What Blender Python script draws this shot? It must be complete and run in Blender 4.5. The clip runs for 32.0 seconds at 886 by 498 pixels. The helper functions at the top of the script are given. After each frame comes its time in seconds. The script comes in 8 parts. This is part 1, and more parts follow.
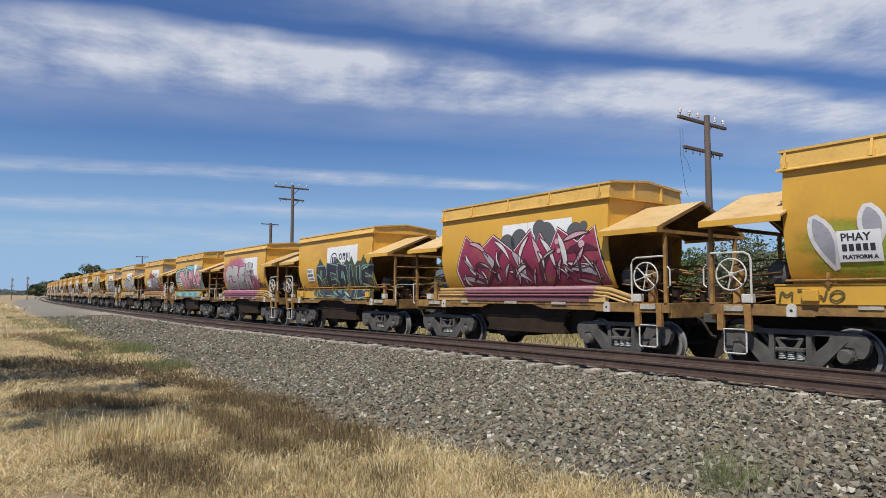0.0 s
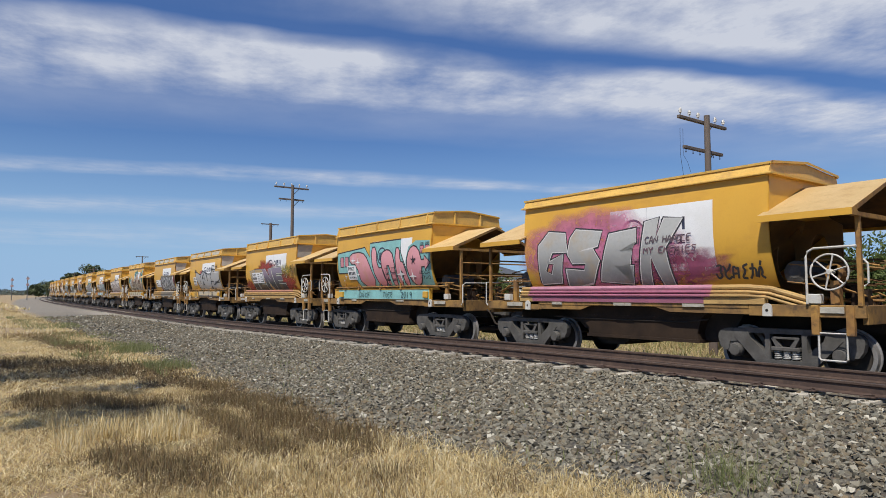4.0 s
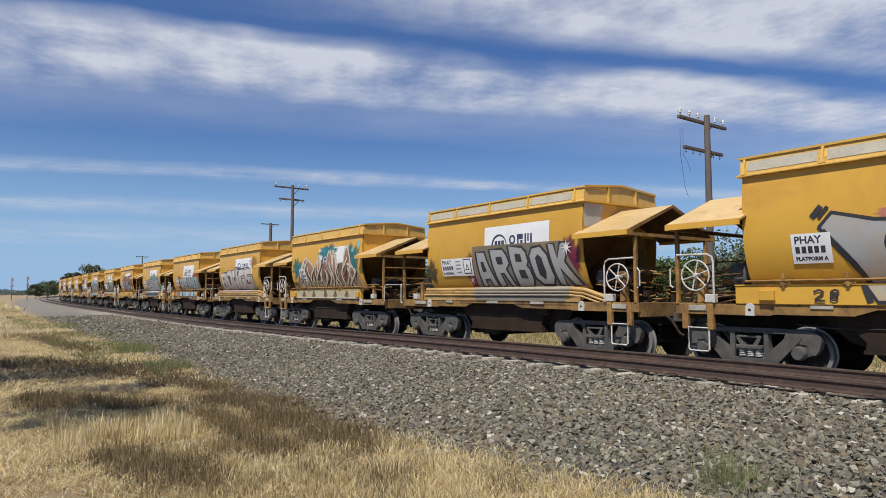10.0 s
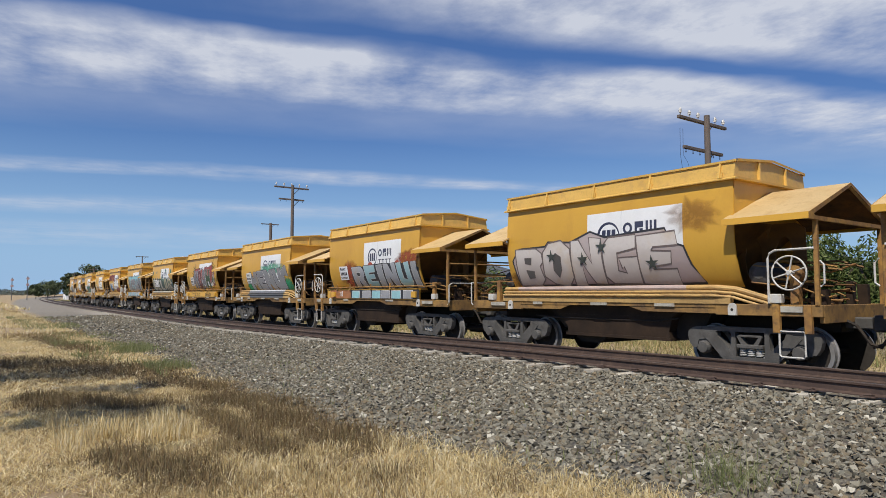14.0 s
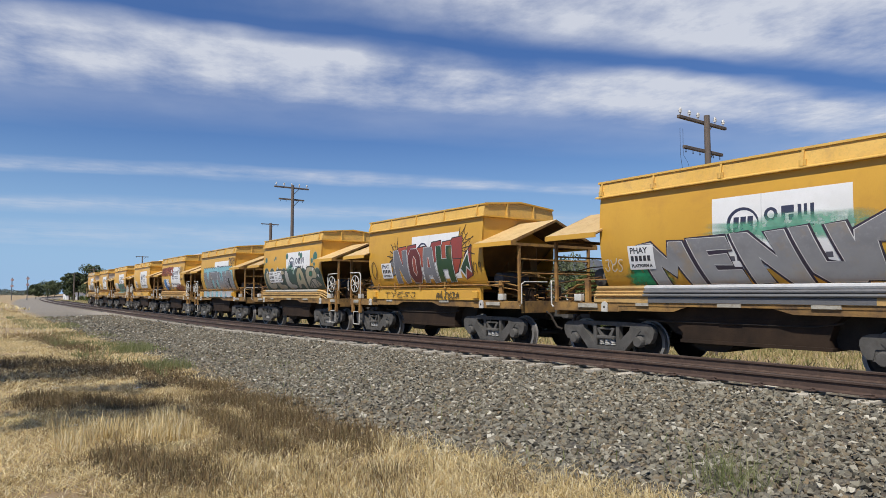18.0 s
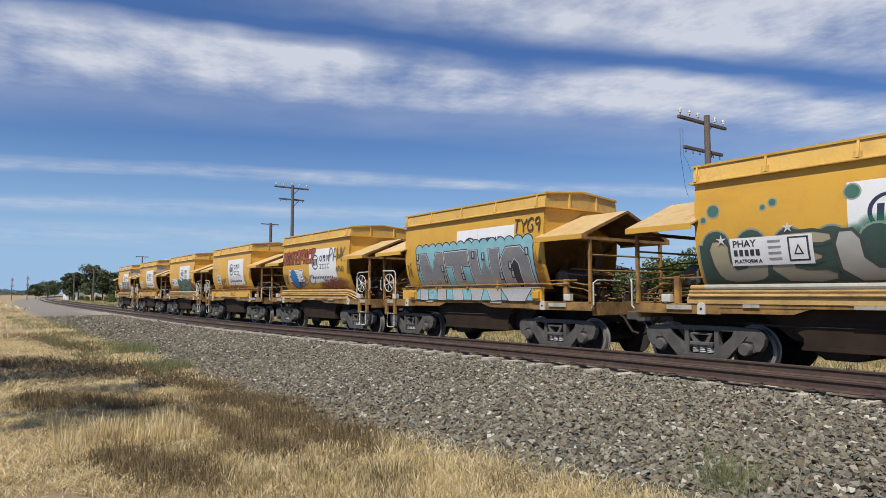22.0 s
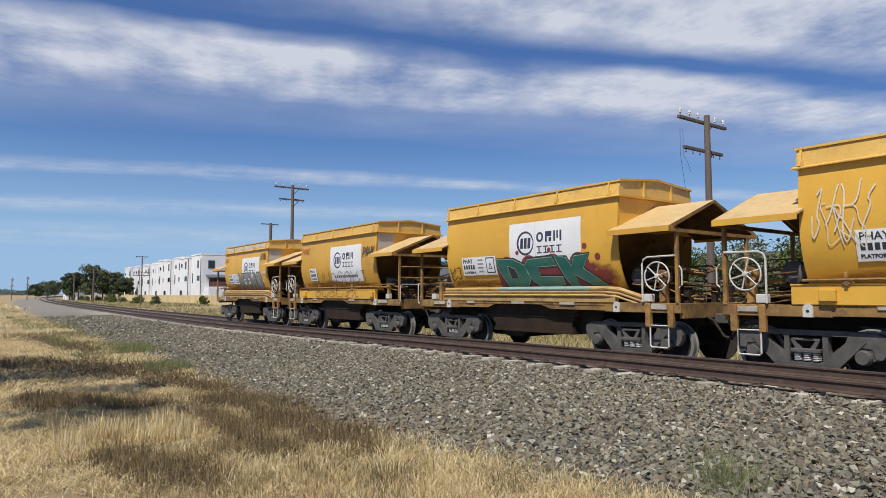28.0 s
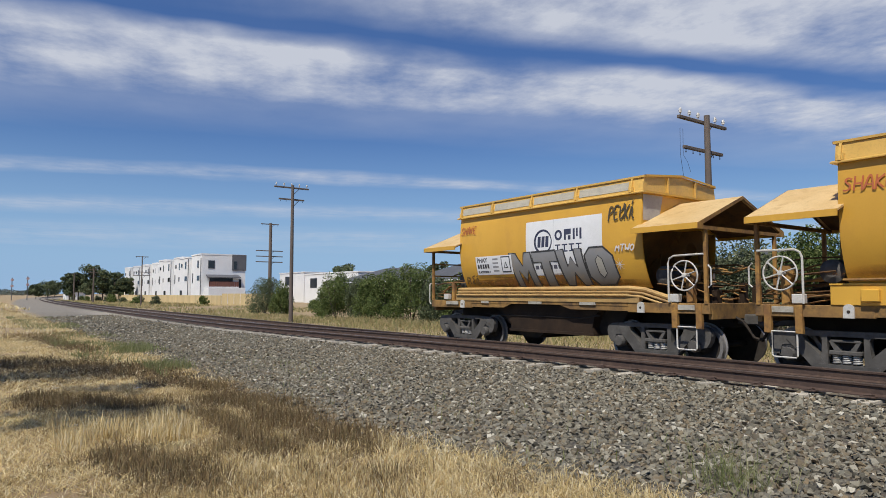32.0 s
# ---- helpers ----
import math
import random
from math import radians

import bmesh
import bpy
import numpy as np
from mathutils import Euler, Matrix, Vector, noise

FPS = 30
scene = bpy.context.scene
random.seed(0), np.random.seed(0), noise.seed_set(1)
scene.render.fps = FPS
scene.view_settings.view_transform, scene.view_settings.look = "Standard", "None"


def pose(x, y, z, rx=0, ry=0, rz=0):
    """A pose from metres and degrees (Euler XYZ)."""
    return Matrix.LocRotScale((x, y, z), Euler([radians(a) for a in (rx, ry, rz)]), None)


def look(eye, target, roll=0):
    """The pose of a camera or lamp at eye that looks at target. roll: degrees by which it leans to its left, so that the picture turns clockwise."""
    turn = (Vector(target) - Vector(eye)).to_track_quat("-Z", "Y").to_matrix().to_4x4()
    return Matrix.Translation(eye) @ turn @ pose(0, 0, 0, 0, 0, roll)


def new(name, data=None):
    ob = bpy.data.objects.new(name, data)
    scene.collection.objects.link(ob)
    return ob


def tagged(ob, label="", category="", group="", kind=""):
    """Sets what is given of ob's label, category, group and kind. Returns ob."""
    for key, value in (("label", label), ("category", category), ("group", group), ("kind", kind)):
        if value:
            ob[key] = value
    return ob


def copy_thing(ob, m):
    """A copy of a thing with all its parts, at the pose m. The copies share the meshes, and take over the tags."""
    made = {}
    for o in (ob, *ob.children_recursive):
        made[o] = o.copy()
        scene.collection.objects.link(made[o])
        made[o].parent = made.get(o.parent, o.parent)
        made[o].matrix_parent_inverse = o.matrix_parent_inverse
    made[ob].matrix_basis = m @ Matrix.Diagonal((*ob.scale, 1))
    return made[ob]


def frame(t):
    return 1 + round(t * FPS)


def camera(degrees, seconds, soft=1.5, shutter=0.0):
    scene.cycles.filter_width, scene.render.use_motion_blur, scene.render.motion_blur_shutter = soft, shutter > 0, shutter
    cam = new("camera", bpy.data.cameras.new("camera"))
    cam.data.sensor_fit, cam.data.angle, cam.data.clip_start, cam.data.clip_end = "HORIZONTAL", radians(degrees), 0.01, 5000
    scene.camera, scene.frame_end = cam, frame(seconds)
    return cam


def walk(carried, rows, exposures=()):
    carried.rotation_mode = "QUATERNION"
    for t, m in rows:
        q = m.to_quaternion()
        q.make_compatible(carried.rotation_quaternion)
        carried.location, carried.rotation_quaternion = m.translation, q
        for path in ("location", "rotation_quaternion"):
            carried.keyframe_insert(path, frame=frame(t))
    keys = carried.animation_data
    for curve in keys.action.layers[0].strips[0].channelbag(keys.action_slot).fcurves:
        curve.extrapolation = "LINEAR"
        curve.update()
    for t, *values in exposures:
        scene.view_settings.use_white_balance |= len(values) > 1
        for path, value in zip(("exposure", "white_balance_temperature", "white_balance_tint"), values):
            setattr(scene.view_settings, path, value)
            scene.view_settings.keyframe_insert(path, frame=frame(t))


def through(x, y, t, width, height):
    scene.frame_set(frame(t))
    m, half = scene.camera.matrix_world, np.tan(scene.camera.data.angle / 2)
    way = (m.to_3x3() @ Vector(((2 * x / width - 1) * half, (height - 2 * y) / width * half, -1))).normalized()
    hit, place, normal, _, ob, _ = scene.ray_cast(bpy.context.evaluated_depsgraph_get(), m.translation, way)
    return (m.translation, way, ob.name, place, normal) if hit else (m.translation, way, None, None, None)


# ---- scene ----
# plan: x runs along the track (the train goes towards +x), y away from the viewer, z = 0 at the rail head
cam = camera(68.57, 32.0, soft=0.78)
EYE, AIM = (0.0, 0.0, 1.385), (-8.04283, 5.90281, 2.07034)
walk(cam, [(0, look(EYE, AIM)), (32, look(EYE, AIM))], exposures=[(0, -0.04), (13, -0.04), (17, 0.0), (28, 0.0), (30, -0.08), (32, -0.12)])

# ---------------------------------------------------------------- light
SUN_DIR = Vector((0.30, -0.62, 1.0)).normalized()
world = bpy.data.worlds.new("sky_light")
scene.world = world
world.use_nodes = True
wn = world.node_tree.nodes
sky = wn.new("ShaderNodeTexSky")
sky.sky_type = "NISHITA"
sky.sun_disc = False
sky.sun_elevation = math.asin(SUN_DIR.z)
sky.sun_rotation = math.atan2(SUN_DIR.x, SUN_DIR.y)
sky.air_density, sky.dust_density, sky.ozone_density = 1.0, 0.0, 3.0
wn["Background"].inputs["Strength"].default_value = 0.084
deep = wn.new("ShaderNodeHueSaturation")
deep.inputs["Saturation"].default_value = 1.36
deep.inputs["Hue"].default_value = 0.519
wl = world.node_tree.links
wl.new(sky.outputs["Color"], deep.inputs["Color"])
# pale blue summer haze that thickens towards the horizon all round
aim_at = wn.new("ShaderNodeTexCoord")
split = wn.new("ShaderNodeSeparateXYZ")
wl.new(aim_at.outputs["Generated"], split.inputs[0])
rise = wn.new("ShaderNodeMapRange")
rise.interpolation_type = "SMOOTHSTEP"
for key, value in (("From Min", 0.0), ("From Max", 0.26), ("To Min", 0.9), ("To Max", 0.13)):
    rise.inputs[key].default_value = value
wl.new(split.outputs["Z"], rise.inputs["Value"])
veil = wn.new("ShaderNodeMix")
veil.data_type = "RGBA"
wl.new(rise.outputs["Result"], veil.inputs[0])
wl.new(deep.outputs["Color"], veil.inputs[6])
veil.inputs[7].default_value = (3.4, 5.7, 9.1, 1)
wl.new(veil.outputs[2], wn["Background"].inputs["Color"])
sun_data = bpy.data.lights.new("sun", "SUN")
sun_data.energy, sun_data.angle, sun_data.color = 5.0, radians(0.55), (1.0, 0.95, 0.86)
sun = new("sun", sun_data)
sun.matrix_world = look(SUN_DIR * 50, (0, 0, 0))


# ---------------------------------------------------------------- materials
def nodes_of(name):
    m = bpy.data.materials.new(name)
    m.use_nodes = True
    nt = m.node_tree
    return m, nt, nt.nodes["Principled BSDF"]


def put(nt, kind, **values):
    n = nt.nodes.new(kind)
    for key, value in values.items():
        n.inputs[key.replace("_", " ")].default_value = value
    return n


def mixed(nt, a, b, fac, blend="MIX"):
    n = nt.nodes.new("ShaderNodeMix")
    n.data_type, n.blend_type = "RGBA", blend
    for socket, value in (("A", a), ("B", b)):
        i = [k for k in n.inputs if k.name == socket and k.type == "RGBA"][0]
        if isinstance(value, tuple):
            i.default_value = (*value[:3], 1)
        else:
            nt.links.new(value, i)
    f = n.inputs[0]
    if isinstance(fac, (int, float)):
        f.default_value = fac
    else:
        nt.links.new(fac, f)
    return [o for o in n.outputs if o.type == "RGBA"][0]


def ramp(nt, value, lo, hi):
    n = put(nt, "ShaderNodeMapRange", From_Min=lo, From_Max=hi)
    nt.links.new(value, n.inputs["Value"])
    return n.outputs["Result"]


def calc(nt, op, a, b=0.0):
    n = nt.nodes.new("ShaderNodeMath")
    n.operation = op
    for i, v in enumerate((a, b)):
        if isinstance(v, (int, float)):
            n.inputs[i].default_value = v
        else:
            nt.links.new(v, n.inputs[i])
    return n.outputs[0]


def noisy(nt, scale, stretch=(1, 1, 1), detail=4.0, rough=0.6, coords="Object", own=False):
    tc = nt.nodes.new("ShaderNodeTexCoord")
    mp = put(nt, "ShaderNodeMapping", Scale=stretch)
    nt.links.new(tc.outputs[coords], mp.inputs["Vector"])
    n = put(nt, "ShaderNodeTexNoise", Scale=scale, Detail=detail, Roughness=rough)
    nt.links.new(mp.outputs["Vector"], n.inputs["Vector"])
    if own:
        # every object takes its own stretch of the noise
        oi = nt.nodes.new("ShaderNodeObjectInfo")
        nt.links.new(calc(nt, "MULTIPLY", oi.outputs["Random"], 90.0), mp.inputs["Location"])
    return n.outputs["Fac"]


def bumped(nt, shader, height, strength, distance=0.02):
    b = put(nt, "ShaderNodeBump", Strength=strength, Distance=distance)
    nt.links.new(height, b.inputs["Height"])
    nt.links.new(b.outputs["Normal"], shader.inputs["Normal"])


def surface(name, base, second, rough=0.7, metal=0.0, scale=3.0, fine=40.0, stretch=(1, 1, 1), bump=0.3, depth=0.01, lo=0.35, hi=0.65, dirt=None, vary=0.0, rust=None, speck=0.5):
    """Two colours over broad noise, fine grain, and a little random tone from object to object."""
    m, nt, sh = nodes_of(name)
    broad, grain = noisy(nt, scale, stretch, own=vary > 0), noisy(nt, fine, stretch)
    c = mixed(nt, base, second, ramp(nt, broad, lo, hi))
    c = mixed(nt, c, tuple(k * 0.6 for k in base), calc(nt, "MULTIPLY", ramp(nt, grain, 0.5, 0.75), speck))
    if dirt:
        c = mixed(nt, c, dirt, calc(nt, "MULTIPLY", ramp(nt, noisy(nt, scale * 2.3, stretch, 6.0, 0.7, own=vary > 0), 0.52, 0.68), 0.7))
    if rust:
        c = mixed(nt, c, rust, calc(nt, "MULTIPLY", ramp(nt, noisy(nt, scale * 0.55, (0.7, 1, 2.2), 7.0, 0.68, own=True), 0.55, 0.72), 0.55))
    if vary:
        oi = nt.nodes.new("ShaderNodeObjectInfo")
        hs = put(nt, "ShaderNodeHueSaturation")
        nt.links.new(c, hs.inputs["Color"])
        v = nt.nodes.new("ShaderNodeMapRange")
        v.inputs["To Min"].default_value, v.inputs["To Max"].default_value = 1 - vary, 1 + vary
        nt.links.new(oi.outputs["Random"], v.inputs["Value"])
        nt.links.new(v.outputs["Result"], hs.inputs["Value"])
        c = hs.outputs["Color"]
    nt.links.new(c, sh.inputs["Base Color"])
    sh.inputs["Roughness"].default_value, sh.inputs["Metallic"].default_value = rough, metal
    if bump:
        bumped(nt, sh, grain, bump, depth)
    return m


YELLOW = surface("wagon_yellow", (0.66, 0.372, 0.05), (0.60, 0.328, 0.043), 0.42, scale=0.6, fine=40, stretch=(1, 1, 0.55), bump=0.02, dirt=(0.55, 0.295, 0.045), vary=0.08, rust=(0.43, 0.215, 0.05), speck=0.12)
RIM = surface("rim_yellow", (0.68, 0.43, 0.11), (0.61, 0.37, 0.08), 0.45, scale=1.2, fine=25, bump=0.08, dirt=(0.45, 0.27, 0.09), vary=0.1)
TAN_PIPE = surface("weathered_tan", (0.56, 0.36, 0.13), (0.40, 0.245, 0.09), 0.65, scale=1.5, fine=25, bump=0.15, dirt=(0.24, 0.14, 0.06), vary=0.15)
YELLOW_ROOF = surface("canopy_yellow", (0.62, 0.44, 0.205), (0.55, 0.37, 0.155), 0.6, scale=1.6, fine=30, bump=0.1, dirt=(0.42, 0.25, 0.09), vary=0.1)
RUSTY = surface("rusty_yellow", (0.40, 0.215, 0.05), (0.20, 0.10, 0.035), 0.75, scale=3.0, fine=30, bump=0.3, dirt=(0.07, 0.045, 0.03))
GRIMY = surface("grimy_sill", (0.33, 0.185, 0.05), (0.15, 0.085, 0.035), 0.8, scale=2.2, fine=25, bump=0.3, dirt=(0.05, 0.035, 0.025))
# rust darkened in its colour for the shade under the canopies
SHADE_RUST = surface("shade_rust", (0.17, 0.085, 0.03), (0.09, 0.05, 0.025), 0.8, scale=3.0, fine=30, bump=0.3, dirt=(0.04, 0.028, 0.02))
BLACK = surface("underframe_black", (0.030, 0.025, 0.022), (0.045, 0.035, 0.027), 0.8, scale=4, fine=40, bump=0.3)
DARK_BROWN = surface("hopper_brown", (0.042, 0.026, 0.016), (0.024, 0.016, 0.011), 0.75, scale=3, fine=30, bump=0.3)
CAST = surface("cast_steel", (0.112, 0.106, 0.098), (0.075, 0.071, 0.065), 0.7, scale=5, fine=45, bump=0.25, dirt=(0.07, 0.06, 0.05))
WHEEL = surface("wheel_steel", (0.05, 0.043, 0.037), (0.032, 0.027, 0.023), 0.75, 0.0, scale=6, fine=40, bump=0.2)
TREAD = surface("wheel_tread", (0.34, 0.325, 0.31), (0.26, 0.245, 0.23), 0.5, 0.5, scale=6, fine=40, bump=0.05)
SPRING = surface("spring_steel", (0.38, 0.37, 0.35), (0.26, 0.25, 0.23), 0.5, scale=8, bump=0.1)
WHITE = surface("white_paint", (0.60, 0.585, 0.54), (0.48, 0.46, 0.41), 0.5, scale=5, fine=50, bump=0.08, dirt=(0.45, 0.38, 0.28))
PANEL = surface("white_panel", (0.80, 0.80, 0.80), (0.73, 0.73, 0.715), 0.5, scale=2, fine=140, bump=0.0)
STAINED_WHITE = surface("stained_white", (0.46, 0.43, 0.36), (0.34, 0.31, 0.25), 0.6, scale=5, fine=50, bump=0.1, dirt=(0.22, 0.17, 0.11))
NAVY = surface("navy_paint", (0.03, 0.035, 0.07), (0.045, 0.05, 0.09), 0.5, scale=4, bump=0.05)
RAIL = surface("rail_steel", (0.095, 0.06, 0.045), (0.07, 0.045, 0.035), 0.7, 0.2, scale=3, fine=40, bump=0.3, dirt=(0.15, 0.1, 0.07))
RAIL_TOP = surface("rail_head", (0.30, 0.27, 0.24), (0.22, 0.19, 0.17), 0.35, 0.8, scale=3, fine=40, bump=0.1)
CONCRETE = surface("concrete", (0.50, 0.455, 0.37), (0.40, 0.36, 0.29), 0.85, scale=3, fine=30, bump=0.3, dirt=(0.25, 0.2, 0.15), vary=0.12)
TIMBER = surface("old_timber", (0.15, 0.12, 0.10), (0.10, 0.078, 0.064), 0.85, scale=2, fine=30, stretch=(1, 1, 0.1), bump=0.5)
RENDER = surface("white_render", (0.80, 0.80, 0.79), (0.74, 0.74, 0.73), 0.8, scale=0.4, fine=12, bump=0.05)
GREY_CLAD = surface("grey_cladding", (0.12, 0.125, 0.135), (0.1, 0.1, 0.11), 0.6, scale=1, fine=20, bump=0.1)
DARK_GLASS = surface("window_glass", (0.02, 0.025, 0.03), (0.03, 0.035, 0.04), 0.08, scale=1, bump=0.0)
PALING = surface("paling_fence", (0.62, 0.49, 0.26), (0.54, 0.41, 0.21), 0.85, scale=1, fine=12, stretch=(1, 1, 0.15), bump=0.3, vary=0.1)
ROOF_TILE = surface("grey_tiles", (0.09, 0.095, 0.105), (0.07, 0.072, 0.08), 0.8, scale=2, fine=20, bump=0.3)
for dull in (BLACK, WHEEL, DARK_BROWN, SHADE_RUST, CAST):
    dull.node_tree.nodes["Principled BSDF"].inputs["Specular IOR Level"].default_value = 0.2
# rusty yellow, darkened in its colour for the shade under the canopies
SHADED_YELLOW = surface("shaded_yellow", (0.25, 0.13, 0.035), (0.15, 0.08, 0.028), 0.7, scale=1.6, fine=25, bump=0.15, dirt=(0.13, 0.075, 0.03))
BARK = surface("bark", (0.10, 0.08, 0.06), (0.07, 0.055, 0.04), 0.9, scale=4, fine=20, bump=0.5)


# ---------------------------------------------------------------- mesh helpers
def part(name, bm, material, parent=None, label="", smooth=False):
    me = bpy.data.meshes.new(name)
    bmesh.ops.recalc_face_normals(bm, faces=bm.faces)
    bm.to_mesh(me)
    bm.free()
    me.materials.append(material)
    if smooth:
        me.polygons.foreach_set("use_smooth", [True] * len(me.polygons))
    ob = new(name, me)
    if parent:
        ob.parent = parent
    if label:
        ob["label"] = label
    return ob


def group_of(name, m=None):
    ob = new(name)
    ob.empty_display_size = 0.3
    if m is not None:
        ob.matrix_basis = m
    return ob


def box(bm, x0, x1, y0, y1, z0, z1, bevel=0.0):
    r = bmesh.ops.create_cube(bm, size=1, matrix=Matrix.Translation(((x0 + x1) / 2, (y0 + y1) / 2, (z0 + z1) / 2)) @ Matrix.Diagonal((abs(x1 - x0), abs(y1 - y0), abs(z1 - z0), 1)))
    if bevel:
        edges = {e for v in r["verts"] for e in v.link_edges}
        bmesh.ops.bevel(bm, geom=list(edges), offset=bevel, segments=1, affect="EDGES")


def prism(bm, pts, a, b, axis="y"):
    """A polygon, swept from a to b along the axis. pts are (x, z) for y, (y, z) for x, (x, y) for z."""
    def at(p, d):
        return {"y": (p[0], d, p[1]), "x": (d, p[0], p[1]), "z": (p[0], p[1], d)}[axis]
    lo, hi = [bm.verts.new(at(p, a)) for p in pts], [bm.verts.new(at(p, b)) for p in pts]
    n = len(pts)
    bm.faces.new(lo)
    bm.faces.new(hi[::-1])
    for i in range(n):
        bm.faces.new((lo[i], lo[(i + 1) % n], hi[(i + 1) % n], hi[i]))


def tube(bm, pts, r, n=6, closed=False):
    pts = [Vector(p) for p in pts]
    rings, k = [], len(pts)
    for i, p in enumerate(pts):
        a = pts[(i - 1) % k] if (i or closed) else p
        b = pts[(i + 1) % k] if (i < k - 1 or closed) else p
        d = (b - a).normalized()
        side = d.cross(Vector((0, 0, 1)) if abs(d.z) < 0.9 else Vector((1, 0, 0))).normalized()
        top = side.cross(d)
        rings.append([bm.verts.new(p + r * (math.cos(j * 2 * math.pi / n) * side + math.sin(j * 2 * math.pi / n) * top)) for j in range(n)])
    for i in range(k if closed else k - 1):
        a, b = rings[i], rings[(i + 1) % k]
        for j in range(n):
            bm.faces.new((a[j], a[(j + 1) % n], b[(j + 1) % n], b[j]))
    if not closed:
        bm.faces.new(rings[0])
        bm.faces.new(rings[-1][::-1])


def lathe(bm, profile, centre, axis="y", n=24):
    """profile: (along the axis, radius) pairs."""
    c = Vector(centre)
    rings = []
    for d, r in profile:
        ring = []
        for j in range(n):
            a = 2 * math.pi * j / n
            u, w = r * math.cos(a), r * math.sin(a)
            ring.append(bm.verts.new(c + Vector({"y": (u, d, w), "z": (u, w, d), "x": (d, u, w)}[axis])))
        rings.append(ring)
    for a, b in zip(rings, rings[1:]):
        for j in range(n):
            bm.faces.new((a[j], a[(j + 1) % n], b[(j + 1) % n], b[j]))
    bm.faces.new(rings[0])
    bm.faces.new(rings[-1][::-1])


def mesh_of(name, verts, faces, material, smooth=False):
    me = bpy.data.meshes.new(name)
    me.from_pydata(verts, [], faces)
    me.materials.append(material)
    if smooth:
        me.polygons.foreach_set("use_smooth", [True] * len(me.polygons))
    return new(name, me)


# ---------------------------------------------------------------- the line of the track
BEND, RADIUS, TRACK_Y, RAIL_Z = -25.0, 2500.0, 12.45, -0.06
LOOP_Y = 10.48


def on_track(s, offset=0.0):
    """Place and heading of the track, s metres along it; offset towards +y."""
    if s >= BEND:
        return s, TRACK_Y + offset, 0.0
    a = (BEND - s) / RADIUS
    return BEND - (RADIUS - offset) * math.sin(a), TRACK_Y + RADIUS - (RADIUS - offset) * math.cos(a), -a


def loop_z(x):
    """Rail height of the empty track in front, which stands a little higher and comes down towards the far end."""
    keys = ((-200, -0.03), (-34, -0.03), (-29, -0.01), (-17.6, 0.11), (-12, 0.165), (-7, 0.195), (-2, 0.2), (200, 0.2))
    for (a, za), (b, zb) in zip(keys, keys[1:]):
        if a <= x < b:
            return za + (zb - za) * (x - a) / (b - a)
    return -0.03 if x < 0 else 0.2


def track_pose(s, z=0.0):
    x, y, a = on_track(s)
    return pose(x, y, z, 0, 0, math.degrees(a))


# ---------------------------------------------------------------- ground
def bend_of(x):
    return max(0.0, BEND - x) ** 2 / (2 * RADIUS)


def ground_z(x, y):
    d = y - TRACK_Y - min(bend_of(max(x, -400)), 30)
    crest = loop_z(x) - 0.235
    keys = ((-60, -0.40), (-8.6, -0.37), (-8.0, -0.345), (-3.5, crest - 0.03), (-3.2, crest), (-0.95, crest), (-0.7, -0.29), (1.9, -0.30), (3.4, -0.48), (9, -0.50), (400, -0.5))
    z = keys[0][1] if d < keys[0][0] else keys[-1][1]
    for (a, za), (b, zb) in zip(keys, keys[1:]):
        if a <= d < b:
            z = za + (zb - za) * (d - a) / (b - a)
    if d < -8.3:
        z += 0.05 * (noise.noise(Vector((x * 0.5, y * 0.5, 0))) + 0.4) * min(1, (-8.3 - d))
    return z


# the strips of dead brown weeds, the first three also painting in tree shade: (from, to, half width)
BROWN = (((-20.5, 0.4), (-16.0, 3.0), 1.0), ((-16.0, 3.2), (-9.6, 4.2), 0.55), ((-12.4, 0.9), (-10.9, 2.3), 0.5), ((-11.0, 3.5), (-6.9, 3.7), 0.5), ((-7.7, 1.3), (-6.2, 1.85), 0.36), ((-9.6, 2.9), (-6.8, 2.75), 0.3), ((-30, 2.4), (-22, 3.1), 0.5))


def brown(x, y):
    """How far a spot lies inside the strips of brown weeds and painted shade: 1 well inside, 0 outside."""
    wob = np.array([noise.noise(Vector((a * 0.8, b * 1.5, 4.0))) + 0.7 * noise.noise(Vector((a * 2.8, b * 4.2, 9.0))) for a, b in zip(x, y)])
    best = np.zeros(len(x))
    for (ax, ay), (bx, by), w in BROWN:
        dx, dy = bx - ax, by - ay
        t = np.clip(((x - ax) * dx + (y - ay) * dy) / (dx * dx + dy * dy), 0, 1)
        d = np.hypot(x - ax - dx * t, y - ay - dy * t) / (w * (1 + 0.9 * wob))
        best = np.maximum(best, np.clip((1.45 - d) / 0.95, 0, 1))
    return best


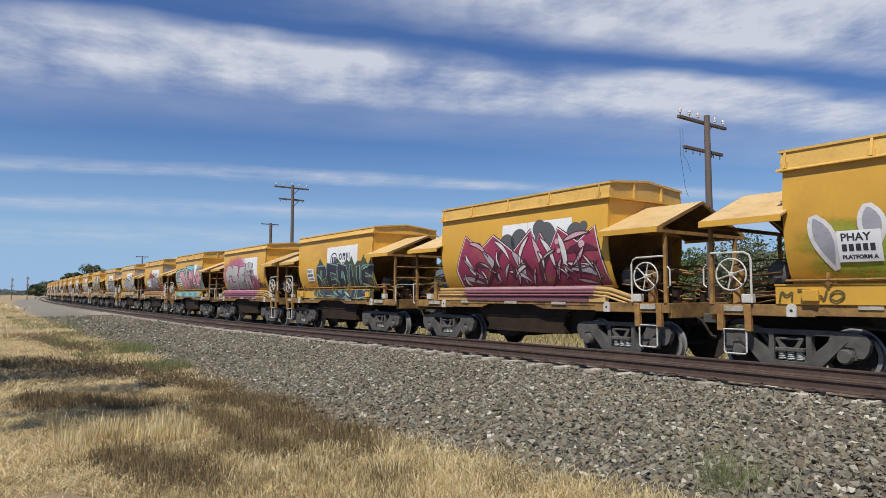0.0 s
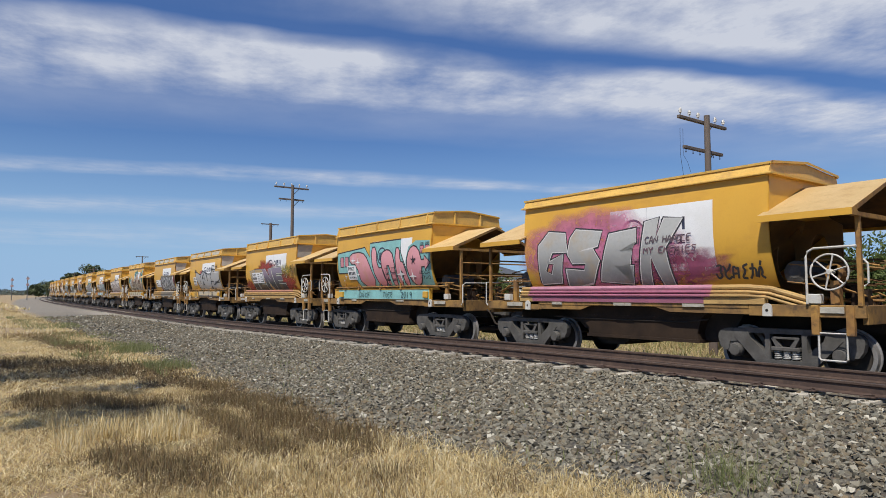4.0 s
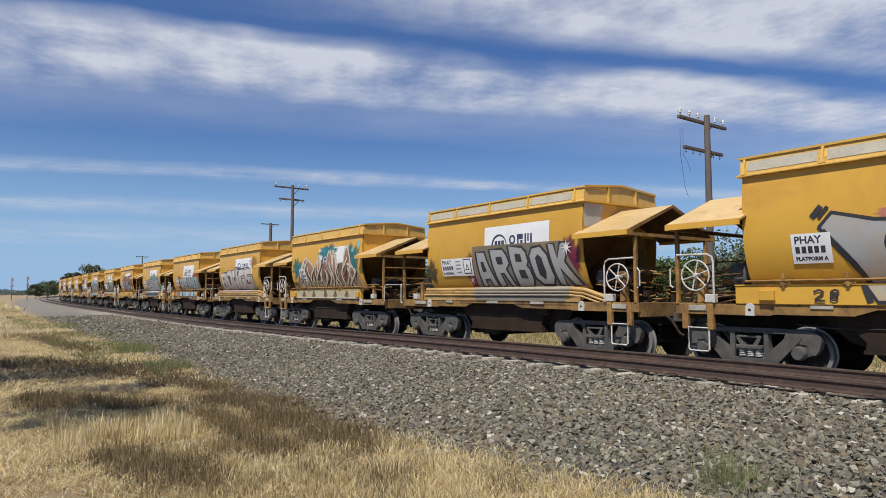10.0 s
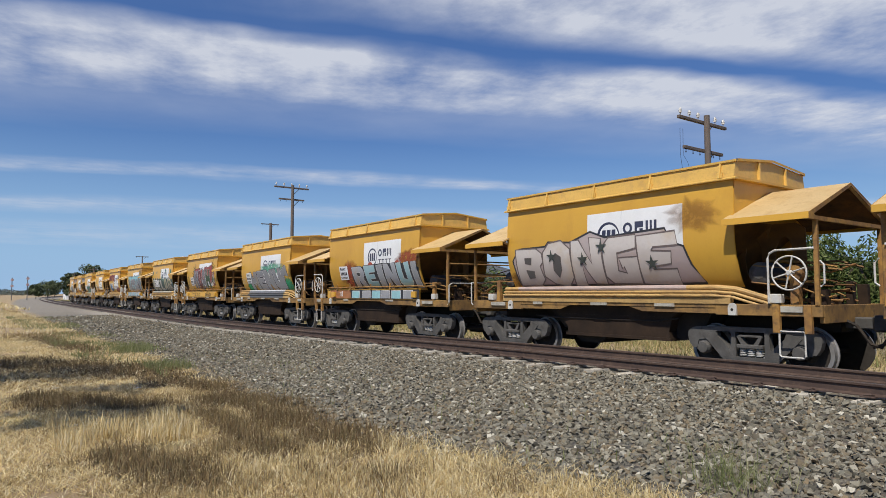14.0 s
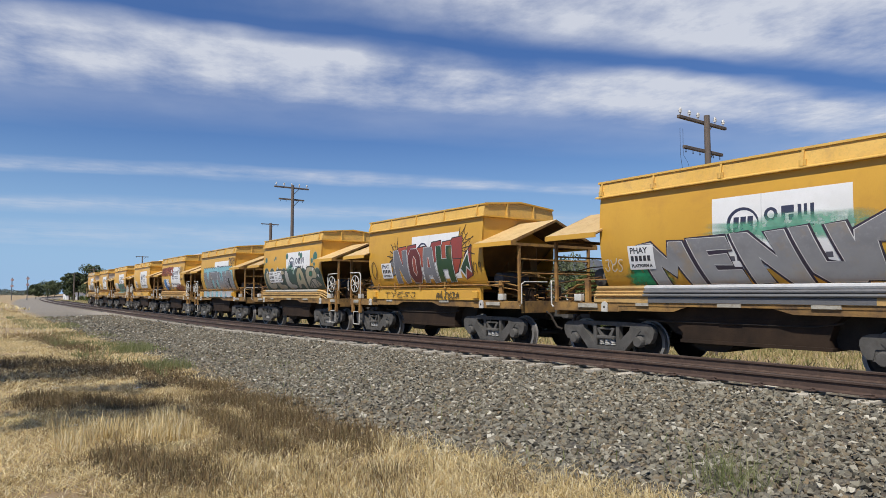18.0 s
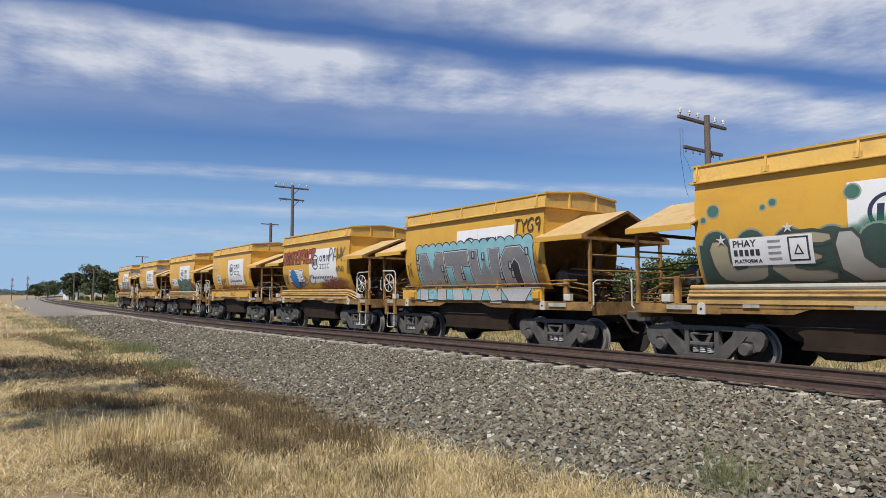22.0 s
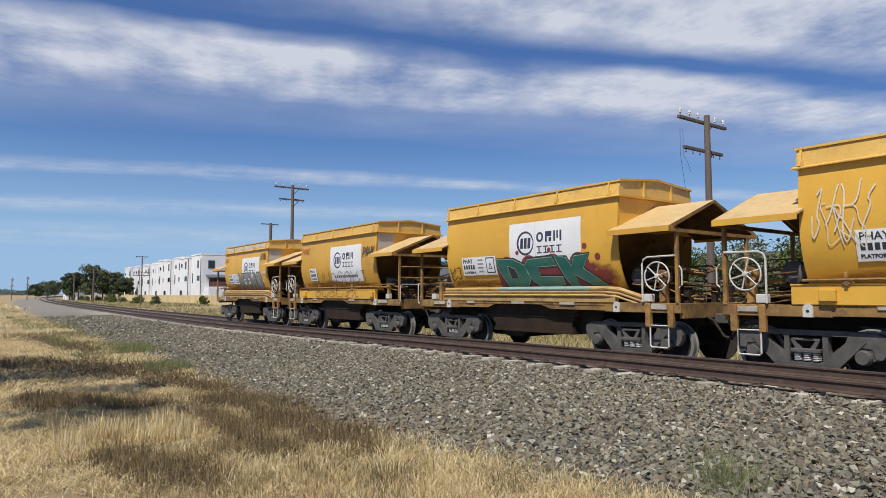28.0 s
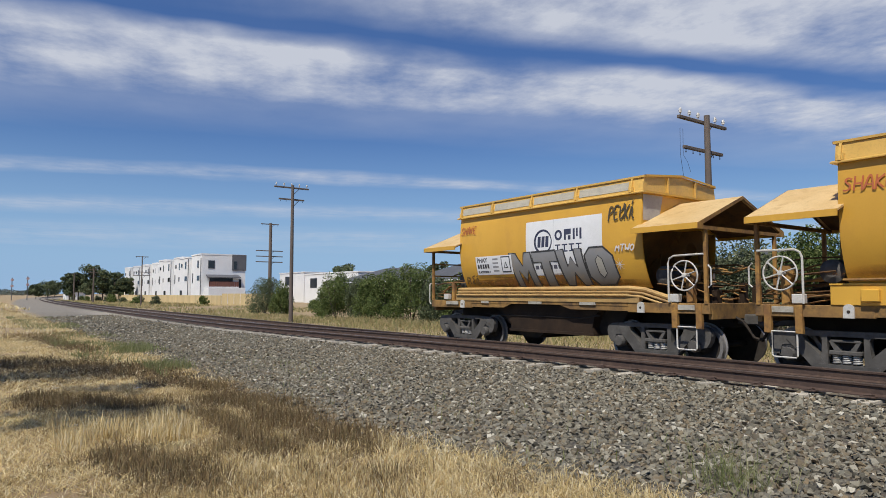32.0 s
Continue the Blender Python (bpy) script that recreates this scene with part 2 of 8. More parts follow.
def ground_material():
    m, nt, sh = nodes_of("dry_ground")
    tc = nt.nodes.new("ShaderNodeTexCoord")
    sep = nt.nodes.new("ShaderNodeSeparateXYZ")
    nt.links.new(tc.outputs["Object"], sep.inputs[0])
    far = calc(nt, "MAXIMUM", calc(nt, "SUBTRACT", BEND, sep.outputs["X"]), 0.0)
    off = calc(nt, "DIVIDE", calc(nt, "MULTIPLY", far, far), 2 * RADIUS)
    d = calc(nt, "SUBTRACT", calc(nt, "SUBTRACT", sep.outputs["Y"], TRACK_Y), off)
    ragged = calc(nt, "MULTIPLY", calc(nt, "SUBTRACT", noisy(nt, 0.5, detail=5.0), 0.5), 2.6)
    near = calc(nt, "ADD", d, ragged)
    ballast = calc(nt, "MULTIPLY", ramp(nt, near, -8.6, -7.6), ramp(nt, calc(nt, "ADD", d, calc(nt, "MULTIPLY", ragged, 0.3)), 2.9, 2.3))
    # stones
    vor = put(nt, "ShaderNodeTexVoronoi", Scale=12.0)
    nt.links.new(tc.outputs["Object"], vor.inputs["Vector"])
    bw = nt.nodes.new("ShaderNodeSeparateColor")
    nt.links.new(vor.outputs["Color"], bw.inputs[0])
    stone = mixed(nt, (0.075, 0.07, 0.055), (0.20, 0.18, 0.138), bw.outputs[0])
    stone = mixed(nt, stone, (0.20, 0.145, 0.095), ramp(nt, bw.outputs[1], 0.7, 1.0))
    stone = mixed(nt, stone, (0.05, 0.045, 0.04), ramp(nt, vor.outputs["Distance"], 0.45, 0.75))
    stone = mixed(nt, stone, (0.17, 0.135, 0.095), calc(nt, "MULTIPLY", ramp(nt, noisy(nt, 0.35, detail=3.0), 0.45, 0.65), 0.6))
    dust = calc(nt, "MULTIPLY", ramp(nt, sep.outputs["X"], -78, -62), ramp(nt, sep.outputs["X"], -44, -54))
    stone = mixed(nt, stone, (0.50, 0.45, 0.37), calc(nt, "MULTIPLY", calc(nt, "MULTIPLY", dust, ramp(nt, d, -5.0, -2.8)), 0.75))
    # ballast pales with distance: dust, and haze put into the colour
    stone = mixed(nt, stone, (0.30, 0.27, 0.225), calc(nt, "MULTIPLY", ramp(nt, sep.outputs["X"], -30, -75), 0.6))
    # dry grass with some green
    straw = mixed(nt, (0.40, 0.30, 0.165), (0.28, 0.20, 0.11), ramp(nt, noisy(nt, 0.9, detail=6.0), 0.35, 0.65))
    straw = mixed(nt, straw, (0.20, 0.14, 0.08), calc(nt, "MULTIPLY", ramp(nt, noisy(nt, 7.0, detail=6.0), 0.5, 0.7), 0.6))
    straw = mixed(nt, straw, (0.15, 0.17, 0.05), calc(nt, "MULTIPLY", ramp(nt, noisy(nt, 0.22, detail=4.0), 0.58, 0.72), 0.8))
    # weed strips tint the ground; tree shade is painted into three of them
    mark = nt.nodes.new("ShaderNodeAttribute")
    mark.attribute_name = "weeds"
    straw = mixed(nt, straw, mixed(nt, (0.11, 0.073, 0.035), (0.18, 0.125, 0.062), ramp(nt, noisy(nt, 9.0, detail=6.0), 0.4, 0.65)), mark.outputs["Fac"])
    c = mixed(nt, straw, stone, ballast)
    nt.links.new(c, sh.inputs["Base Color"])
    sh.inputs["Roughness"].default_value = 0.95
    h = calc(nt, "ADD", calc(nt, "MULTIPLY", calc(nt, "SUBTRACT", 1.0, vor.outputs["Distance"]), ballast), noisy(nt, 30.0))
    bumped(nt, sh, h, 0.8, 0.035)
    return m


def build_ground():
    xs = sorted({*[-i * 1.0 for i in range(-8, 45)], *[-0.25 * i for i in range(12, 128)], *[-45 - 5 * i for i in range(60)], *[-400, -600, -1000, -1800, -4500], 12, 20, 40, 80, 160, 400, 1000, 3000})
    ys = sorted({*[-3 + 0.5 * i for i in range(50)], *[round(0.125 * i, 3) for i in range(0, 44)], *[22 + 2 * i for i in range(20)], -5, -8, -14, -30, -80, -300, -1000, -3000, 70, 100, 160, 300, 700, 1500, 3500})
    verts = [(x, y, ground_z(x, y)) for x in xs for y in ys]
    n = len(ys)
    faces = [(i * n + j, (i + 1) * n + j, (i + 1) * n + j + 1, i * n + j + 1) for i in range(len(xs) - 1) for j in range(n - 1)]
    g = mesh_of("ground", verts, faces, ground_material(), True)
    v = np.array(verts)
    g.data.attributes.new("weeds", "FLOAT", "POINT").data.foreach_set("value", brown(v[:, 0], v[:, 1]) * 0.75)
    tagged(g, "straw-coloured dry grass and grey crushed ballast beside the track", "ground", kind="structure")


build_ground()


# ---------------------------------------------------------------- track
def build_rail(offset, height):
    """A rail at that offset from the train's track; height(x) is its head."""
    half = [(0.075, -0.17), (0.075, -0.155), (0.012, -0.135), (0.010, -0.05), (0.034, -0.035), (0.036, -0.008), (0.028, 0.0)]
    prof = half + [(-a, b) for a, b in reversed(half)]
    stops = [40, 10, 3, *range(0, -40, -2), *range(-40, -460, -8)]
    bm = bmesh.new()
    rings = []
    for s in stops:
        ring = []
        for a, b in prof:
            x, y, h = on_track(s, offset + a)
            ring.append(bm.verts.new((x, y, height(x) + b)))
        rings.append(ring)
    n = len(prof)
    for a, b in zip(rings, rings[1:]):
        for j in range(n):
            f = bm.faces.new((a[j], a[(j + 1) % n], b[(j + 1) % n], b[j]))
            f.material_index = 1 if j == 6 else 0
    ob = part("rail", bm, RAIL)
    ob.data.materials.append(RAIL_TOP)
    return tagged(ob, "rust-brown steel rail with a worn bright head", "rail", "rails of the two tracks", kind="structure")


for rail_offset in (-0.7525, 0.7525):
    build_rail(rail_offset, lambda x: RAIL_Z)
for rail_offset in (-0.74, 0.74):
    build_rail(LOOP_Y - TRACK_Y + rail_offset, loop_z)


def build_sleepers():
    bm = bmesh.new()
    prism(bm, [(-0.14, -0.40), (0.14, -0.40), (0.11, -0.178), (-0.11, -0.178)], -1.15, 1.25, "y")
    first = tagged(part("sleeper", bm, CONCRETE), "pale concrete sleeper half sunk in grey ballast", "sleeper", "sleepers under the rails")
    spot = lambda s, dy, z: track_pose(s) @ pose(random.uniform(-0.02, 0.02), dy + random.uniform(-0.07, 0.05), z + random.uniform(-0.028, 0.004), 0, 0, random.uniform(-0.8, 0.8))
    first.matrix_basis = spot(3.0, LOOP_Y - TRACK_Y, 0.18)
    for i in range(1, 90):
        s = 3.0 - 0.74 * i
        near = min(1.0, max(0.0, (s + 9.0) / 5.0))
        copy_thing(first, spot(s, LOOP_Y - TRACK_Y - 0.13 * (1 - near), loop_z(s) - 0.01 - 0.012 * near))
    for i in range(60):
        copy_thing(first, spot(4.0 - 0.74 * i, 0.35, RAIL_Z - 0.004))
    bm = bmesh.new()
    box(bm, -0.09, 0.09, -0.06, 0.06, -0.178, -0.158, 0.004)
    tube(bm, [(-0.05, -0.05, -0.15), (0.05, -0.04, -0.135), (0.05, 0.03, -0.15)], 0.011, 5)
    clip = tagged(part("rail_clip", bm, RAIL), "rusty spring clip holding the rail on its sleeper", "rail clip", "clips along the near rail")
    dy = LOOP_Y - TRACK_Y - 0.86
    clip.matrix_basis = track_pose(3.0) @ pose(0, dy, 0.204)
    for i in range(1, 40):
        s = 3.0 - 0.74 * i
        copy_thing(clip, track_pose(s) @ pose(0, dy, loop_z(s) + 0.004))


build_sleepers()


# ---------------------------------------------------------------- telegraph poles
def telegraph_pole(name, x, y, top, arms, r=0.13, tilt=0.0, group="telegraph poles along the line", turn=0.0, label=""):
    """arms: (height, half length, count of insulators, white?)"""
    z0 = ground_z(x, y) - 0.3
    ob = group_of(name, pose(x, y, z0, 0, tilt, turn))
    tagged(ob, label or "tall weathered timber telegraph pole with crossarms", "telegraph pole", group)
    bm = bmesh.new()
    lathe(bm, [(0, r * 1.15), (2.5, r), (top - z0, r * 0.75)], (0, 0, 0), "z", 12)
    part("pole", bm, TIMBER, ob)
    for h, half, count, white in arms:
        bm = bmesh.new()
        box(bm, -r - 0.08, -r + 0.02, -half, half, h - z0 - 0.048, h - z0 + 0.048, 0.01)
        arm = part("crossarm", bm, TIMBER, ob)
        bm = bmesh.new()
        tube(bm, [(-r - 0.03, 0.55, h - z0), (-r + 0.02, 0.02, h - z0 - 0.5)], 0.02, 5)
        part("brace", bm, TIMBER, ob)
        for k in range(count):
            u = -half + 0.12 + (2 * half - 0.24) * k / max(1, count - 1)
            bm = bmesh.new()
            if white:
                lathe(bm, [(0, 0.015), (0.07, 0.015), (0.08, 0.05), (0.13, 0.045), (0.15, 0.055), (0.22, 0.03), (0.23, 0.01)], (-r - 0.035, u, h - z0 + 0.06), "z", 8)
            else:
                lathe(bm, [(-0.10, 0.012), (-0.08, 0.025), (-0.06, 0.012), (0, 0.012)], (-r - 0.035, u, h - z0 - 0.06), "z", 6)
            part("insulator", bm, WHITE if white else TIMBER, arm)
    return ob


telegraph_pole("telegraph_pole", -38.6, 16.5, 8.25, ((8.1, 1.15, 5, True), (7.35, 0.85, 5, False)), 0.12)
near_pole = telegraph_pole("telegraph_pole", -11.25, 18.5, 6.95, ((6.75, 1.3, 6, True), (5.85, 1.05, 6, False)), 0.115)
for a, drop in ((-1.2, 2.0), (-1.05, 1.2)):
    bm = bmesh.new()
    tube(bm, [(-0.16, a, 7.2), (-0.2, a + 0.05, 6.4), (-0.16, a + 0.2, 7.4 - drop), (-0.14, a + 0.32, 7.1 - drop)], 0.006, 4)
    part("loose_wire", bm, BLACK, near_pole)
telegraph_pole("telegraph_pole", -67.5, 26.4, 9.0, ((8.9, 1.0, 3, False), (6.0, 1.5, 0, False), (5.4, 1.5, 0, False), (4.8, 1.5, 0, False)), 0.2)
telegraph_pole("telegraph_pole", -105.0, 21.2, 7.0, ((6.9, 0.9, 3, False), (4.6, 1.2, 0, False), (4.1, 1.2, 0, False)), 0.1)
telegraph_pole("telegraph_pole", -146.0, 20.6, 6.4, ((6.2, 0.9, 0, False), (5.6, 0.9, 0, False)), 0.15)
telegraph_pole("telegraph_pole", -168.0, 19.8, 6.0, ((5.8, 0.8, 0, False),), 0.15)




# ---------------------------------------------------------------- sky with drifting cloud
def cloud_material():
    m = bpy.data.materials.new("cloud")
    m.use_nodes = True
    nt = m.node_tree
    nt.nodes.clear()
    out = nt.nodes.new("ShaderNodeOutputMaterial")
    tc = nt.nodes.new("ShaderNodeTexCoord")
    mp = put(nt, "ShaderNodeMapping", Rotation=(0, 0, radians(21.2)))
    nt.links.new(tc.outputs["Object"], mp.inputs["Vector"])
    sep = nt.nodes.new("ShaderNodeSeparateXYZ")
    nt.links.new(mp.outputs["Vector"], sep.inputs[0])
    across, along = sep.outputs["X"], sep.outputs["Y"]

    def fibres(scale, stretch, detail=6.0, rough=0.6):
        k = put(nt, "ShaderNodeMapping", Scale=stretch)
        nt.links.new(mp.outputs["Vector"], k.inputs["Vector"])
        n = put(nt, "ShaderNodeTexNoise", Scale=scale, Detail=detail, Roughness=rough)
        nt.links.new(k.outputs["Vector"], n.inputs["Vector"])
        return n.outputs["Fac"]

    bend = calc(nt, "MULTIPLY", calc(nt, "SUBTRACT", fibres(0.0026, (1, 0.5, 1), 4.0), 0.5), 260)
    v = calc(nt, "ADD", across, bend)
    streak = fibres(0.0062, (0.5, 0.5, 1), 7.0, 0.55)
    fluff = fibres(0.016, (0.8, 0.8, 1), 8.0, 0.62)

    def band(a, b, c, d):
        return calc(nt, "MULTIPLY", ramp(nt, v, a, b), ramp(nt, v, d, c))

    main = calc(nt, "MULTIPLY", band(-1130, -900, -800, -735), 1.16)
    upper = calc(nt, "MULTIPLY", band(-715, -610, -300, -200), calc(nt, "MULTIPLY", ramp(nt, along, -140, 200), 1.3))
    thin = calc(nt, "MULTIPLY", band(-1800, -1720, -1660, -1560), 0.74)
    low = calc(nt, "MULTIPLY", band(-2750, -2450, -2350, -2150), 0.62)
    far = calc(nt, "MULTIPLY", band(-5200, -3600, -3300, -2850), 0.45)
    thin_all = calc(nt, "MULTIPLY", ramp(nt, v, -1150, -900), 0.06)
    total = calc(nt, "MULTIPLY", calc(nt, "ADD", main, thin_all), 1.0)
    for k in (upper, thin, low, far):
        total = calc(nt, "ADD", total, k)
    body = calc(nt, "ADD", calc(nt, "MULTIPLY", ramp(nt, streak, 0.25, 0.76), 0.85), calc(nt, "MULTIPLY", ramp(nt, fluff, 0.3, 0.7), 0.38))
    alpha = calc(nt, "MINIMUM", calc(nt, "POWER", calc(nt, "MULTIPLY", total, body), 1.35), 0.92)
    soft = calc(nt, "MULTIPLY", band(-1290, -1060, -900, -780), calc(nt, "MULTIPLY", ramp(nt, streak, 0.1, 0.7), 0.3))
    alpha = calc(nt, "MAXIMUM", alpha, soft)
    glow = put(nt, "ShaderNodeEmission", Color=(0.79, 0.83, 0.93, 1), Strength=0.82)
    clear = nt.nodes.new("ShaderNodeBsdfTransparent")
    mix = nt.nodes.new("ShaderNodeMixShader")
    nt.links.new(alpha, mix.inputs[0])
    nt.links.new(clear.outputs[0], mix.inputs[1])
    nt.links.new(glow.outputs[0], mix.inputs[2])
    nt.links.new(mix.outputs[0], out.inputs["Surface"])
    return m


def build_clouds():
    # a high sheet of cirrus in front of the viewer
    verts = [(-4700, -900, 0), (-4700, 3900, 0), (300, 3900, 0), (-230, 250, 0), (-230, -900, 0)]
    ob = mesh_of("backdrop_clouds", verts, [(0, 4, 3, 2, 1)], cloud_material())
    ob.location = (0, 0, 301.4)
    return tagged(ob, "streaks of white cirrus drifting across a blue sky", "clouds", kind="structure")


CLOUDS = build_clouds()


def build_hill():
    verts, faces = [], []
    n = 40
    for i in range(n + 1):
        x = -700 + 1500 * i / n
        h = 70 * math.exp(-((x - 20) / 420.0) ** 2) + 8 * noise.noise(Vector((x * 0.01, 0, 0)))
        verts += [(x, 1150, -2), (x, 1300, max(0, h)), (x, 1700, -2)]
    for i in range(n):
        for j in range(2):
            faces.append((i * 3 + j, i * 3 + 3 + j, i * 3 + 4 + j, i * 3 + 1 + j))
    hill = mesh_of("backdrop_hill", verts, faces, surface("far_hill", (0.16, 0.19, 0.17), (0.20, 0.21, 0.16), 0.95, scale=0.02, fine=0.2, bump=0.0), True)
    tagged(hill, "low hazy green hill on the horizon", "hill", kind="structure")


build_hill()


# ---------------------------------------------------------------- plants
def fast_mesh(name, verts, tris, material):
    me = bpy.data.meshes.new(name)
    verts, tris = np.asarray(verts, dtype=np.float32), np.asarray(tris, dtype=np.int32)
    me.vertices.add(len(verts))
    me.vertices.foreach_set("co", verts.ravel())
    me.loops.add(tris.size)
    me.loops.foreach_set("vertex_index", tris.ravel())
    me.polygons.add(len(tris))
    me.polygons.foreach_set("loop_start", np.arange(0, tris.size, 3, dtype=np.int32))
    me.update(calc_edges=True)
    me.shade_flat()
    me.materials.append(material)
    return new(name, me)


def island_material(name, colours, rough=0.8, through=0.0):
    """Every separate piece takes its own tone."""
    m, nt, sh = nodes_of(name)
    g = nt.nodes.new("ShaderNodeNewGeometry")
    cr = nt.nodes.new("ShaderNodeValToRGB")
    el = cr.color_ramp.elements
    while len(el) < len(colours):
        el.new(0.5)
    for i, (e, c) in enumerate(zip(el, colours)):
        e.position = i / (len(colours) - 1)
        e.color = (*c, 1)
    nt.links.new(g.outputs["Random Per Island"], cr.inputs["Fac"])
    nt.links.new(cr.outputs["Color"], sh.inputs["Base Color"])
    sh.inputs["Roughness"].default_value = rough
    if through:
        out = nt.nodes["Material Output"]
        tr = nt.nodes.new("ShaderNodeBsdfTranslucent")
        nt.links.new(cr.outputs["Color"], tr.inputs["Color"])
        mx = nt.nodes.new("ShaderNodeMixShader")
        mx.inputs[0].default_value = through
        nt.links.new(sh.outputs[0], mx.inputs[1])
        nt.links.new(tr.outputs[0], mx.inputs[2])
        nt.links.new(mx.outputs[0], out.inputs["Surface"])
    return m


LEAF_BUSH = island_material("bush_leaves", [(0.05, 0.075, 0.02), (0.09, 0.125, 0.035), (0.135, 0.175, 0.05), (0.20, 0.225, 0.085)], 0.65, 0.25)
LEAF_GREY = island_material("grey_leaves", [(0.085, 0.105, 0.055), (0.13, 0.15, 0.08), (0.18, 0.19, 0.115)], 0.75, 0.2)
LEAF_DARK = island_material("tree_leaves", [(0.065, 0.085, 0.042), (0.10, 0.122, 0.06), (0.145, 0.165, 0.085)], 0.65, 0.2)
for leafy in (LEAF_BUSH, LEAF_GREY, LEAF_DARK):
    leafy.node_tree.nodes["Principled BSDF"].inputs["Specular IOR Level"].default_value = 0.2
STRAW = island_material("dry_grass", [(0.46, 0.33, 0.14), (0.64, 0.50, 0.24), (0.76, 0.63, 0.35), (0.88, 0.80, 0.55), (0.50, 0.36, 0.15), (0.72, 0.59, 0.30)], 0.8, 0.3)
DULL_STRAW = island_material("faded_grass", [(0.23, 0.165, 0.075), (0.31, 0.23, 0.11), (0.39, 0.30, 0.16), (0.26, 0.17, 0.07), (0.20, 0.16, 0.065)], 0.85, 0.2)
VERGE = island_material("verge_grass", [(0.46, 0.37, 0.19), (0.37, 0.30, 0.14), (0.28, 0.26, 0.11), (0.20, 0.22, 0.08), (0.42, 0.34, 0.16), (0.50, 0.41, 0.22)], 0.85, 0.25)
STALK = island_material("dead_stalks", [(0.22, 0.18, 0.13), (0.34, 0.29, 0.22), (0.44, 0.39, 0.30), (0.18, 0.18, 0.10)], 0.85, 0.2)
WEED = island_material("brown_weeds", [(0.10, 0.062, 0.025), (0.16, 0.10, 0.042), (0.22, 0.15, 0.07), (0.12, 0.10, 0.038), (0.34, 0.26, 0.14), (0.08, 0.052, 0.022)], 0.85, 0.25)
LITTER = island_material("weed_shade_litter", [(0.07, 0.046, 0.021), (0.12, 0.08, 0.037), (0.18, 0.125, 0.06), (0.26, 0.19, 0.10)], 0.9)
GREEN_GRASS = island_material("green_grass", [(0.14, 0.17, 0.05), (0.21, 0.23, 0.09), (0.30, 0.29, 0.15)], 0.75, 0.3)
STONES = island_material("ballast_stones", [(0.064, 0.058, 0.041), (0.114, 0.103, 0.076), (0.185, 0.166, 0.122), (0.234, 0.212, 0.156), (0.159, 0.121, 0.071), (0.089, 0.082, 0.065), (0.289, 0.265, 0.204), (0.139, 0.131, 0.102), (0.189, 0.140, 0.080), (0.159, 0.144, 0.106), (0.209, 0.188, 0.138), (0.498, 0.462, 0.372)], 0.9)


def leaf_cloud(rng, clumps, per, leaf):
    """Leaves scattered in clumps: (x, y, z, rx, ry, rz) each. Returns vertices and triangles."""
    pts = []
    for x, y, z, rx, ry, rz in clumps:
        d = rng.normal(size=(per, 3))
        d /= np.linalg.norm(d, axis=1, keepdims=True) + 1e-9
        r = rng.uniform(0.25, 1.0, (per, 1)) ** 0.5
        pts.append(d * r * (rx, ry, rz) + (x, y, z))
    p = np.concatenate(pts)
    n = len(p)
    a = rng.normal(size=(n, 3))
    a /= np.linalg.norm(a, axis=1, keepdims=True)
    b = np.cross(a, rng.normal(size=(n, 3)))
    b /= np.linalg.norm(b, axis=1, keepdims=True) + 1e-9
    s = rng.uniform(0.6, 1.3, (n, 1)) * leaf
    quad = np.stack([p - a * s, p - b * s * 0.45, p + a * s, p + b * s * 0.45], 1).reshape(-1, 3)
    base = np.arange(n)[:, None] * 4
    tris = np.concatenate([base + [0, 1, 2], base + [0, 2, 3]])
    return quad, tris


def bush(x, y, width, height, seed, leaves=LEAF_BUSH, leaf=0.09, per=110, name="bush", label="bushy green shrub behind the track", group="shrubs behind the track"):
    rng = np.random.default_rng(seed)
    rnd = random.Random(seed)
    ob = group_of(name, pose(x, y, ground_z(x, y) - 0.05))
    tagged(ob, label, "shrub", group)
    clumps = []
    for _ in range(26):
        u, w, h = rnd.uniform(-1, 1), rnd.uniform(-1, 1), rnd.random()
        k = max(0.15, 1 - 0.55 * h * h)
        r = rnd.uniform(0.10, 0.24) * width
        clumps.append((u * 0.42 * width * k, w * 0.3 * width * k, 0.12 * height + h * 0.88 * height * (1 - 0.3 * abs(u)), r, r, r * 0.9 * height / max(width, 0.5) + 0.1))
    v, t = leaf_cloud(rng, clumps, per, leaf)
    v[:, 2] = np.maximum(v[:, 2], 0.03)
    crown = fast_mesh("crown", v, t, leaves)
    crown.parent = ob
    for _ in range(5):
        a = rnd.uniform(0, 6.28)
        q = Vector((math.cos(a) * 0.3 * width, math.sin(a) * 0.2 * width, 0.75 * height * rnd.uniform(0.7, 1.1)))
        bm = bmesh.new()
        tube(bm, [(0.05 * math.cos(a), 0.05 * math.sin(a), 0), q * 0.5 + Vector((0, 0, 0.1)), q], 0.02 * max(1, height / 2), 5)
        part("stem", bm, BARK, ob)
    return ob


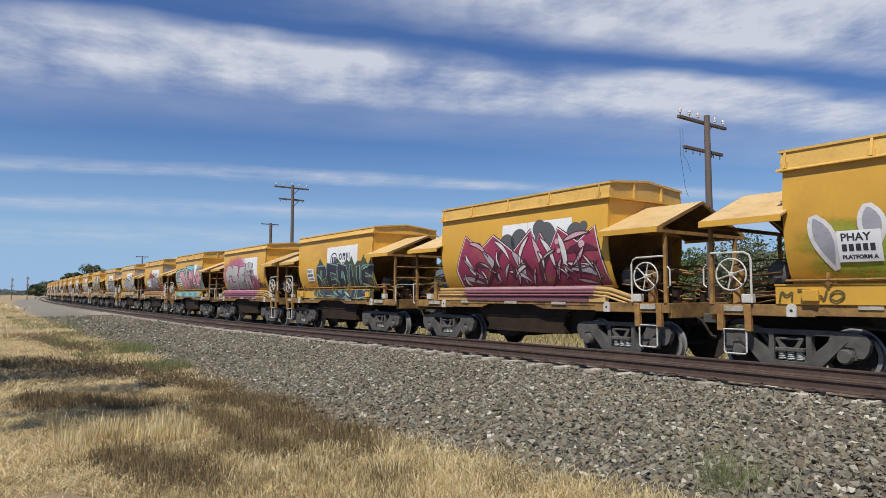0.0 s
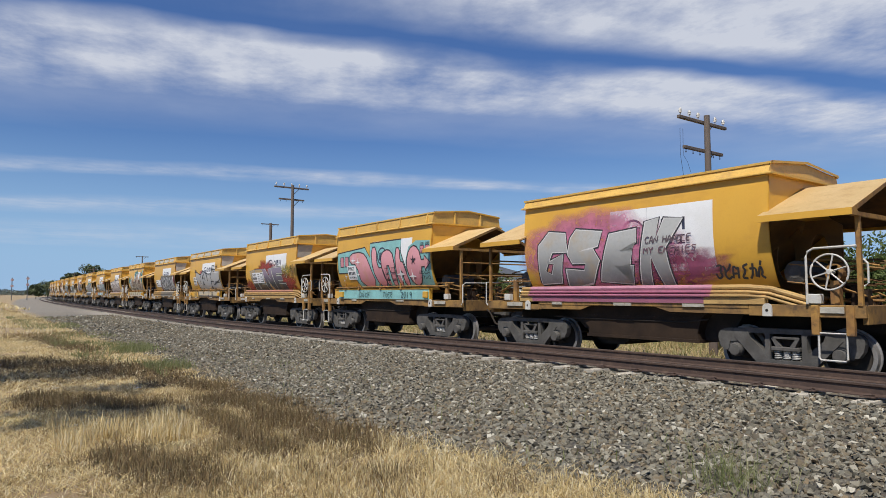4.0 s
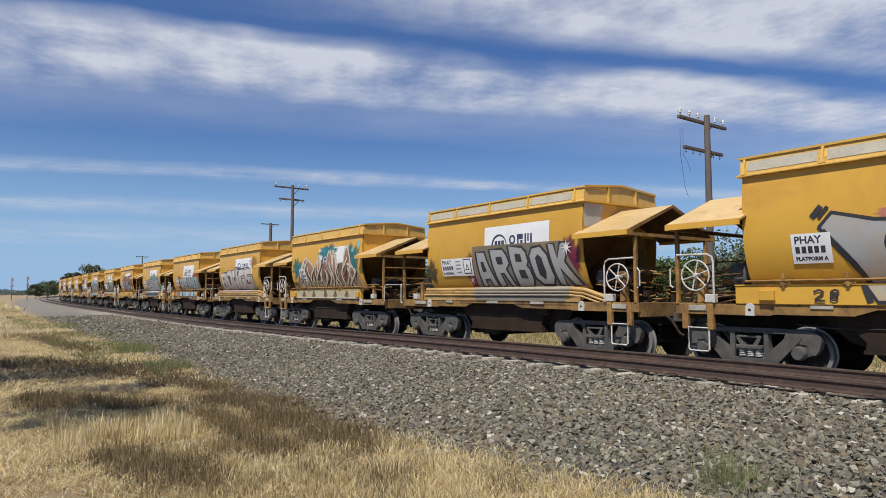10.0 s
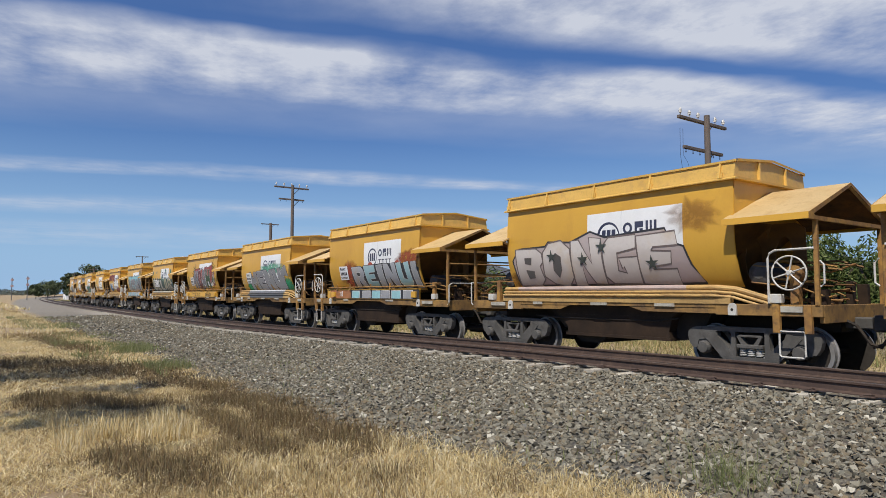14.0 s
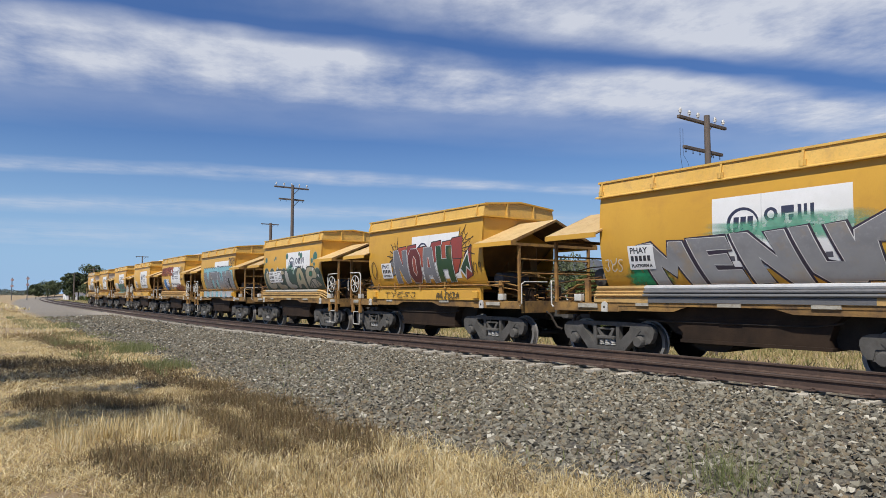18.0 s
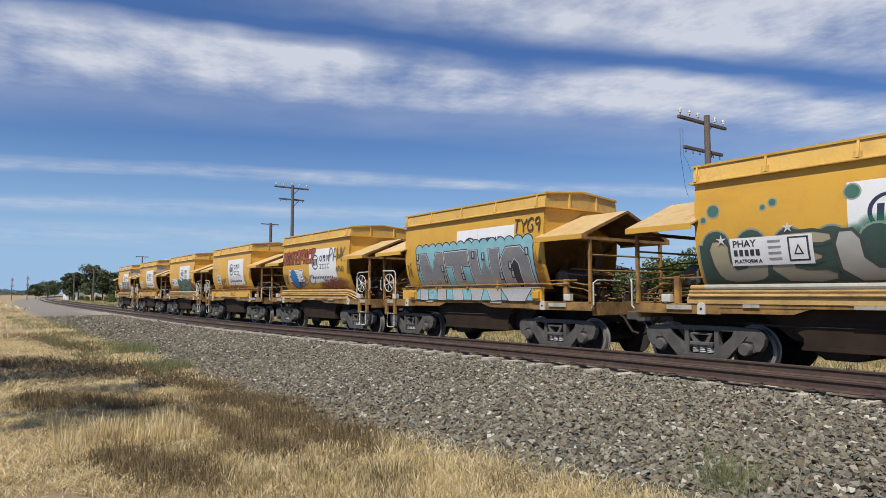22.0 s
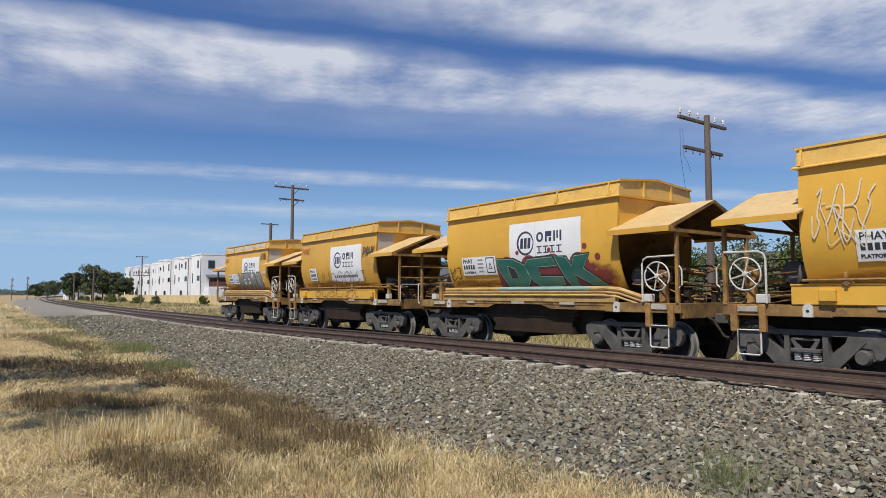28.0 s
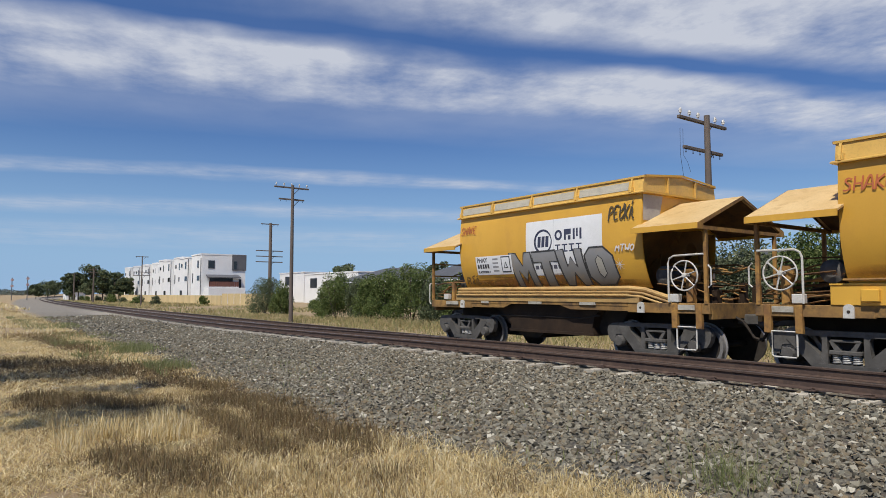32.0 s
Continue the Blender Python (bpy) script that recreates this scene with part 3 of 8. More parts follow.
def tree(x, y, height, spread, seed, leaves=LEAF_DARK, leaf=0.22, per=150, clumps=26, base=0.3, label="dark green gum tree with an open uneven crown", lean=(0, 0), name="tree", slim=1.0):
    rng, rnd = np.random.default_rng(seed), random.Random(seed)
    ob = group_of(name, pose(x, y, ground_z(x, y) - 0.1))
    tagged(ob, label, "tree", "trees around the line")
    bm = bmesh.new()
    r0 = height * 0.022 * slim
    path = [Vector((lean[0] * k * k, lean[1] * k * k, height * 0.75 * k)) + Vector((rnd.uniform(-0.1, 0.1), rnd.uniform(-0.1, 0.1), 0)) * k for k in (0, 0.25, 0.5, 0.75, 1)]
    for i in range(4):
        tube(bm, [path[i], path[i + 1]], r0 * (1 - 0.2 * i), 8)
    part("trunk", bm, BARK, ob)
    cl = []
    for _ in range(clumps):
        a, h, d = rnd.uniform(0, 6.28), rnd.uniform(base, 1.0), rnd.uniform(0.15, 1.0)
        k = spread * 0.5 * d * (1 - 0.5 * abs(h - 0.65) / 0.5)
        c = Vector((math.cos(a) * k + lean[0] * h, math.sin(a) * k + lean[1] * h, h * height * 0.93))
        r = rnd.uniform(0.10, 0.19) * spread
        cl.append((c.x, c.y, c.z, r, r, r * 0.7))
        bm = bmesh.new()
        s = path[2].lerp(path[4], rnd.random())
        tube(bm, [s, s.lerp(c, 0.5) + Vector((0, 0, -0.1)), c], r0 * 0.28, 5)
        part("limb", bm, BARK, ob)
    v, t = leaf_cloud(rng, cl, per, leaf)
    crown = fast_mesh("crown", v, t, leaves)
    crown.parent = ob
    return ob


def plant_all():
    rnd = random.Random(12)
    # the shrubs seen past the end of the train
    rows = ((-60.0, 23.0, 4.4, 3.7), (-57.0, 23.6, 2.6, 2.8), (-47.0, 23.0, 3.0, 2.6), (-44.4, 22.6, 3.8, 3.7), (-41.4, 23.2, 3.2, 3.0), (-39.0, 22.6, 3.0, 2.9), (-37.0, 22.6, 3.8, 3.7), (-34.2, 22.6, 4.0, 3.7), (-31.6, 22.8, 3.2, 3.2), (-29.2, 22.9, 3.2, 3.1), (-26.5, 22.8, 3.2, 3.0))
    for i, (x, y, w, h) in enumerate(rows):
        bush(x, y, w, h, 100 + i, LEAF_BUSH if i % 4 else LEAF_DARK, 0.075, 300)
    for i in range(7):
        bush(-47 + i * 3.3 + rnd.uniform(-1, 1), 24.5 + rnd.uniform(0, 1.5), 2.6, 3.0 + rnd.uniform(-0.4, 0.5), 140 + i, LEAF_GREY, 0.06, 80, label="wispy grey-green shrub behind the track")
    for i in range(13):
        x = -23 + i * 3.1
        bush(x, 24.8 + rnd.uniform(-1, 1.5), 4.8, 3.5 + rnd.uniform(-0.6, 0.6), 160 + i, LEAF_BUSH if i % 3 else LEAF_GREY, 0.085, 420)
    for i, (x, y, w, h) in enumerate(((-14.6, 26.0, 5.0, 3.9), (-11.6, 25.6, 5.2, 4.2), (-8.8, 26.0, 4.6, 3.8), (-17.8, 25.6, 4.4, 3.4))):
        bush(x, y, w, h, 190 + i, LEAF_BUSH, 0.085, 460)
    # trees along the line further off
    for i, (x, y, h, s) in enumerate(((-190, 26.6, 9.3, 9.5), (-193, 21.8, 7.4, 5.5), (-185, 31.0, 7.4, 6), (-187, 28.6, 8.0, 6), (-196, 24.2, 7.6, 5.5), (-183, 33.2, 6.2, 5), (-230, 17.2, 4.6, 5), (-180, 52, 12.6, 9), (-240, 40, 9, 10), (-260, 33, 7, 9), (-330, 29, 7, 12), (-345, 33, 6.4, 10), (-118, 62, 8, 7), (-124, 75, 8, 8), (-92, 66, 7.5, 6))):
        tree(x, y, h, s, 200 + i, LEAF_DARK, 0.30, 130, 24)
    for i in range(14):
        bush(-110 - i * 9 + rnd.uniform(-3, 3), 27 + rnd.uniform(-3, 4), 2.2, 1.3 + rnd.uniform(-0.3, 0.6), 240 + i, LEAF_GREY if i % 2 else LEAF_BUSH, 0.14, 40)
    # the trees whose shade falls in patches over the dry grass in front
    for i, (x, y, h, w, n) in enumerate(((-13.6, -4.3, 10.6, 5.6, 26), (-16.8, -4.7, 10.8, 4.6, 20), (-8.0, -3.7, 10.4, 3.4, 16), (-10.6, -3.5, 10.6, 2.6, 9))):
        tree(x, y, h, w, 301 + i, LEAF_DARK, 0.10, 48, n, 0.9, "tall thin roadside tree that shades the dry grass", slim=0.35)


plant_all()


def far_woods():
    """The low hazy line of scrub and trees along the horizon."""
    rng, rnd = np.random.default_rng(91), random.Random(91)
    cl = []
    for _ in range(150):
        y = rnd.uniform(-330, 62)
        r = rnd.uniform(2.0, 4.5)
        cl.append((-760 + rnd.uniform(-40, 40), y, rnd.uniform(0.5, 3.2), r * 1.6, r * 1.8, r * 0.8))
    v, t = leaf_cloud(rng, cl, 110, 0.9)
    v[:, 2] = np.maximum(v[:, 2], -0.6)
    tagged(fast_mesh("far_woods", v, t, island_material("hazy_leaves", [(0.12, 0.145, 0.12), (0.16, 0.18, 0.15), (0.10, 0.12, 0.10)], 0.9)), "low hazy line of distant trees on the horizon", "woods", kind="stuff")


far_woods()


# ---------------------------------------------------------------- grass and stones
def blades(name, count, area, height, width, material, seed, keep=None, droop=0.5, label=""):
    rng = np.random.default_rng(seed)
    x0, x1, y0, y1 = area
    x, y = rng.uniform(x0, x1, count * 3), rng.uniform(y0, y1, count * 3)
    if keep is not None:
        ok = keep(x, y, rng)
        x, y = x[ok], y[ok]
    x, y = x[:count], y[:count]
    z = np.array([ground_z(a, b) for a, b in zip(x, y)])
    n = len(x)
    h = height * rng.uniform(0.4, 1.25, n)
    ang = rng.uniform(0, 6.283, n)
    w = width * rng.uniform(0.6, 1.4, n)
    tilt = rng.normal(0, droop, n) * h
    tdir = rng.uniform(0, 6.283, n)
    ox, oy = np.cos(ang) * w, np.sin(ang) * w
    tx, ty = np.cos(tdir) * tilt, np.sin(tdir) * tilt
    v = np.zeros((n, 5, 3))
    z = z + 0.012
    v[:, 0] = np.stack([x - ox, y - oy, z - 0.02], 1)
    v[:, 1] = np.stack([x + ox, y + oy, z - 0.01], 1)
    v[:, 2] = np.stack([x + tx * 0.35 + ox * 0.8, y + ty * 0.35 + oy * 0.8, z + h * 0.55], 1)
    v[:, 3] = np.stack([x + tx * 0.35 - ox * 0.8, y + ty * 0.35 - oy * 0.8, z + h * 0.55], 1)
    v[:, 4] = np.stack([x + tx, y + ty, z + h], 1)
    b = np.arange(n)[:, None] * 5
    tris = np.concatenate([b + [0, 1, 2], b + [0, 2, 3], b + [3, 2, 4]])
    ob = fast_mesh(name, v.reshape(-1, 3), tris, material)
    return tagged(ob, label, "grass", kind="stuff")


def patchy(scale, lo, seed):
    def keep(x, y, rng):
        f = np.array([noise.noise(Vector((a * scale, b * scale, seed))) for a, b in zip(x, y)])
        return f + rng.normal(0, 0.12, len(x)) > lo
    return keep


def edge_keep(scale, lo, seed):
    """Patchy, and thinning out towards the ballast's ragged edge."""
    inner = patchy(scale, lo, seed)

    def keep(x, y, rng):
        wob = np.array([noise.noise(Vector((a * 0.55, 3.0, b * 0.2))) for a, b in zip(x, y)])
        return inner(x, y, rng) & (y + rng.normal(0, 0.25, len(x)) < 4.1 + 0.6 * np.clip((x + 6.5) / 2, 0, 1) + 0.55 * wob)
    return keep


def outside(inner, share=0.84):
    """Thins a keep function out over the strips of brown weeds and painted shade."""
    return lambda x, y, rng: inner(x, y, rng) & (rng.random(len(x)) > share * brown(x, y))


def inside(inner):
    return lambda x, y, rng: inner(x, y, rng) & (rng.random(len(x)) < brown(x, y))


blades("dry_grass", 46000, (-13, -2.5, 0.1, 5.0), 0.05, 0.0036, STRAW, 1, outside(edge_keep(0.8, -0.3, 1.0)), 3.0, "pale trampled straw-coloured dry grass")
blades("dry_grass", 16000, (-13, -2.5, 0.1, 5.0), 0.055, 0.0036, DULL_STRAW, 21, outside(edge_keep(1.1, 0.0, 31.0), 0.5), 2.6, "faded grey-brown trampled grass")
blades("dry_grass", 30000, (-30, -13, -0.5, 4.8), 0.05, 0.007, STRAW, 2, outside(edge_keep(0.6, -0.3, 2.0)), 3.5, "pale trampled straw-coloured dry grass")
blades("dry_grass", 7000, (-34, -13, -0.5, 4.8), 0.06, 0.007, DULL_STRAW, 22, outside(edge_keep(0.5, 0.05, 33.0), 0.4), 2.5, "faded grey-brown trampled grass")
blades("dry_grass", 14000, (-80, -30, -3, 4.6), 0.14, 0.015, STRAW, 3, outside(edge_keep(0.3, -0.2, 3.0)), 1.0, "pale trampled straw-coloured dry grass")
blades("dry_grass", 4500, (-80, -30, -3, 5.0), 0.14, 0.015, DULL_STRAW, 23, edge_keep(0.2, 0.1, 35.0), 1.0, "faded grey-brown trampled grass")
# litter and weeds darken the strips, tree shade included
blades("weed_shade_litter", 17000, (-13, -5, 0.1, 5.0), 0.03, 0.006, LITTER, 41, inside(edge_keep(0.6, -0.9, 61.0)), 3.5, "flattened dark brown weed litter, partly standing in for tree shade")
blades("weed_shade_litter", 12000, (-31, -13, -0.4, 4.8), 0.035, 0.012, LITTER, 42, inside(edge_keep(0.6, -0.9, 63.0)), 3.5, "flattened dark brown weed litter, partly standing in for tree shade")
blades("brown_weeds", 12500, (-13, -5.0, 0.1, 5.0), 0.15, 0.003, WEED, 4, inside(edge_keep(1.1, -0.25, 7.0)), 0.5, "dead brown weeds standing in the dry grass")
blades("brown_weeds", 6500, (-31, -13, -0.4, 4.8), 0.12, 0.006, WEED, 24, inside(edge_keep(0.8, -0.2, 17.0)), 0.6, "dead brown weeds standing in the dry grass")
blades("brown_weeds", 2600, (-9, -4.2, 2.6, 4.6), 0.15, 0.0032, WEED, 14, edge_keep(1.3, 0.12, 27.0), 0.5, "dead brown weeds standing in the dry grass")
blades("dull_stalks", 2600, (-9.2, -4.6, 1.2, 3.2), 0.14, 0.003, DULL_STRAW, 30, edge_keep(1.3, 0.0, 51.0), 0.6, "faded grey-brown grass stalks")
blades("tall_straw", 9000, (-6.8, -2.6, 2.0, 4.8), 0.12, 0.0034, STRAW, 5, outside(edge_keep(1.2, -0.15, 9.0)), 1.0, "tall pale grass stalks")
blades("tall_straw", 1500, (-9.9, -8.1, 0.9, 2.4), 0.22, 0.004, STRAW, 25, patchy(1.5, -0.1, 19.0), 0.35, "tall pale grass stalks")
blades("dry_grass", 7000, (-200, -80, -25, 5.5), 0.3, 0.05, STRAW, 31, patchy(0.08, -0.2, 53.0), 1.0, "pale straw-coloured dry grass")
blades("green_grass", 5200, (-56, -17, 2.4, 5.0), 0.13, 0.010, GREEN_GRASS, 6, patchy(0.3, 0.12, 12.0), 0.7, "green weeds among the dry grass")
blades("green_grass", 700, (-17.2, -14.2, 3.4, 4.4), 0.17, 0.006, GREEN_GRASS, 26, patchy(0.9, 0.0, 13.0), 0.6, "green weeds among the dry grass")
blades("green_grass", 500, (-22.5, -20.5, 3.6, 4.6), 0.2, 0.007, GREEN_GRASS, 27, None, 0.6, "green weeds among the dry grass")
def tuft(cx, cy, r):
    return lambda x, y, rng: np.hypot(x - cx, y - cy) < r * np.abs(rng.normal(0, 0.55, len(x)))


blades("green_weed", 460, (-3.8, -2.6, 4.9, 6.0), 0.36, 0.0026, GREEN_GRASS, 7, tuft(-3.2, 5.45, 0.5), 0.8, "feathery green weed at the ballast edge")
blades("ballast_weeds", 420, (-20, -4, 4.4, 6.4), 0.13, 0.004, GREEN_GRASS, 10, None, 0.6, "sparse weeds growing through the ballast")
blades("dry_stalks", 7000, (-22, 4, 22.6, 24.6), 1.1, 0.010, STALK, 28, patchy(0.5, -0.25, 21.0), 0.18, "tall pale grey dead stalks below the shrubs")
blades("verge_grass", 9000, (-40, 6, 19.5, 23.0), 0.45, 0.014, VERGE, 18, patchy(0.4, -0.3, 25.0), 0.6, "tall straw-coloured grass behind the track")
blades("verge_grass", 16000, (-60, 6, 15.7, 22.0), 0.24, 0.014, VERGE, 8, patchy(0.4, -0.15, 15.0), 0.8, "tall straw-coloured grass behind the track")
blades("verge_grass", 9000, (-190, -60, 16.5, 34.0), 0.3, 0.05, VERGE, 9, patchy(0.1, -0.05, 18.0), 0.8, "tall straw-coloured grass behind the track")


def scatter_stones():
    rng = np.random.default_rng(77)
    shapes = []
    for k in range(14):
        rr = np.random.default_rng(k)
        bm = bmesh.new()
        for _ in range(9):
            d = rr.normal(size=3)
            bm.verts.new(d / np.linalg.norm(d) * rr.uniform(0.75, 1.2))
        bmesh.ops.convex_hull(bm, input=bm.verts[:])
        bmesh.ops.delete(bm, geom=[v for v in bm.verts if not v.link_faces], context="VERTS")
        bmesh.ops.triangulate(bm, faces=bm.faces[:])
        bm.verts.index_update()
        co = np.array([v.co[:] for v in bm.verts])
        co *= (1.15, rr.uniform(0.7, 1.0), rr.uniform(0.55, 0.85))
        shapes.append((co, np.array([[v.index for v in f.verts] for f in bm.faces])))
        bm.free()
    verts, tris, base = [], [], 0

    def lay(count, x0, x1, y0, y1, lo, hi, lift=0.3):
        nonlocal base
        for _ in range(count):
            x, y = rng.uniform(x0, x1), rng.uniform(y0, y1)
            edge = 4.25 + 0.5 * min(1, max(0, (x + 6.5) / 2)) + 0.5 * noise.noise(Vector((x * 0.6, 5.0, 0)))
            if y < edge + rng.normal(0, 0.25) or (y > 9.1 and rng.random() < (0.85 if x < -8 else 0.35)) or (y > 9.5 and abs(y - LOOP_Y) > 0.6):
                continue
            co, f = shapes[rng.integers(14)]
            s = rng.uniform(lo, hi) * (1.25 if rng.random() < 0.08 else 1.0)
            a = Euler(rng.uniform(-0.7, 0.7, 2).tolist() + [rng.uniform(0, 6.28)]).to_matrix()
            p = co @ np.array(a).T * s + (x, y, ground_z(x, y) + s * lift * rng.uniform(-0.5, 1.8))
            verts.append(p)
            tris.append(f + base)
            base += len(p)

    lay(18500, -8.5, -0.5, 4.0, 9.5, 0.024, 0.051)
    lay(17000, -16, -8.5, 4.0, 9.5, 0.024, 0.046)
    lay(17000, -30, -16, 4.2, 9.5, 0.026, 0.050)
    lay(9000, -56, -30, 4.2, 9.6, 0.045, 0.075)
    lay(900, -9, -0.5, 9.15, 9.62, 0.024, 0.045)
    lay(4000, -14, 2, 10.0, 11.0, 0.025, 0.045)
    ob = fast_mesh("ballast", np.concatenate(verts), np.concatenate(tris), STONES)
    tagged(ob, "loose grey crushed-rock ballast stones", "ballast", kind="stuff")


scatter_stones()


def litter(x, y, size, seed):
    """A crumpled scrap of white paper."""
    rr = random.Random(seed)
    bm = bmesh.new()
    n = 5
    grid = [[bm.verts.new(((i - 2) * size / 4 + rr.uniform(-0.01, 0.01), (j - 2) * size / 5, rr.uniform(0.0, size * 0.3))) for j in range(n)] for i in range(n)]
    for i in range(n - 1):
        for j in range(n - 1):
            bm.faces.new((grid[i][j], grid[i + 1][j], grid[i + 1][j + 1], grid[i][j + 1]))
    bmesh.ops.solidify(bm, geom=bm.faces[:], thickness=0.003)
    ob = part("paper_scrap", bm, WHITE)
    ob.matrix_basis = pose(x, y, ground_z(x, y) + 0.02, 0, 0, rr.uniform(0, 180))
    return tagged(ob, "crumpled scrap of white paper in dry grass", "litter", "scraps of litter")


for i, (x, y, size) in enumerate(((-9.75, 1.2, 0.12), (-12.9, 2.6, 0.13), (-13.7, 1.4, 0.09), (-4.4, 8.75, 0.09), (-8.9, 7.3, 0.07))):
    litter(x, y, size, 500 + i)


# ---------------------------------------------------------------- buildings
def window(parent, x0, x1, y, z0, z1, frame_mat=None):
    """A dark pane in a frame on a wall that faces -y."""
    bm = bmesh.new()
    box(bm, x0, x1, y - 0.06, y + 0.05, z0, z1)
    w = part("window", bm, frame_mat or GREY_CLAD, parent)
    bm = bmesh.new()
    box(bm, x0 + 0.07, x1 - 0.07, y - 0.075, y - 0.055, z0 + 0.07, z1 - 0.07)
    part("pane", bm, DARK_GLASS, w)
    return w


def side_window(parent, x, y0, y1, z0, z1, sense=1):
    bm = bmesh.new()
    box(bm, x - 0.05 * sense, x + 0.06 * sense, y0, y1, z0, z1)
    w = part("window", bm, GREY_CLAD, parent)
    bm = bmesh.new()
    box(bm, x + 0.055 * sense, x + 0.075 * sense, y0 + 0.07, y1 - 0.07, z0 + 0.07, z1 - 0.07)
    part("pane", bm, DARK_GLASS, w)
    return w


def townhouses(x0, x1, y, depth, height, units, seed):
    rnd = random.Random(seed)
    ob = group_of("townhouse_block", pose(0, 0, -0.5))
    tagged(ob, "white rendered flat-roofed three-storey townhouse row", "building", "white townhouse blocks")
    w = (x1 - x0) / units
    for k in range(units):
        a, b = x0 + w * k, x0 + w * (k + 1)
        step = 0.45 * (k % 2)
        bm = bmesh.new()
        box(bm, a + 0.02, b - 0.02, y - 0.5 * (k % 2), y + depth, 0, height - 0.35 * (k % 2), 0.05)
        wall = part("wall", bm, RENDER, ob)
        bm = bmesh.new()
        box(bm, a - 0.02, b + 0.02, y - 0.08 - 0.5 * (k % 2), y + depth + 0.05, height - 0.35 * (k % 2), height - 0.35 * (k % 2) + 0.25)
        part("parapet", bm, RENDER, ob)
        f = y - 0.5 * (k % 2)
        if k % 2:
            window(wall, a + w * 0.10, a + w * 0.34, f, 1.0, 2.5)
        else:
            window(wall, a + w * 0.12, a + w * 0.20, f, 3.9, 5.7)
        window(wall, a + w * 0.60, a + w * 0.85, f, 4.3, 5.2)
        if k % 3 != 1:
            window(wall, a + w * 0.15, a + w * 0.32, f, 7.0, 7.7)
        window(wall, a + w * 0.62, a + w * 0.75, f, 6.6, 8.0)
        bm = bmesh.new()
        tube(bm, [(b - 0.1, f - 0.08, 0), (b - 0.1, f - 0.08, height - 0.6)], 0.07, 6)
        part("downpipe", bm, GREY_CLAD, wall)
    # the end wall that faces along the line
    e = x1 - 0.02
    side_window(ob, e, y + 1.2, y + 2.4, 6.5, 8.0)
    bm = bmesh.new()
    box(bm, e - 0.1, e + 0.12, y + depth - 2.6, y + depth + 0.1, 6.2, height + 0.2)
    part("cladding", bm, GREY_CLAD, ob)
    side_window(ob, e + 0.11, y + depth - 2.4, y + depth - 1.7, 6.4, 8.0)
    bm = bmesh.new()
    box(bm, e, e + 1.5, y + 1.0, y + 6.5, 3.0, 3.15)
    part("balcony", bm, RENDER, ob)
    bm = bmesh.new()
    for i in range(14):
        box(bm, e + 1.42, e + 1.47, y + 1.0 + 0.39 * i, y + 1.36 + 0.39 * i, 3.15, 4.1)
    part("balustrade", bm, surface("brown_panel", (0.16, 0.06, 0.04), (0.12, 0.05, 0.035), 0.7, scale=1), ob)
    bm = bmesh.new()
    prism(bm, [(e, 5.4), (e + 1.7, 4.9), (e + 1.7, 4.8), (e, 5.25)], y + 0.8, y + 6.8, "y")
    part("awning", bm, GREY_CLAD, ob)
    side_window(ob, e, y + 1.5, y + 5.8, 3.2, 4.8)
    side_window(ob, e, y + 1.0, y + 3.0, 0.6, 2.0)
    side_window(ob, e, y + 6.9, y + 7.4, 1.2, 4.6)
    bm = bmesh.new()
    box(bm, e, e + 3.0, y + 0.5, y + depth - 1.0, 0, 2.9, 0.04)
    part("garage", bm, RENDER, ob)
    return ob


townhouses(-154, -121.7, 34.6, 8.2, 9.0, 5, 1)
townhouses(-203, -158, 36.5, 8.2, 9.0, 8, 2)


def small_house(x0, x1, y0, y1, walls, roof, wall_mat, label, flat=False):
    ob = group_of("house", pose(0, 0, -0.5))
    tagged(ob, label, "house", "houses behind the shrubs")
    bm = bmesh.new()
    box(bm, x0, x1, y0, y1, 0, walls, 0.04)
    wall = part("wall", bm, wall_mat, ob)
    n = max(1, int((x1 - x0) / 9))
    for k in range(n):
        a = x0 + (x1 - x0) * (k + 0.25) / n
        window(wall, a, a + 3.0, y0, walls - 2.6, walls - 0.7)
    if flat:
        bm = bmesh.new()
        box(bm, x0 - 0.1, x1 + 0.1, y0 - 0.1, y1 + 0.1, walls, walls + 0.25, 0.03)
        part("parapet", bm, wall_mat, ob)
    else:
        bm = bmesh.new()
        i = min(x1 - x0, y1 - y0) * 0.5
        o = 0.5
        c = [(x0 - o, y0 - o), (x1 + o, y0 - o), (x1 + o, y1 + o), (x0 - o, y1 + o)]
        lo = [bm.verts.new((*p, walls)) for p in c]
        ym = (y0 + y1) / 2
        r0, r1 = bm.verts.new((x0 + i, ym, roof)), bm.verts.new((x1 - i, ym, roof))
        for f in ((lo[0], lo[1], r1, r0), (lo[1], lo[2], r1), (lo[2], lo[3], r0, r1), (lo[3], lo[0], r0), tuple(lo[::-1])):
            bm.faces.new(f)
        part("roof", bm, ROOF_TILE, ob)
        bm = bmesh.new()
        tube(bm, [lo and (x0 - o, y0 - o, walls - 0.05), (x1 + o, y0 - o, walls - 0.05)], 0.08, 6)
        part("gutter", bm, RENDER, ob)
    return ob


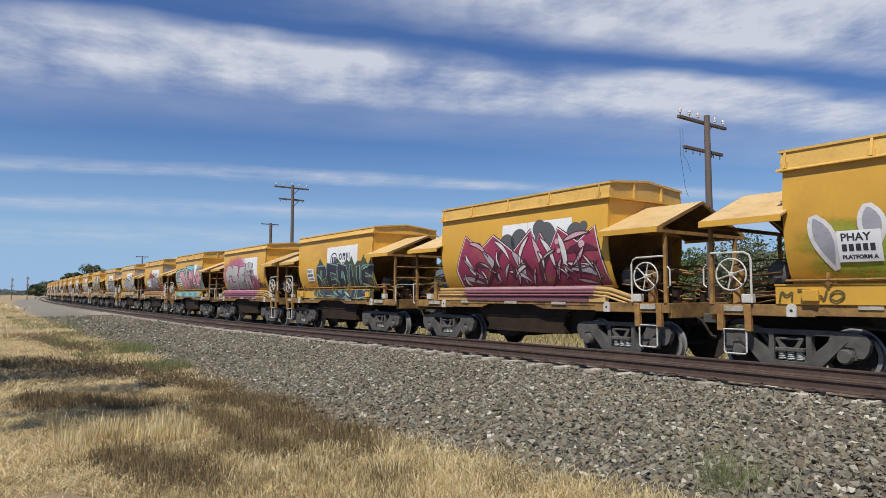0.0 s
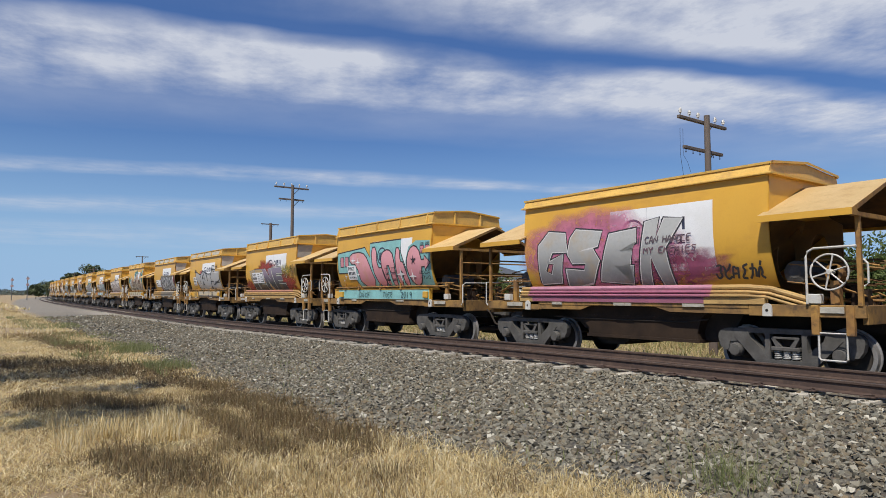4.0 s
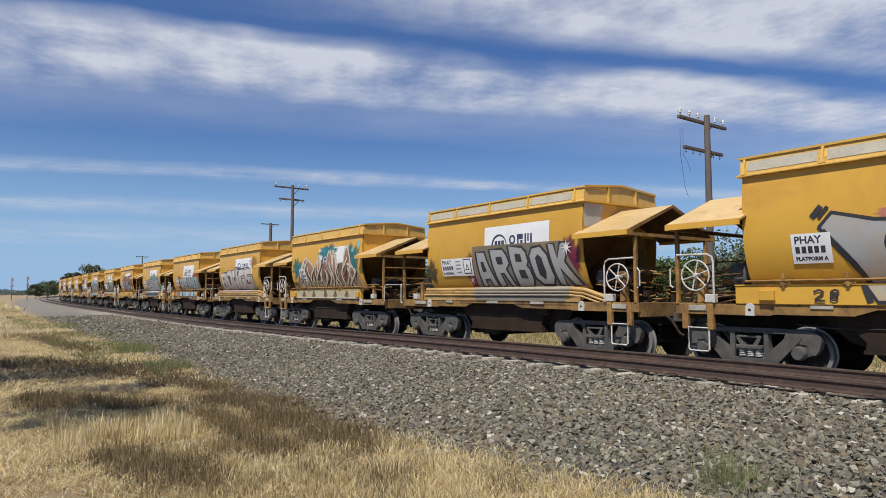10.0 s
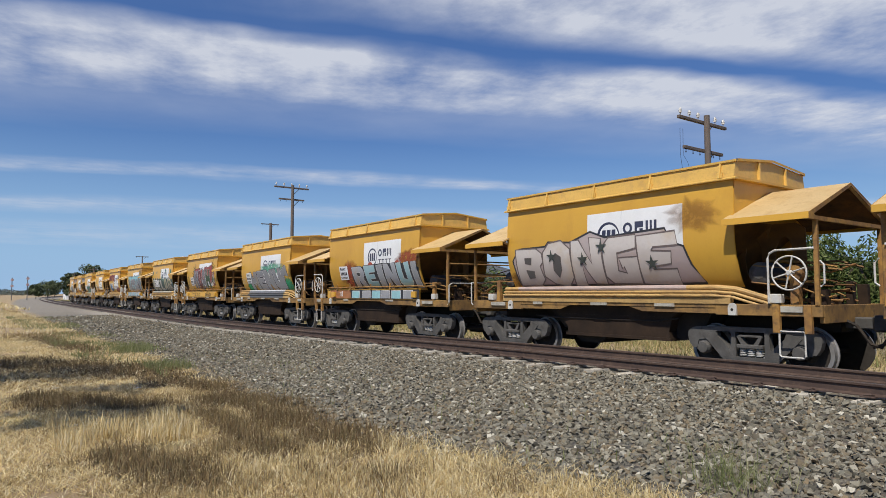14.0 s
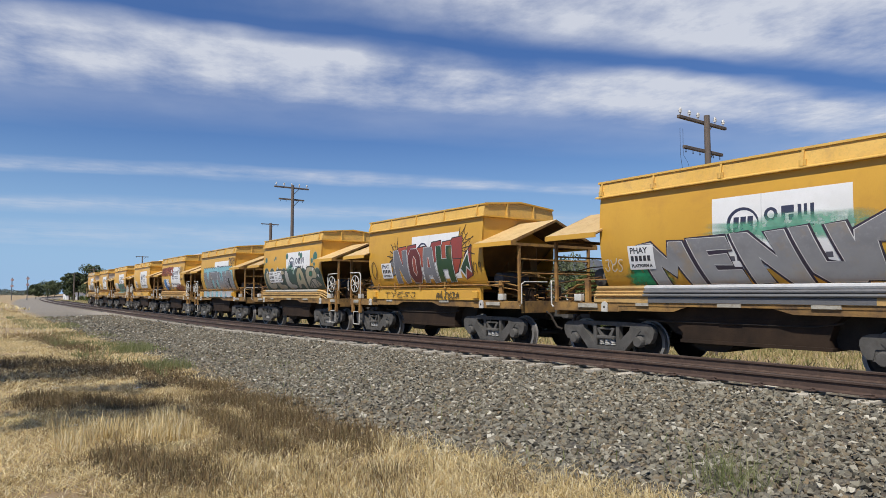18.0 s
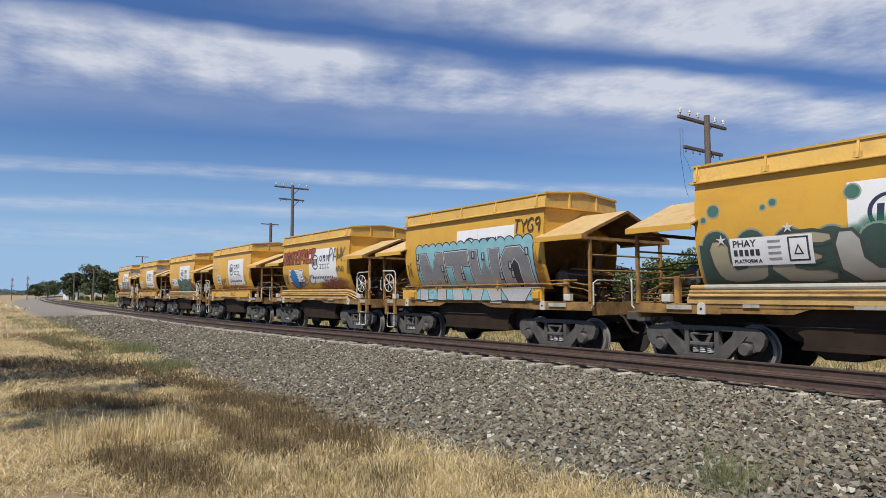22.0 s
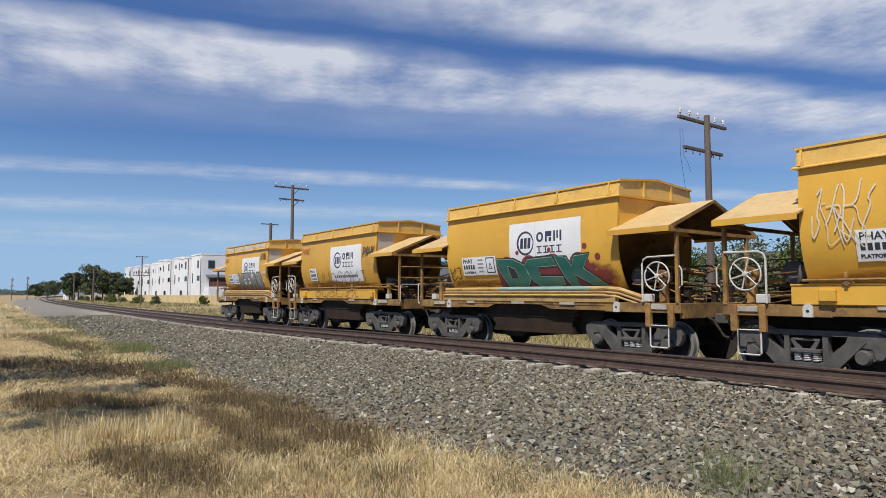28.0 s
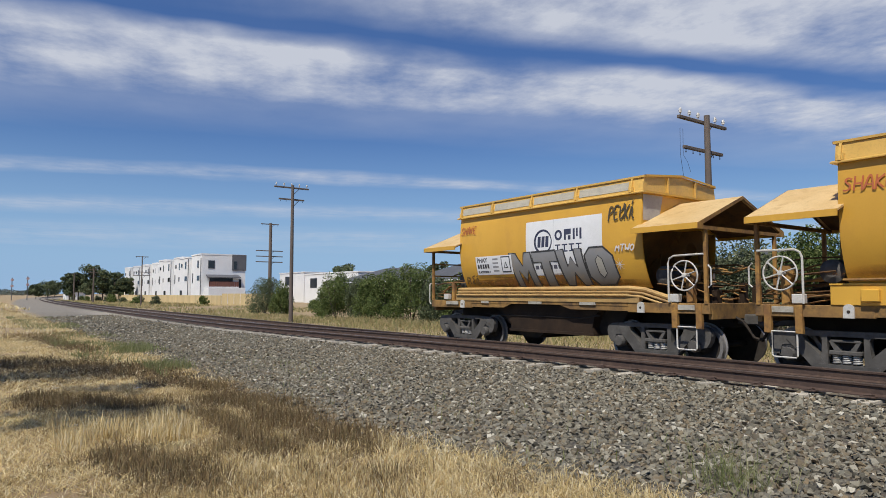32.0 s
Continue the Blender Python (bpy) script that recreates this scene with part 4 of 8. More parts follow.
small_house(-141, -128, 57.5, 68, 6.3, 0, RENDER, "white rendered flat-roofed two-storey house", True)
small_house(-122, -100, 55, 66, 5.6, 0, RENDER, "white rendered flat-roofed two-storey house", True)
small_house(-95, -76, 48, 60, 3.6, 5.9, GREY_CLAD, "low house with a dark grey hipped tile roof")
small_house(-75, -60, 49, 60, 3.6, 6.1, GREY_CLAD, "low house with a dark grey hipped tile roof")
small_house(-56, -42, 50, 60, 3.4, 5.6, RENDER, "low pale house with a grey hipped roof")
small_house(-36, -20, 52, 62, 3.4, 5.6, RENDER, "low pale house with a grey hipped roof")
small_house(-14, 2, 50, 60, 3.4, 5.6, GREY_CLAD, "low house with a dark grey hipped tile roof")


def paling_fence(x0, y0, x1, y1, height, label):
    ob = group_of("paling_fence", pose(0, 0, -0.5))
    tagged(ob, label, "fence", "fences behind the track")
    length = math.hypot(x1 - x0, y1 - y0)
    n = int(length / 0.9)
    dx, dy = (x1 - x0) / n, (y1 - y0) / n
    bm = bmesh.new()
    box(bm, -0.445, 0.445, -0.02, 0.02, 0, height, 0.006)
    turn = math.degrees(math.atan2(dy, dx))
    first = part("panel", bm, PALING, ob)
    first.matrix_basis = pose(x0 + dx / 2, y0 + dy / 2, 0, 0, 0, turn)
    for k in range(1, n):
        o = first.copy()
        scene.collection.objects.link(o)
        o.matrix_basis = pose(x0 + dx * (k + 0.5), y0 + dy * (k + 0.5), 0, 0, 0, turn)
    return ob


paling_fence(-186, 32.0, -104, 32.8, 1.6, "long straw-coloured timber paling fence before the townhouses")
paling_fence(-104, 32.8, -99, 41, 1.9, "straw-coloured timber paling fence turning the corner")
paling_fence(-30, 33, 18, 33, 1.8, "weathered timber paling fence behind the shrubs")


SIGNAL_HEAD = surface("signal_head", (0.50, 0.36, 0.35), (0.36, 0.26, 0.26), 0.7, scale=2, bump=0.05)


def signal(x, y, height):
    ob = group_of("rail_signal", pose(x, y, -0.5))
    tagged(ob, "slim railway signal mast with a dark round head", "signal", "signals along the line")
    bm = bmesh.new()
    tube(bm, [(0, 0, 0), (0, 0, height)], 0.1, 8)
    part("mast", bm, GREY_CLAD, ob)
    for z in (height - 0.6, height - 2.2):
        bm = bmesh.new()
        lathe(bm, [(-0.1, 0.02), (-0.1, 0.36), (0.1, 0.36), (0.1, 0.02)], (0.45, 0, z), "x", 14)
        part("head", bm, SIGNAL_HEAD, ob, "pale pinkish signal disc")
    bm = bmesh.new()
    box(bm, -0.1, 0.6, -0.4, 0.4, height - 3.1, height - 3.0)
    part("platform", bm, GREY_CLAD, ob)
    return ob


signal(-206, 9.9, 6.1)
signal(-200, 13.0, 6.4)


def relay_hut():
    ob = group_of("relay_hut", pose(-232, 24.5, -0.5))
    tagged(ob, "pale lineside hut with a low roof", "hut")
    bm = bmesh.new()
    box(bm, 0, 8, 0, 5, 0, 2.4, 0.03)
    part("wall", bm, RENDER, ob)
    bm = bmesh.new()
    prism(bm, [(-0.4, 2.4), (5.4, 2.4), (2.5, 3.6)], -0.4, 8.4, "x")
    part("roof", bm, ROOF_TILE, ob)


relay_hut()


# ---------------------------------------------------------------- hopper wagons
PROFILE = ((1.50, 1.04), (1.62, 1.12), (1.75, 1.185), (1.90, 1.245), (2.10, 1.30), (2.30, 1.335), (2.52, 1.35), (2.76, 1.352), (3.00, 1.345), (3.24, 1.325), (3.47, 1.30))
HALF = 3.03
PITCH = 9.92


def side_y(z):
    """How far the barrel side stands off the middle, at height z."""
    if z <= PROFILE[0][0]:
        return PROFILE[0][1]
    for (a, ya), (b, yb) in zip(PROFILE, PROFILE[1:]):
        if z <= b:
            return ya + (yb - ya) * (z - a) / (b - a)
    return PROFILE[-1][1]


def sheet(bm, rows):
    """Quads between rows of points."""
    vs = [[bm.verts.new(p) for p in row] for row in rows]
    for a, b in zip(vs, vs[1:]):
        for i in range(len(a) - 1):
            bm.faces.new((a[i], a[i + 1], b[i + 1], b[i]))


def hopper_body(wagon):
    bm = bmesh.new()
    for s in (-1, 1):
        xs = (-HALF, -1.5, 0, 1.5, HALF)
        outer = [[(x, s * y, z) for x in xs] for z, y in PROFILE]
        inner = [[(x, s * (y - 0.03), z) for x in xs] for z, y in reversed(PROFILE)]
        sheet(bm, outer + inner + outer[:1])
    for e in (-1, 1):
        x = e * (HALF - 0.02)
        rows = []
        for z in (3.47, 3.0, 2.72):
            rows.append([(x, -side_y(z) + 0.01, z), (x, 0, z), (x, side_y(z) - 0.01, z)])
        for k in (0.33, 0.66, 1.0):
            z = 2.72 - k * 1.25
            rows.append([(e * (HALF - 0.02 - 1.5 * k), -side_y(z) + 0.01, z), (e * (HALF - 0.02 - 1.5 * k), 0, z), (e * (HALF - 0.02 - 1.5 * k), side_y(z) - 0.01, z)])
        sheet(bm, rows)
    box(bm, -2.2, 2.2, -1.03, 1.03, 1.42, 1.5)
    bmesh.ops.remove_doubles(bm, verts=bm.verts, dist=0.0005)
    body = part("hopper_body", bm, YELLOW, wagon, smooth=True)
    body.data.set_sharp_from_angle(angle=radians(28))
    body.data.materials.append(SHADED_YELLOW)
    # end slopes below the canopy: their shade is painted as a darker colour
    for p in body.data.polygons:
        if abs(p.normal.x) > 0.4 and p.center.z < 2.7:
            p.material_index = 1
    return body


def top_band(wagon, plain=False):
    """The raised rim above the barrel, the peaked cover and the stiffening ribs."""
    bm = bmesh.new()
    lo, hi, zl, zh, zr = (1.335, 1.27, 3.49, 3.66, 3.78) if plain else (1.335, 1.275, 3.49, 3.80, 3.915)
    L, H = HALF + 0.03, HALF + 0.03
    sheet(bm, [[(-L, -lo, zl), (L, -lo, zl), (L, 0, zl), (L, lo, zl), (-L, lo, zl), (-L, 0, zl), (-L, -lo, zl)],
               [(-H, -hi, zh), (H, -hi, zh), (H, 0, zr), (H, hi, zh), (-H, hi, zh), (-H, 0, zr), (-H, -hi, zh)]])
    sheet(bm, [[(-H, -hi, zh), (H, -hi, zh)], [(-H, 0, zr), (H, 0, zr)], [(-H, hi, zh), (H, hi, zh)]])
    bmesh.ops.remove_doubles(bm, verts=bm.verts, dist=0.0005)
    rim = part("top_rim", bm, RIM, wagon, "lighter raised rim band of the hopper")
    bm = bmesh.new()
    o = 0.055
    for s in (-1, 1):
        prism(bm, [(s * (lo - 0.05), 3.455), (s * (lo + o), 3.455), (s * (lo + o), 3.475), (s * lo, 3.50), (s * (lo - 0.05), 3.50)], -L - o, L + o, "x")
        prism(bm, [(s * (hi - 0.03), zh - 0.02), (s * (hi + 0.035), zh - 0.02), (s * (hi + 0.035), zh + 0.02), (s * (hi - 0.03), zh + 0.03)], -H - 0.03, H + 0.03, "x")
    part("side_lip", bm, RIM, wagon)
    for e in (-1, 1):
        bm = bmesh.new()
        box(bm, e * (L - 0.03), e * (L + o - 0.004), -lo, lo, 3.457, 3.502)
        for s in (-1, 1):
            sheet(bm, [[(e * (H + 0.05), s * hi, zh - 0.015), (e * (H + 0.05), 0, zr - 0.015)], [(e * (H + 0.05), s * hi, zh + 0.03), (e * (H + 0.05), 0, zr + 0.03)],
                       [(e * (H - 0.03), s * hi, zh + 0.03), (e * (H - 0.03), 0, zr + 0.03)]])
        part("end_lip", bm, YELLOW, wagon)
    if plain:
        return
    for s in (-1, 1):
        for x in (-2.98, -1.66, -0.2, 1.26, 2.78):
            bm = bmesh.new()
            prism(bm, [(s * (lo - 0.02), 3.495), (s * (lo + 0.05), 3.495), (s * (hi + 0.03), 3.79), (s * (hi - 0.02), 3.79)], x - 0.02, x + 0.02, "x")
            box(bm, x - 0.06, x + 0.06, s * (lo - 0.02), s * (lo + 0.02), 3.50, 3.60)
            part("rib", bm, RIM, rim)
    for e in (-1, 1):
        for y in (-0.5, 0.5):
            bm = bmesh.new()
            prism(bm, [(e * (L - 0.02), 3.495), (e * (L + 0.055), 3.495), (e * (H + 0.045), 3.84), (e * (H - 0.02), 3.84)], y - 0.02, y + 0.02, "y")
            part("rib", bm, RIM, rim)


def canopy(wagon, e):
    """The gabled weather roof over one end platform."""
    bm = bmesh.new()
    x0, x1, w, ze, zr, t = e * 2.95, e * 4.44, 1.60, 2.70, 3.33, 0.035
    for s in (-1, 1):
        prism(bm, [(0, zr), (s * w, ze), (s * w, ze - t), (0, zr - t)], x0, x1, "x")
    ob = part("canopy", bm, YELLOW_ROOF, wagon, "faded yellow gabled weather roof over the end platform")
    # dark sheet added below the roof to paint in the shade there
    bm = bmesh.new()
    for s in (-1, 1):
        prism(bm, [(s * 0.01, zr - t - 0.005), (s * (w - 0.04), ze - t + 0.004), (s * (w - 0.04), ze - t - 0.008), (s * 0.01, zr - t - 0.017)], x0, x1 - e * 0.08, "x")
    part("lining", bm, SHADE_RUST, ob, "dark rusty roof underside with its shade painted in")
    for s in (-1, 1):
        bm = bmesh.new()
        box(bm, x0, x1, s * (w - 0.02), s * (w + 0.012), ze - 0.105, ze + 0.005)
        part("fascia", bm, YELLOW, ob)
    bm = bmesh.new()
    for s in (-1, 1):
        prism(bm, [(s * w, ze - 0.11), (s * w, ze), (0, zr), (0, zr - 0.06), (s * (w - 0.16), ze - 0.02), (s * (w - 0.3), ze - 0.09), (s * (w - 0.3), ze - 0.11)], x1, x1 + e * 0.012, "x")
    part("gable_trim", bm, RUSTY, ob)
    bm = bmesh.new()
    box(bm, x1 - e * 0.07, x1 - e * 0.01, -w + 0.02, w - 0.02, ze - 0.11, ze - 0.04)
    part("cross_beam", bm, RUSTY, ob)
    for s in (-1, 1):
        bm = bmesh.new()
        box(bm, e * 4.36, e * 4.43, s * 1.25, s * 1.32, 1.19, ze - 0.1, 0.006)
        part("post", bm, RUSTY, ob)
    return ob


def handwheel(wagon, e):
    bm = bmesh.new()
    cx, cy, cz, r = e * 3.98, -1.36, 1.73, 0.285
    tube(bm, [(cx + r * math.cos(a * math.pi / 14), cy, cz + r * math.sin(a * math.pi / 14)) for a in range(28)], 0.016, 6, True)
    w = part("handwheel", bm, WHITE, wagon, "white-painted six-spoked brake wheel", True)
    for k in range(6):
        a = k * math.pi / 3 + 0.3
        bm = bmesh.new()
        tube(bm, [(cx, cy, cz), (cx + r * math.cos(a), cy, cz + r * math.sin(a))], 0.014, 5)
        part("spoke", bm, WHITE, w)
    bm = bmesh.new()
    lathe(bm, [(-0.03, 0.035), (0.0, 0.05), (0.06, 0.05), (0.1, 0.03), (0.32, 0.03)], (cx, cy, cz), "y", 10)
    part("hub", bm, WHITE, w)
    bm = bmesh.new()
    box(bm, cx - 0.07, cx + 0.07, -1.2, -1.05, 1.19, 1.85, 0.01)
    lathe(bm, [(-0.08, 0.14), (0.08, 0.16), (0.1, 0.1)], (cx, -1.12, cz), "y", 14)
    part("brake_stand", bm, RUSTY, wagon)
    # bent handrail round the wheel, and the step below it
    bm = bmesh.new()
    xr = e * 3.62
    tube(bm, [(xr, -1.34, 1.22), (xr, -1.34, 1.98), (xr + e * 0.03, -1.34, 2.07), (xr + e * 0.12, -1.34, 2.12), (e * 4.38, -1.34, 2.13)], 0.02, 7)
    part("handrail", bm, WHITE, wagon, "bent white tube handrail")
    bm = bmesh.new()
    tube(bm, [(e * 4.47, -1.34, 1.5), (e * 4.53, -1.34, 1.55), (e * 4.53, -1.34, 1.85), (e * 4.47, -1.34, 1.92)], 0.016, 6)
    part("grab_iron", bm, WHITE, wagon)
    for x in (e * 3.72, e * 4.24):
        bm = bmesh.new()
        box(bm, x - 0.06, x + 0.06, -1.33, -1.24, 0.72, 1.2, 0.008)
        part("step_hanger", bm, RUSTY, wagon)
    bm = bmesh.new()
    box(bm, e * 3.8, e * 4.16, -1.325, -1.302, 1.07, 1.17, 0.004)
    part("white_plate", bm, STAINED_WHITE, wagon)
    bm = bmesh.new()
    tube(bm, [(e * 3.76, -1.30, 0.75), (e * 3.76, -1.30, 0.35), (e * 3.79, -1.30, 0.32), (e * 4.15, -1.30, 0.32), (e * 4.18, -1.30, 0.35), (e * 4.18, -1.30, 0.75), (e * 3.76, -1.30, 0.75)], 0.017, 6)
    part("foot_step", bm, WHITE, wagon, "white tube step frame")


def far_end(wagon, e):
    """Handrails of the end without a brake wheel."""
    bm = bmesh.new()
    tube(bm, [(e * 4.40, -1.28, 1.9), (e * 4.40, 1.28, 1.9)], 0.022, 6)
    tube(bm, [(e * 4.40, -1.28, 2.25), (e * 4.40, 1.28, 2.25)], 0.022, 6)
    part("end_rail", bm, RUSTY, wagon)
    bm = bmesh.new()
    tube(bm, [(e * 4.46, -1.33, 1.08), (e * 4.52, -1.33, 1.14), (e * 4.52, -1.33, 1.62), (e * 4.58, -1.28, 1.68), (e * 4.58, -0.5, 1.68)], 0.018, 6)
    part("handrail", bm, WHITE, wagon, "bent white tube handrail")
    bm = bmesh.new()
    box(bm, e * 3.5, e * 3.62, -1.2, -1.1, 1.19, 1.72, 0.01)
    box(bm, e * 3.0, e * 3.9, -1.175, -1.145, 1.68, 1.71, 0.006)
    part("rail_stanchion", bm, RUSTY, wagon)


def platform(wagon, e, plate):
    bm = bmesh.new()
    box(bm, e * 2.6, e * 4.46, -1.3, -1.22, 1.0, 1.2, 0.008)
    box(bm, e * 2.6, e * 4.46, 1.22, 1.3, 1.0, 1.2, 0.008)
    box(bm, e * 4.38, e * 4.46, -1.22, 1.22, 0.9, 1.2, 0.008)
    box(bm, e * 2.4, e * 4.38, -1.22, 1.22, 1.13, 1.18)
    deck = part("end_platform", bm, GRIMY, wagon)
    bm = bmesh.new()
    pts = [(e * 2.87, 1.0), (e * 3.03, 1.0)] + [(e * (2.95 + 0.08 * math.cos(a * math.pi / 8)), 1.14 + 0.08 * math.sin(a * math.pi / 8)) for a in range(9)]
    prism(bm, pts, -1.345, -1.31, "y")
    lug = part("jacking_lug", bm, WHITE, wagon, "white rounded jacking plate")
    bm = bmesh.new()
    lathe(bm, [(-0.003, 0.026), (0.003, 0.026)], (e * 2.95, -1.3475, 1.1), "y", 10)
    part("eye", bm, BLACK, lug)
    if plate:
        bm = bmesh.new()
        box(bm, e * 3.15, e * 3.7, -1.34, -1.315, 1.08, 1.17, 0.004)
        part("white_plate", bm, STAINED_WHITE, wagon)
    bm = bmesh.new()
    box(bm, e * 3.62, e * 3.82, -1.33, -1.2, 1.22, 1.38, 0.012)
    part("marker_box", bm, WHITE, wagon, "small white box on the platform edge")
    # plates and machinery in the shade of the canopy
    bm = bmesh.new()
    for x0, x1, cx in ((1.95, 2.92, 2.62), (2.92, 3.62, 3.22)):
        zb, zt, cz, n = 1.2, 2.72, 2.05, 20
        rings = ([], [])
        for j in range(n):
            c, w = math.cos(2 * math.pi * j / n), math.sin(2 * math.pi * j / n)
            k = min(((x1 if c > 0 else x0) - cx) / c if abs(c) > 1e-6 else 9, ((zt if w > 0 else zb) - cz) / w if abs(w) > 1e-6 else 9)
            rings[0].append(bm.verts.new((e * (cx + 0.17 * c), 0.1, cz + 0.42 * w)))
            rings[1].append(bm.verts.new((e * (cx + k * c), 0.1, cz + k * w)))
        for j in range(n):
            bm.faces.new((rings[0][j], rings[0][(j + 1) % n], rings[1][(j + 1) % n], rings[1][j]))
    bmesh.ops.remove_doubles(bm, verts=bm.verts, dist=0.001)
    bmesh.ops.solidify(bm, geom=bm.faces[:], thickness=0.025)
    # rusty plate whose colour also carries the canopy's shade
    part("end_web", bm, SHADED_YELLOW, wagon, "rusty yellow end plate with two oval holes, darkened for shade")
    # dark plate below the slope, deepening the shade under the canopy
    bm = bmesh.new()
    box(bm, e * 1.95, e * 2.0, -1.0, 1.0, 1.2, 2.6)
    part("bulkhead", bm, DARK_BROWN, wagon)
    bm = bmesh.new()
    rnd = random.Random(5 + e)
    lathe(bm, [(-0.5, 0.1), (-0.46, 0.2), (0.46, 0.2), (0.5, 0.1)], (e * 3.3, -0.55, 1.75), "y", 14)
    part("brake_cylinder", bm, CAST, wagon)
    for k in range(22):
        bm = bmesh.new()
        y, z = rnd.uniform(-1.2, 0.5), rnd.uniform(1.25, 2.05)
        tube(bm, [(e * 3.2, y, z), (e * 4.0, y + rnd.uniform(-0.1, 0.1), z + rnd.uniform(-0.2, 0.05)), (e * 4.42, y, z - rnd.uniform(0, 0.25))], rnd.uniform(0.012, 0.024), 6)
        part("pipe", bm, (RUSTY, GRIMY, SHADE_RUST)[k % 3], wagon)
    for k in range(9):
        bm = bmesh.new()
        x, y, z = e * rnd.uniform(3.5, 4.3), rnd.uniform(-1.05, 0.8), 1.18
        box(bm, x, x + rnd.uniform(0.05, 0.18), y, y + rnd.uniform(0.06, 0.2), z, z + rnd.uniform(0.1, 0.5), 0.008)
        part("brake_gear", bm, DARK_BROWN, wagon)
    # coupler, draft box and hose
    bm = bmesh.new()
    box(bm, e * 4.3, e * 4.78, -0.1, 0.1, 0.78, 0.98, 0.02)
    box(bm, e * 4.74, e * 4.95, -0.17, 0.17, 0.74, 1.02, 0.04)
    part("coupler", bm, CAST, wagon)
    bm = bmesh.new()
    tube(bm, [(e * 4.4, -0.4, 0.95), (e * 4.6, -0.4, 0.85), (e * 4.8, -0.38, 0.55), (e * 4.96, -0.35, 0.5)], 0.028, 7)
    part("brake_hose", bm, BLACK, wagon)


def underframe(wagon):
    bm = bmesh.new()
    prism(bm, [(-1.95, 1.2), (1.95, 1.2), (1.55, 0.9), (1.46, 0.62), (1.5, 0.46), (-1.25, 0.46), (-1.22, 0.62), (-1.5, 0.9)], -1.09, 1.09, "y")
    part("discharge_hopper", bm, DARK_BROWN, wagon, "dark brown steel discharge hopper under the sill")
    bm = bmesh.new()
    prism(bm, [(-1.26, 0.44), (1.52, 0.44), (1.52, 0.5), (-1.26, 0.5)], -1.12, 1.12, "y")
    prism(bm, [(-1.5, 0.86), (1.54, 0.86), (1.54, 0.92), (-1.5, 0.92)], -1.105, 1.105, "y")
    part("hopper_flange", bm, DARK_BROWN, wagon)
    bm = bmesh.new()
    prism(bm, [(1.4, 1.1), (2.3, 1.05), (1.95, 0.47), (1.45, 0.47)], -0.85, 0.85, "y")
    part("hopper_shoulder", bm, BLACK, wagon)
    bm = bmesh.new()
    prism(bm, [(-2.1, 1.08), (-1.4, 1.1), (-1.2, 0.5), (-1.55, 0.6)], -0.85, 0.85, "y")
    part("hopper_shoulder", bm, BLACK, wagon)
    for s in (-1, 1):
        bm = bmesh.new()
        prism(bm, [(-3.2, 1.205), (3.05, 1.205), (3.05, 1.02), (1.0, 1.03), (0.62, 1.135), (-0.98, 1.135), (-1.3, 1.03), (-3.2, 1.02)], s * 1.262, s * 1.288, "y")
        part("sill_skirt", bm, GRIMY, wagon)
    for x in (-0.75,):
        bm = bmesh.new()
        prism(bm, [(x - 0.5, 0.7), (x + 0.5, 0.7), (x + 0.42, 0.38), (x + 0.25, 0.28), (x - 0.25, 0.28), (x - 0.42, 0.38)], -0.85, 0.85, "y")
        part("outlet_chute", bm, BLACK, wagon)
    bm = bmesh.new()
    box(bm, -4.3, 4.3, -0.25, 0.25, 0.72, 1.12)
    part("centre_sill", bm, BLACK, wagon)
    bm = bmesh.new()
    lathe(bm, [(-0.5, 0.12), (-0.46, 0.2), (0.46, 0.2), (0.5, 0.12)], (-1.95, 0.7, 0.72), "x", 14)
    part("air_tank", bm, BLACK, wagon)
    bm = bmesh.new()
    tube(bm, [(-2.3, -1.05, 0.86), (-1.7, -1.1, 0.83), (1.2, -1.1, 0.83), (1.7, -1.1, 0.9)], 0.02, 6)
    part("brake_rod", bm, BLACK, wagon)


